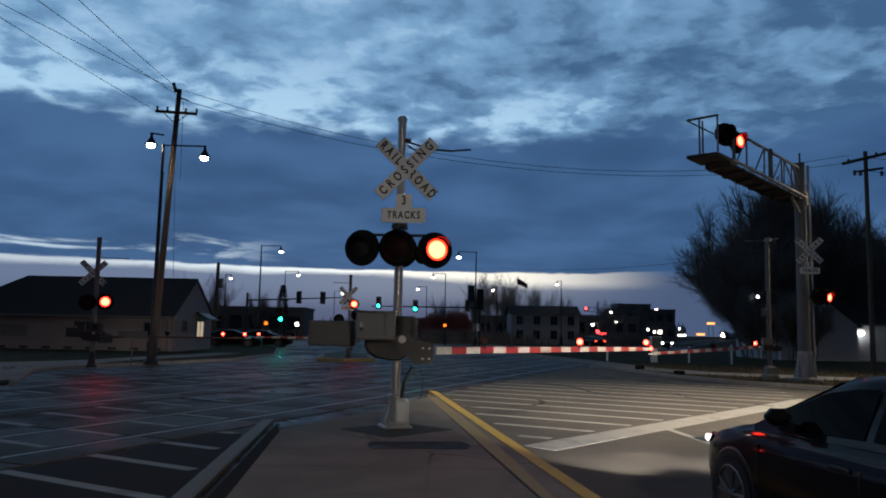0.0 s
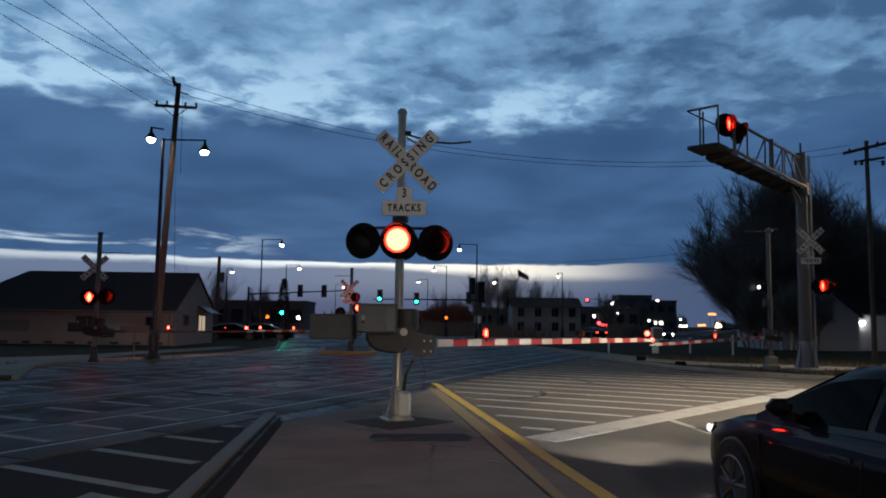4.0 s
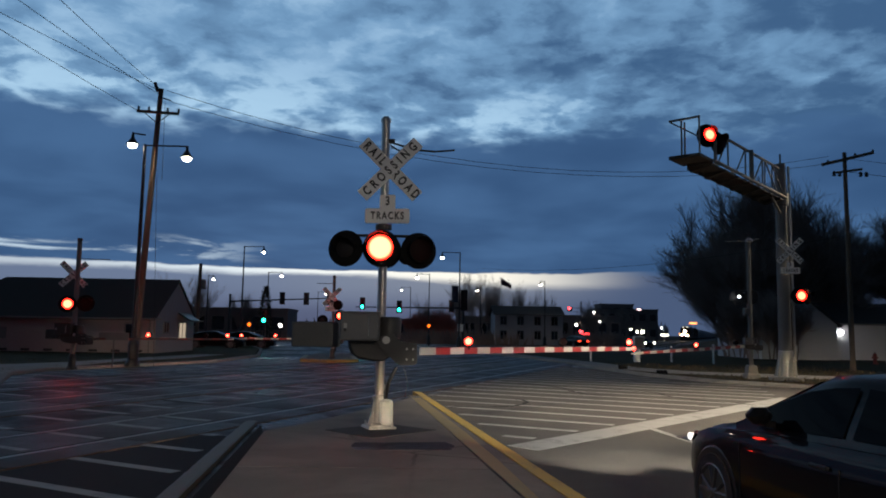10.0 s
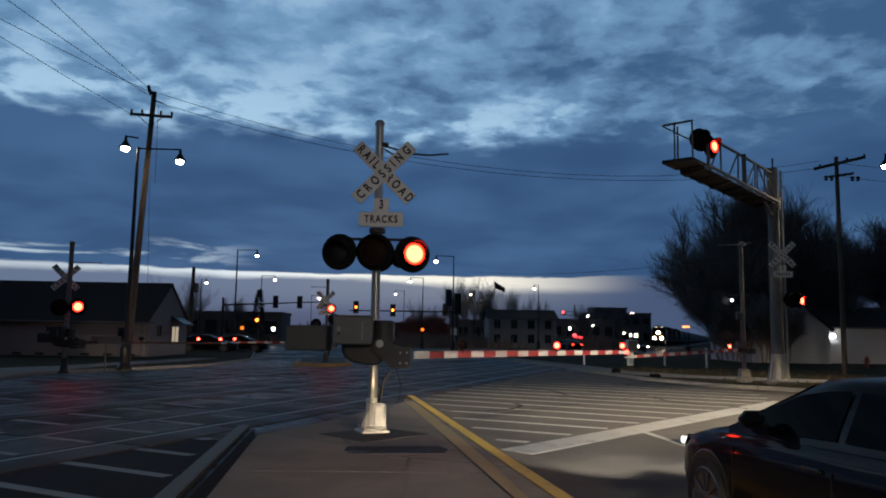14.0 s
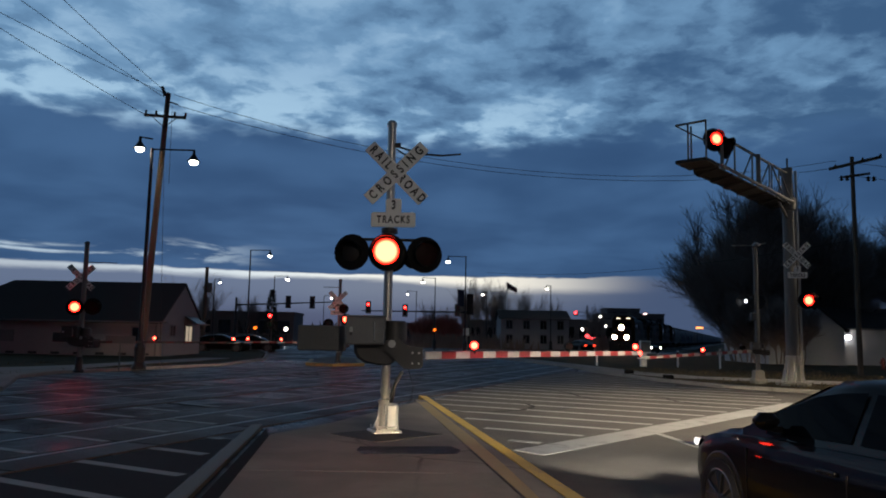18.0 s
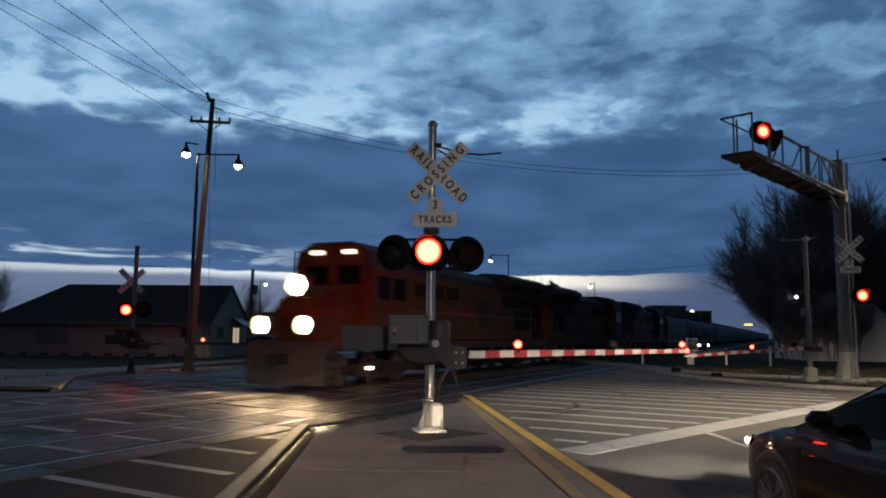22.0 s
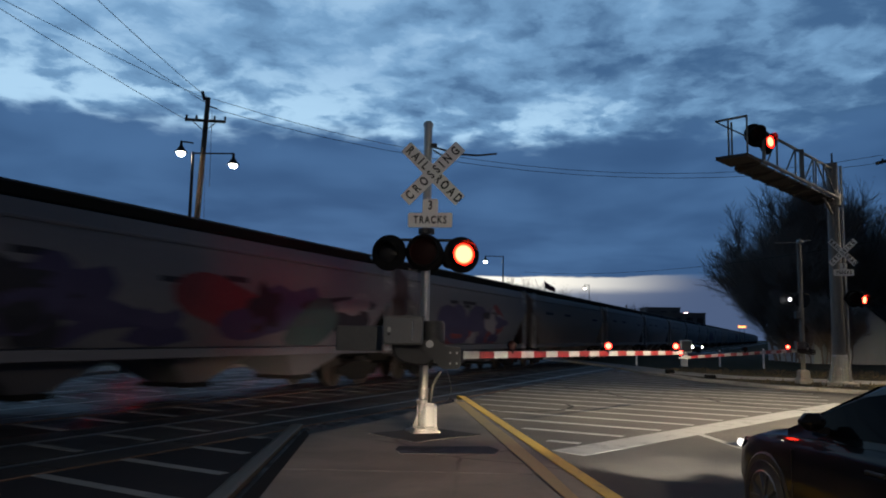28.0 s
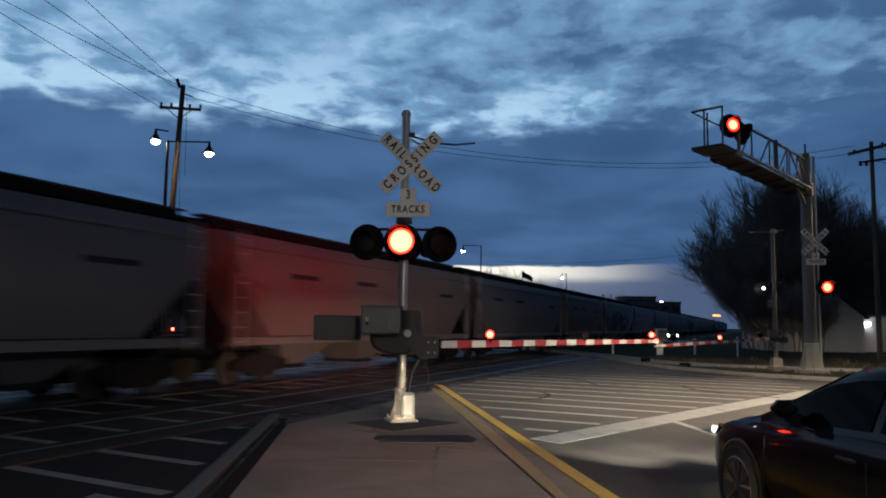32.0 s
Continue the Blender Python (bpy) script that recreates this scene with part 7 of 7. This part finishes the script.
def hopper(length, paint, label, art=0):
    """A curved-side covered hopper; origin midway on the rail top, length over couplers."""
    hp = thing("covered_hopper", pose(0, 0, 0), label, "freight car", "train")
    a = length / 2 - 0.55
    prof = [(0.0, 1.15), (1.05, 1.15), (1.35, 1.3), (1.5, 1.8), (1.54, 2.6), (1.5, 3.4), (1.46, 3.66), (1.18, 4.02), (0.0, 4.18)]
    full = [(x, z) for x, z in prof] + [(-x, z) for x, z in reversed(prof[1:-1])]

    def ring(y, lift):
        return [(x, y, max(z, lift)) for x, z in full]
    part("body", Mesh().loft([ring(-a, 3.1), ring(-a + 0.15, 2.9), ring(-a + 1.9, 1.15), ring(a - 1.9, 1.15), ring(a - 0.15, 2.9), ring(a, 3.1)]), paint, hp, "dusty curved-side body with sloped ends", True)
    for sx in (-1, 1):
        part("roof_edge", Mesh().box((sx * 1.47, 0, 3.64), (0.07, 2 * a, 0.09), bev=0.02), paint, hp)
        part("running_board", Mesh().box((sx * 0.42, 0, 4.435), (0.4, 2 * a + 0.5, 0.04)), CAST, hp, "roof running board")
        part("side_sill", Mesh().box((sx * 1.4, 0, 1.16), (0.14, 2 * a, 0.22), bev=0.02), paint, hp)
    nb = 9
    for i in range(nb):
        part("board_saddle", Mesh().box((0, -a + 2 * a * (i + 0.5) / nb, 4.29), (1.34, 0.08, 0.2)), GRIME, hp)
    for i in range(4):
        part("roof_hatch", Mesh().box((0, -a + 2 * a * (i + 0.5) / 4, 4.27), (0.4, a * 0.4, 0.14), bev=0.03), GALV, hp)
    n = 3
    for i in range(n):
        y = (i - (n - 1) / 2) * (a * 0.52)
        part("discharge_hopper", Mesh().loft([[(x, y + yy, 1.2) for x, yy in ((-1.25, -1.7), (1.25, -1.7), (1.25, 1.7), (-1.25, 1.7))], [(x, y + yy, 0.42) for x, yy in ((-0.6, -0.4), (0.6, -0.4), (0.6, 0.4), (-0.6, 0.4))]]), paint, hp)
        part("outlet_gate", Mesh().box((0, y, 0.36), (1.5, 0.9, 0.12), bev=0.02), GRIME, hp)
    for se in (-1, 1):
        part("end_platform", Mesh().box((0, se * (a - 0.55), 1.02), (2.8, 1.9, 0.16)), GRIME, hp)
        part("draft_sill", Mesh().box((0, se * (a - 0.2), 0.9), (0.5, 1.6, 0.35)), GRIME, hp)
        part("coupler", Mesh().box((0, se * (a + 0.35), 0.86), (0.26, 0.6, 0.26), bev=0.04), GRIME, hp)
        part("end_web", Mesh().box((0, se * (a - 0.95), 1.95), (0.3, 1.7, 1.75)), GRIME, hp)
        for sx in (-1, 1):
            part("corner_post", Mesh().box((sx * 1.38, se * (a - 0.1), 2.1), (0.09, 0.09, 2.1)), paint, hp)
            lad = Mesh()
            for e in (0, 0.42):
                lad.tube((sx * 1.5, se * (a - 0.15 - e), 1.0), (sx * 1.5, se * (a - 0.15 - e), 4.05), 0.02, seg=5)
            for i in range(8):
                lad.tube((sx * 1.5, se * (a - 0.15), 1.15 + i * 0.38), (sx * 1.5, se * (a - 0.57), 1.15 + i * 0.38), 0.014, seg=5)
            part("ladder", lad, GALV, hp)
    part("hatch_coaming", Mesh().box((0, 0, 4.28), (1.3, 2 * a - 0.1, 0.26), bev=0.03), GRIME, hp, "dark roof trough")
    rr = random.Random(art + 5)

    def side(z):
        for (x0, z0), (x1, z1) in zip(prof[1:], prof[2:]):
            if z <= z1:
                return x0 + (x1 - x0) * (z - z0) / (z1 - z0) + 0.012
        return prof[-2][0]

    for sx in (-1, 1):
        for i in range(16 if art else 0):
            yc, zc = rr.uniform(-a + 2.4, a - 2.4), rr.uniform(1.55, 2.5)
            w_, h_ = rr.uniform(0.5, 1.9), rr.uniform(0.25, 0.85)
            n_ = 18
            rim = []
            ph, lob = rr.uniform(0, 6.28), rr.choice((2, 3, 5))
            for j in range(n_):
                t_ = 2 * math.pi * j / n_
                q_ = 1.0 + 0.28 * math.sin(lob * t_ + ph)
                y_, z_ = yc + w_ * q_ * math.cos(t_), min(3.3, max(1.32, zc + h_ * q_ * math.sin(t_)))
                rim.append((sx * (side(z_) + 0.003 * i), y_, z_))
            pts = rim + [(sx * (side(zc) + 0.003 * i + 0.012), yc, zc)]
            part("spray_mark", Mesh().solid(pts, [(j, (j + 1) % n_, n_) if sx > 0 else ((j + 1) % n_, j, n_) for j in range(n_)]), SPRAY[rr.choice((0, 1, 1, 2, 3, 3, 3, 4))], hp)
        for i in range(3):
            y_, z_ = rr.uniform(-a + 2.6, a - 2.6), rr.uniform(2.7, 3.1)
            part("lettering_bar", Mesh().box((0, 0, 0), (0.03, rr.uniform(0.6, 1.6), 0.14), pose(sx * 1.52, y_, z_), bev=0.01), SPRAY[3], hp)
    truck(hp, a - 1.75, 2, 1.75, 0.45)
    truck(hp, -a + 1.75, 2, 1.75, 0.45)
    return hp


HEAD = -201.75   # rz of a vehicle whose +y runs with the train
ROLLING.append((locomotive(True, "leading yellow locomotive with blazing headlights"), 10.0, HEAD))
loco_b = locomotive(False, "trailing yellow locomotive running long hood first")
ROLLING.append((loco_b, 35.1, HEAD + 180))
ROLLING.append((copy_thing(loco_b, pose(0, 0, 0)), 58.0, HEAD + 180))
kinds = {}
pos = 69.1
lengths = [18.3, 18.3, 18.6, 15.2, 19.2, 18.6, 18.3, 18.6, 18.6, 15.2, 18.6, 18.6, 19.1, 18.6, 15.2, 18.6, 18.6, 18.6, 15.2, 19.1, 18.6, 18.6, 18.6, 15.2, 18.6, 18.6, 18.6, 18.6]
looks = (("g", CAR_GREY, 0, "dusty grey covered hopper car"), ("t", CAR_TAN, 0, "dusty tan covered hopper car"), ("b", CAR_DARK, 3, "blue-grey covered hopper car with spray-painted sides"), ("w", CAR_GREY, 7, "grey covered hopper car with spray-painted sides"))
order = [1, 3, 3, 2, 1, 0, 0, 1, 0, 0, 2, 0, 1, 0, 0, 3, 0, 1, 0, 0, 2, 1, 0, 0, 0, 1, 0, 0]
for ln, kd in zip(lengths, order):
    key = (ln, kd)
    if key not in kinds:
        kinds[key] = hopper(ln, looks[kd][1], looks[kd][3], looks[kd][2])
        ob = kinds[key]
    else:
        ob = copy_thing(kinds[key], pose(0, 0, 0))
    ROLLING.append((ob, pos + ln / 2, HEAD))
    pos += ln


# ---- what moves ----
SPEED, FRONT = 20.0, 460.0      # the train's headlights along the tracks at the start
BEAT, M_ON, M_OFF, R_ON = 1.08, 0.24, 0.88, 0.807


def flip_rows(at, start_on, turns, end=32.0):
    """Rows for a lens that turns its lit side to the front or away at each time in turns."""
    on = start_on
    rows = [(0.0, at @ pose(0, 0, 0, 0, 0, 0 if on else 180))]
    last = 0
    for t in turns:
        f = round(t * FPS)
        if f - 2 <= last or f + 1 >= end * FPS:
            continue
        for i, a in enumerate((180, 120, 60, 0)):
            rows.append(((f - 2 + i) / FPS, at @ pose(0, 0, 0, 0, 0, a if not on else 180 - a)))
        last = f + 1
        on = not on
    rows.append((end, rows[-1][1]))
    return rows


def motions():
    for ob, at, phase in KEYED:
        early = 0.1 if phase == "m" and ob.parent.parent is not sig else 0.0
        turns = sorted([M_ON + (BEAT + 0.0025) * k for k in range(30)] + [(M_OFF - early if phase == "m" else R_ON) + BEAT * k for k in range(30)])
        walk(ob, flip_rows(at, phase == "r", turns))
    for ob, at, colour in TRAFFIC:
        walk(ob, flip_rows(at, colour == "green", {"green": (12.4,), "amber": (12.4, 14.3), "red": (14.3,)}[colour]))
    walk(follow, [(t, pose(3.9 - 0.12 * y, y, 0, 0, 0, 7)) for t, y in ((0.0, -95), (5.0, -50), (8.0, -24), (10.5, -12), (12.5, -8.6), (14.0, -8.0), (32.0, -8.0))])
    for ob, back, rz in ROLLING:
        rows = []
        for t in (0.0, 32.0):
            p = along(FRONT - SPEED * t + back, -13.8, 0.0)
            rows.append((t, pose(p.x, p.y, p.z, 0, 0, rz)))
        walk(ob, rows)


motions()
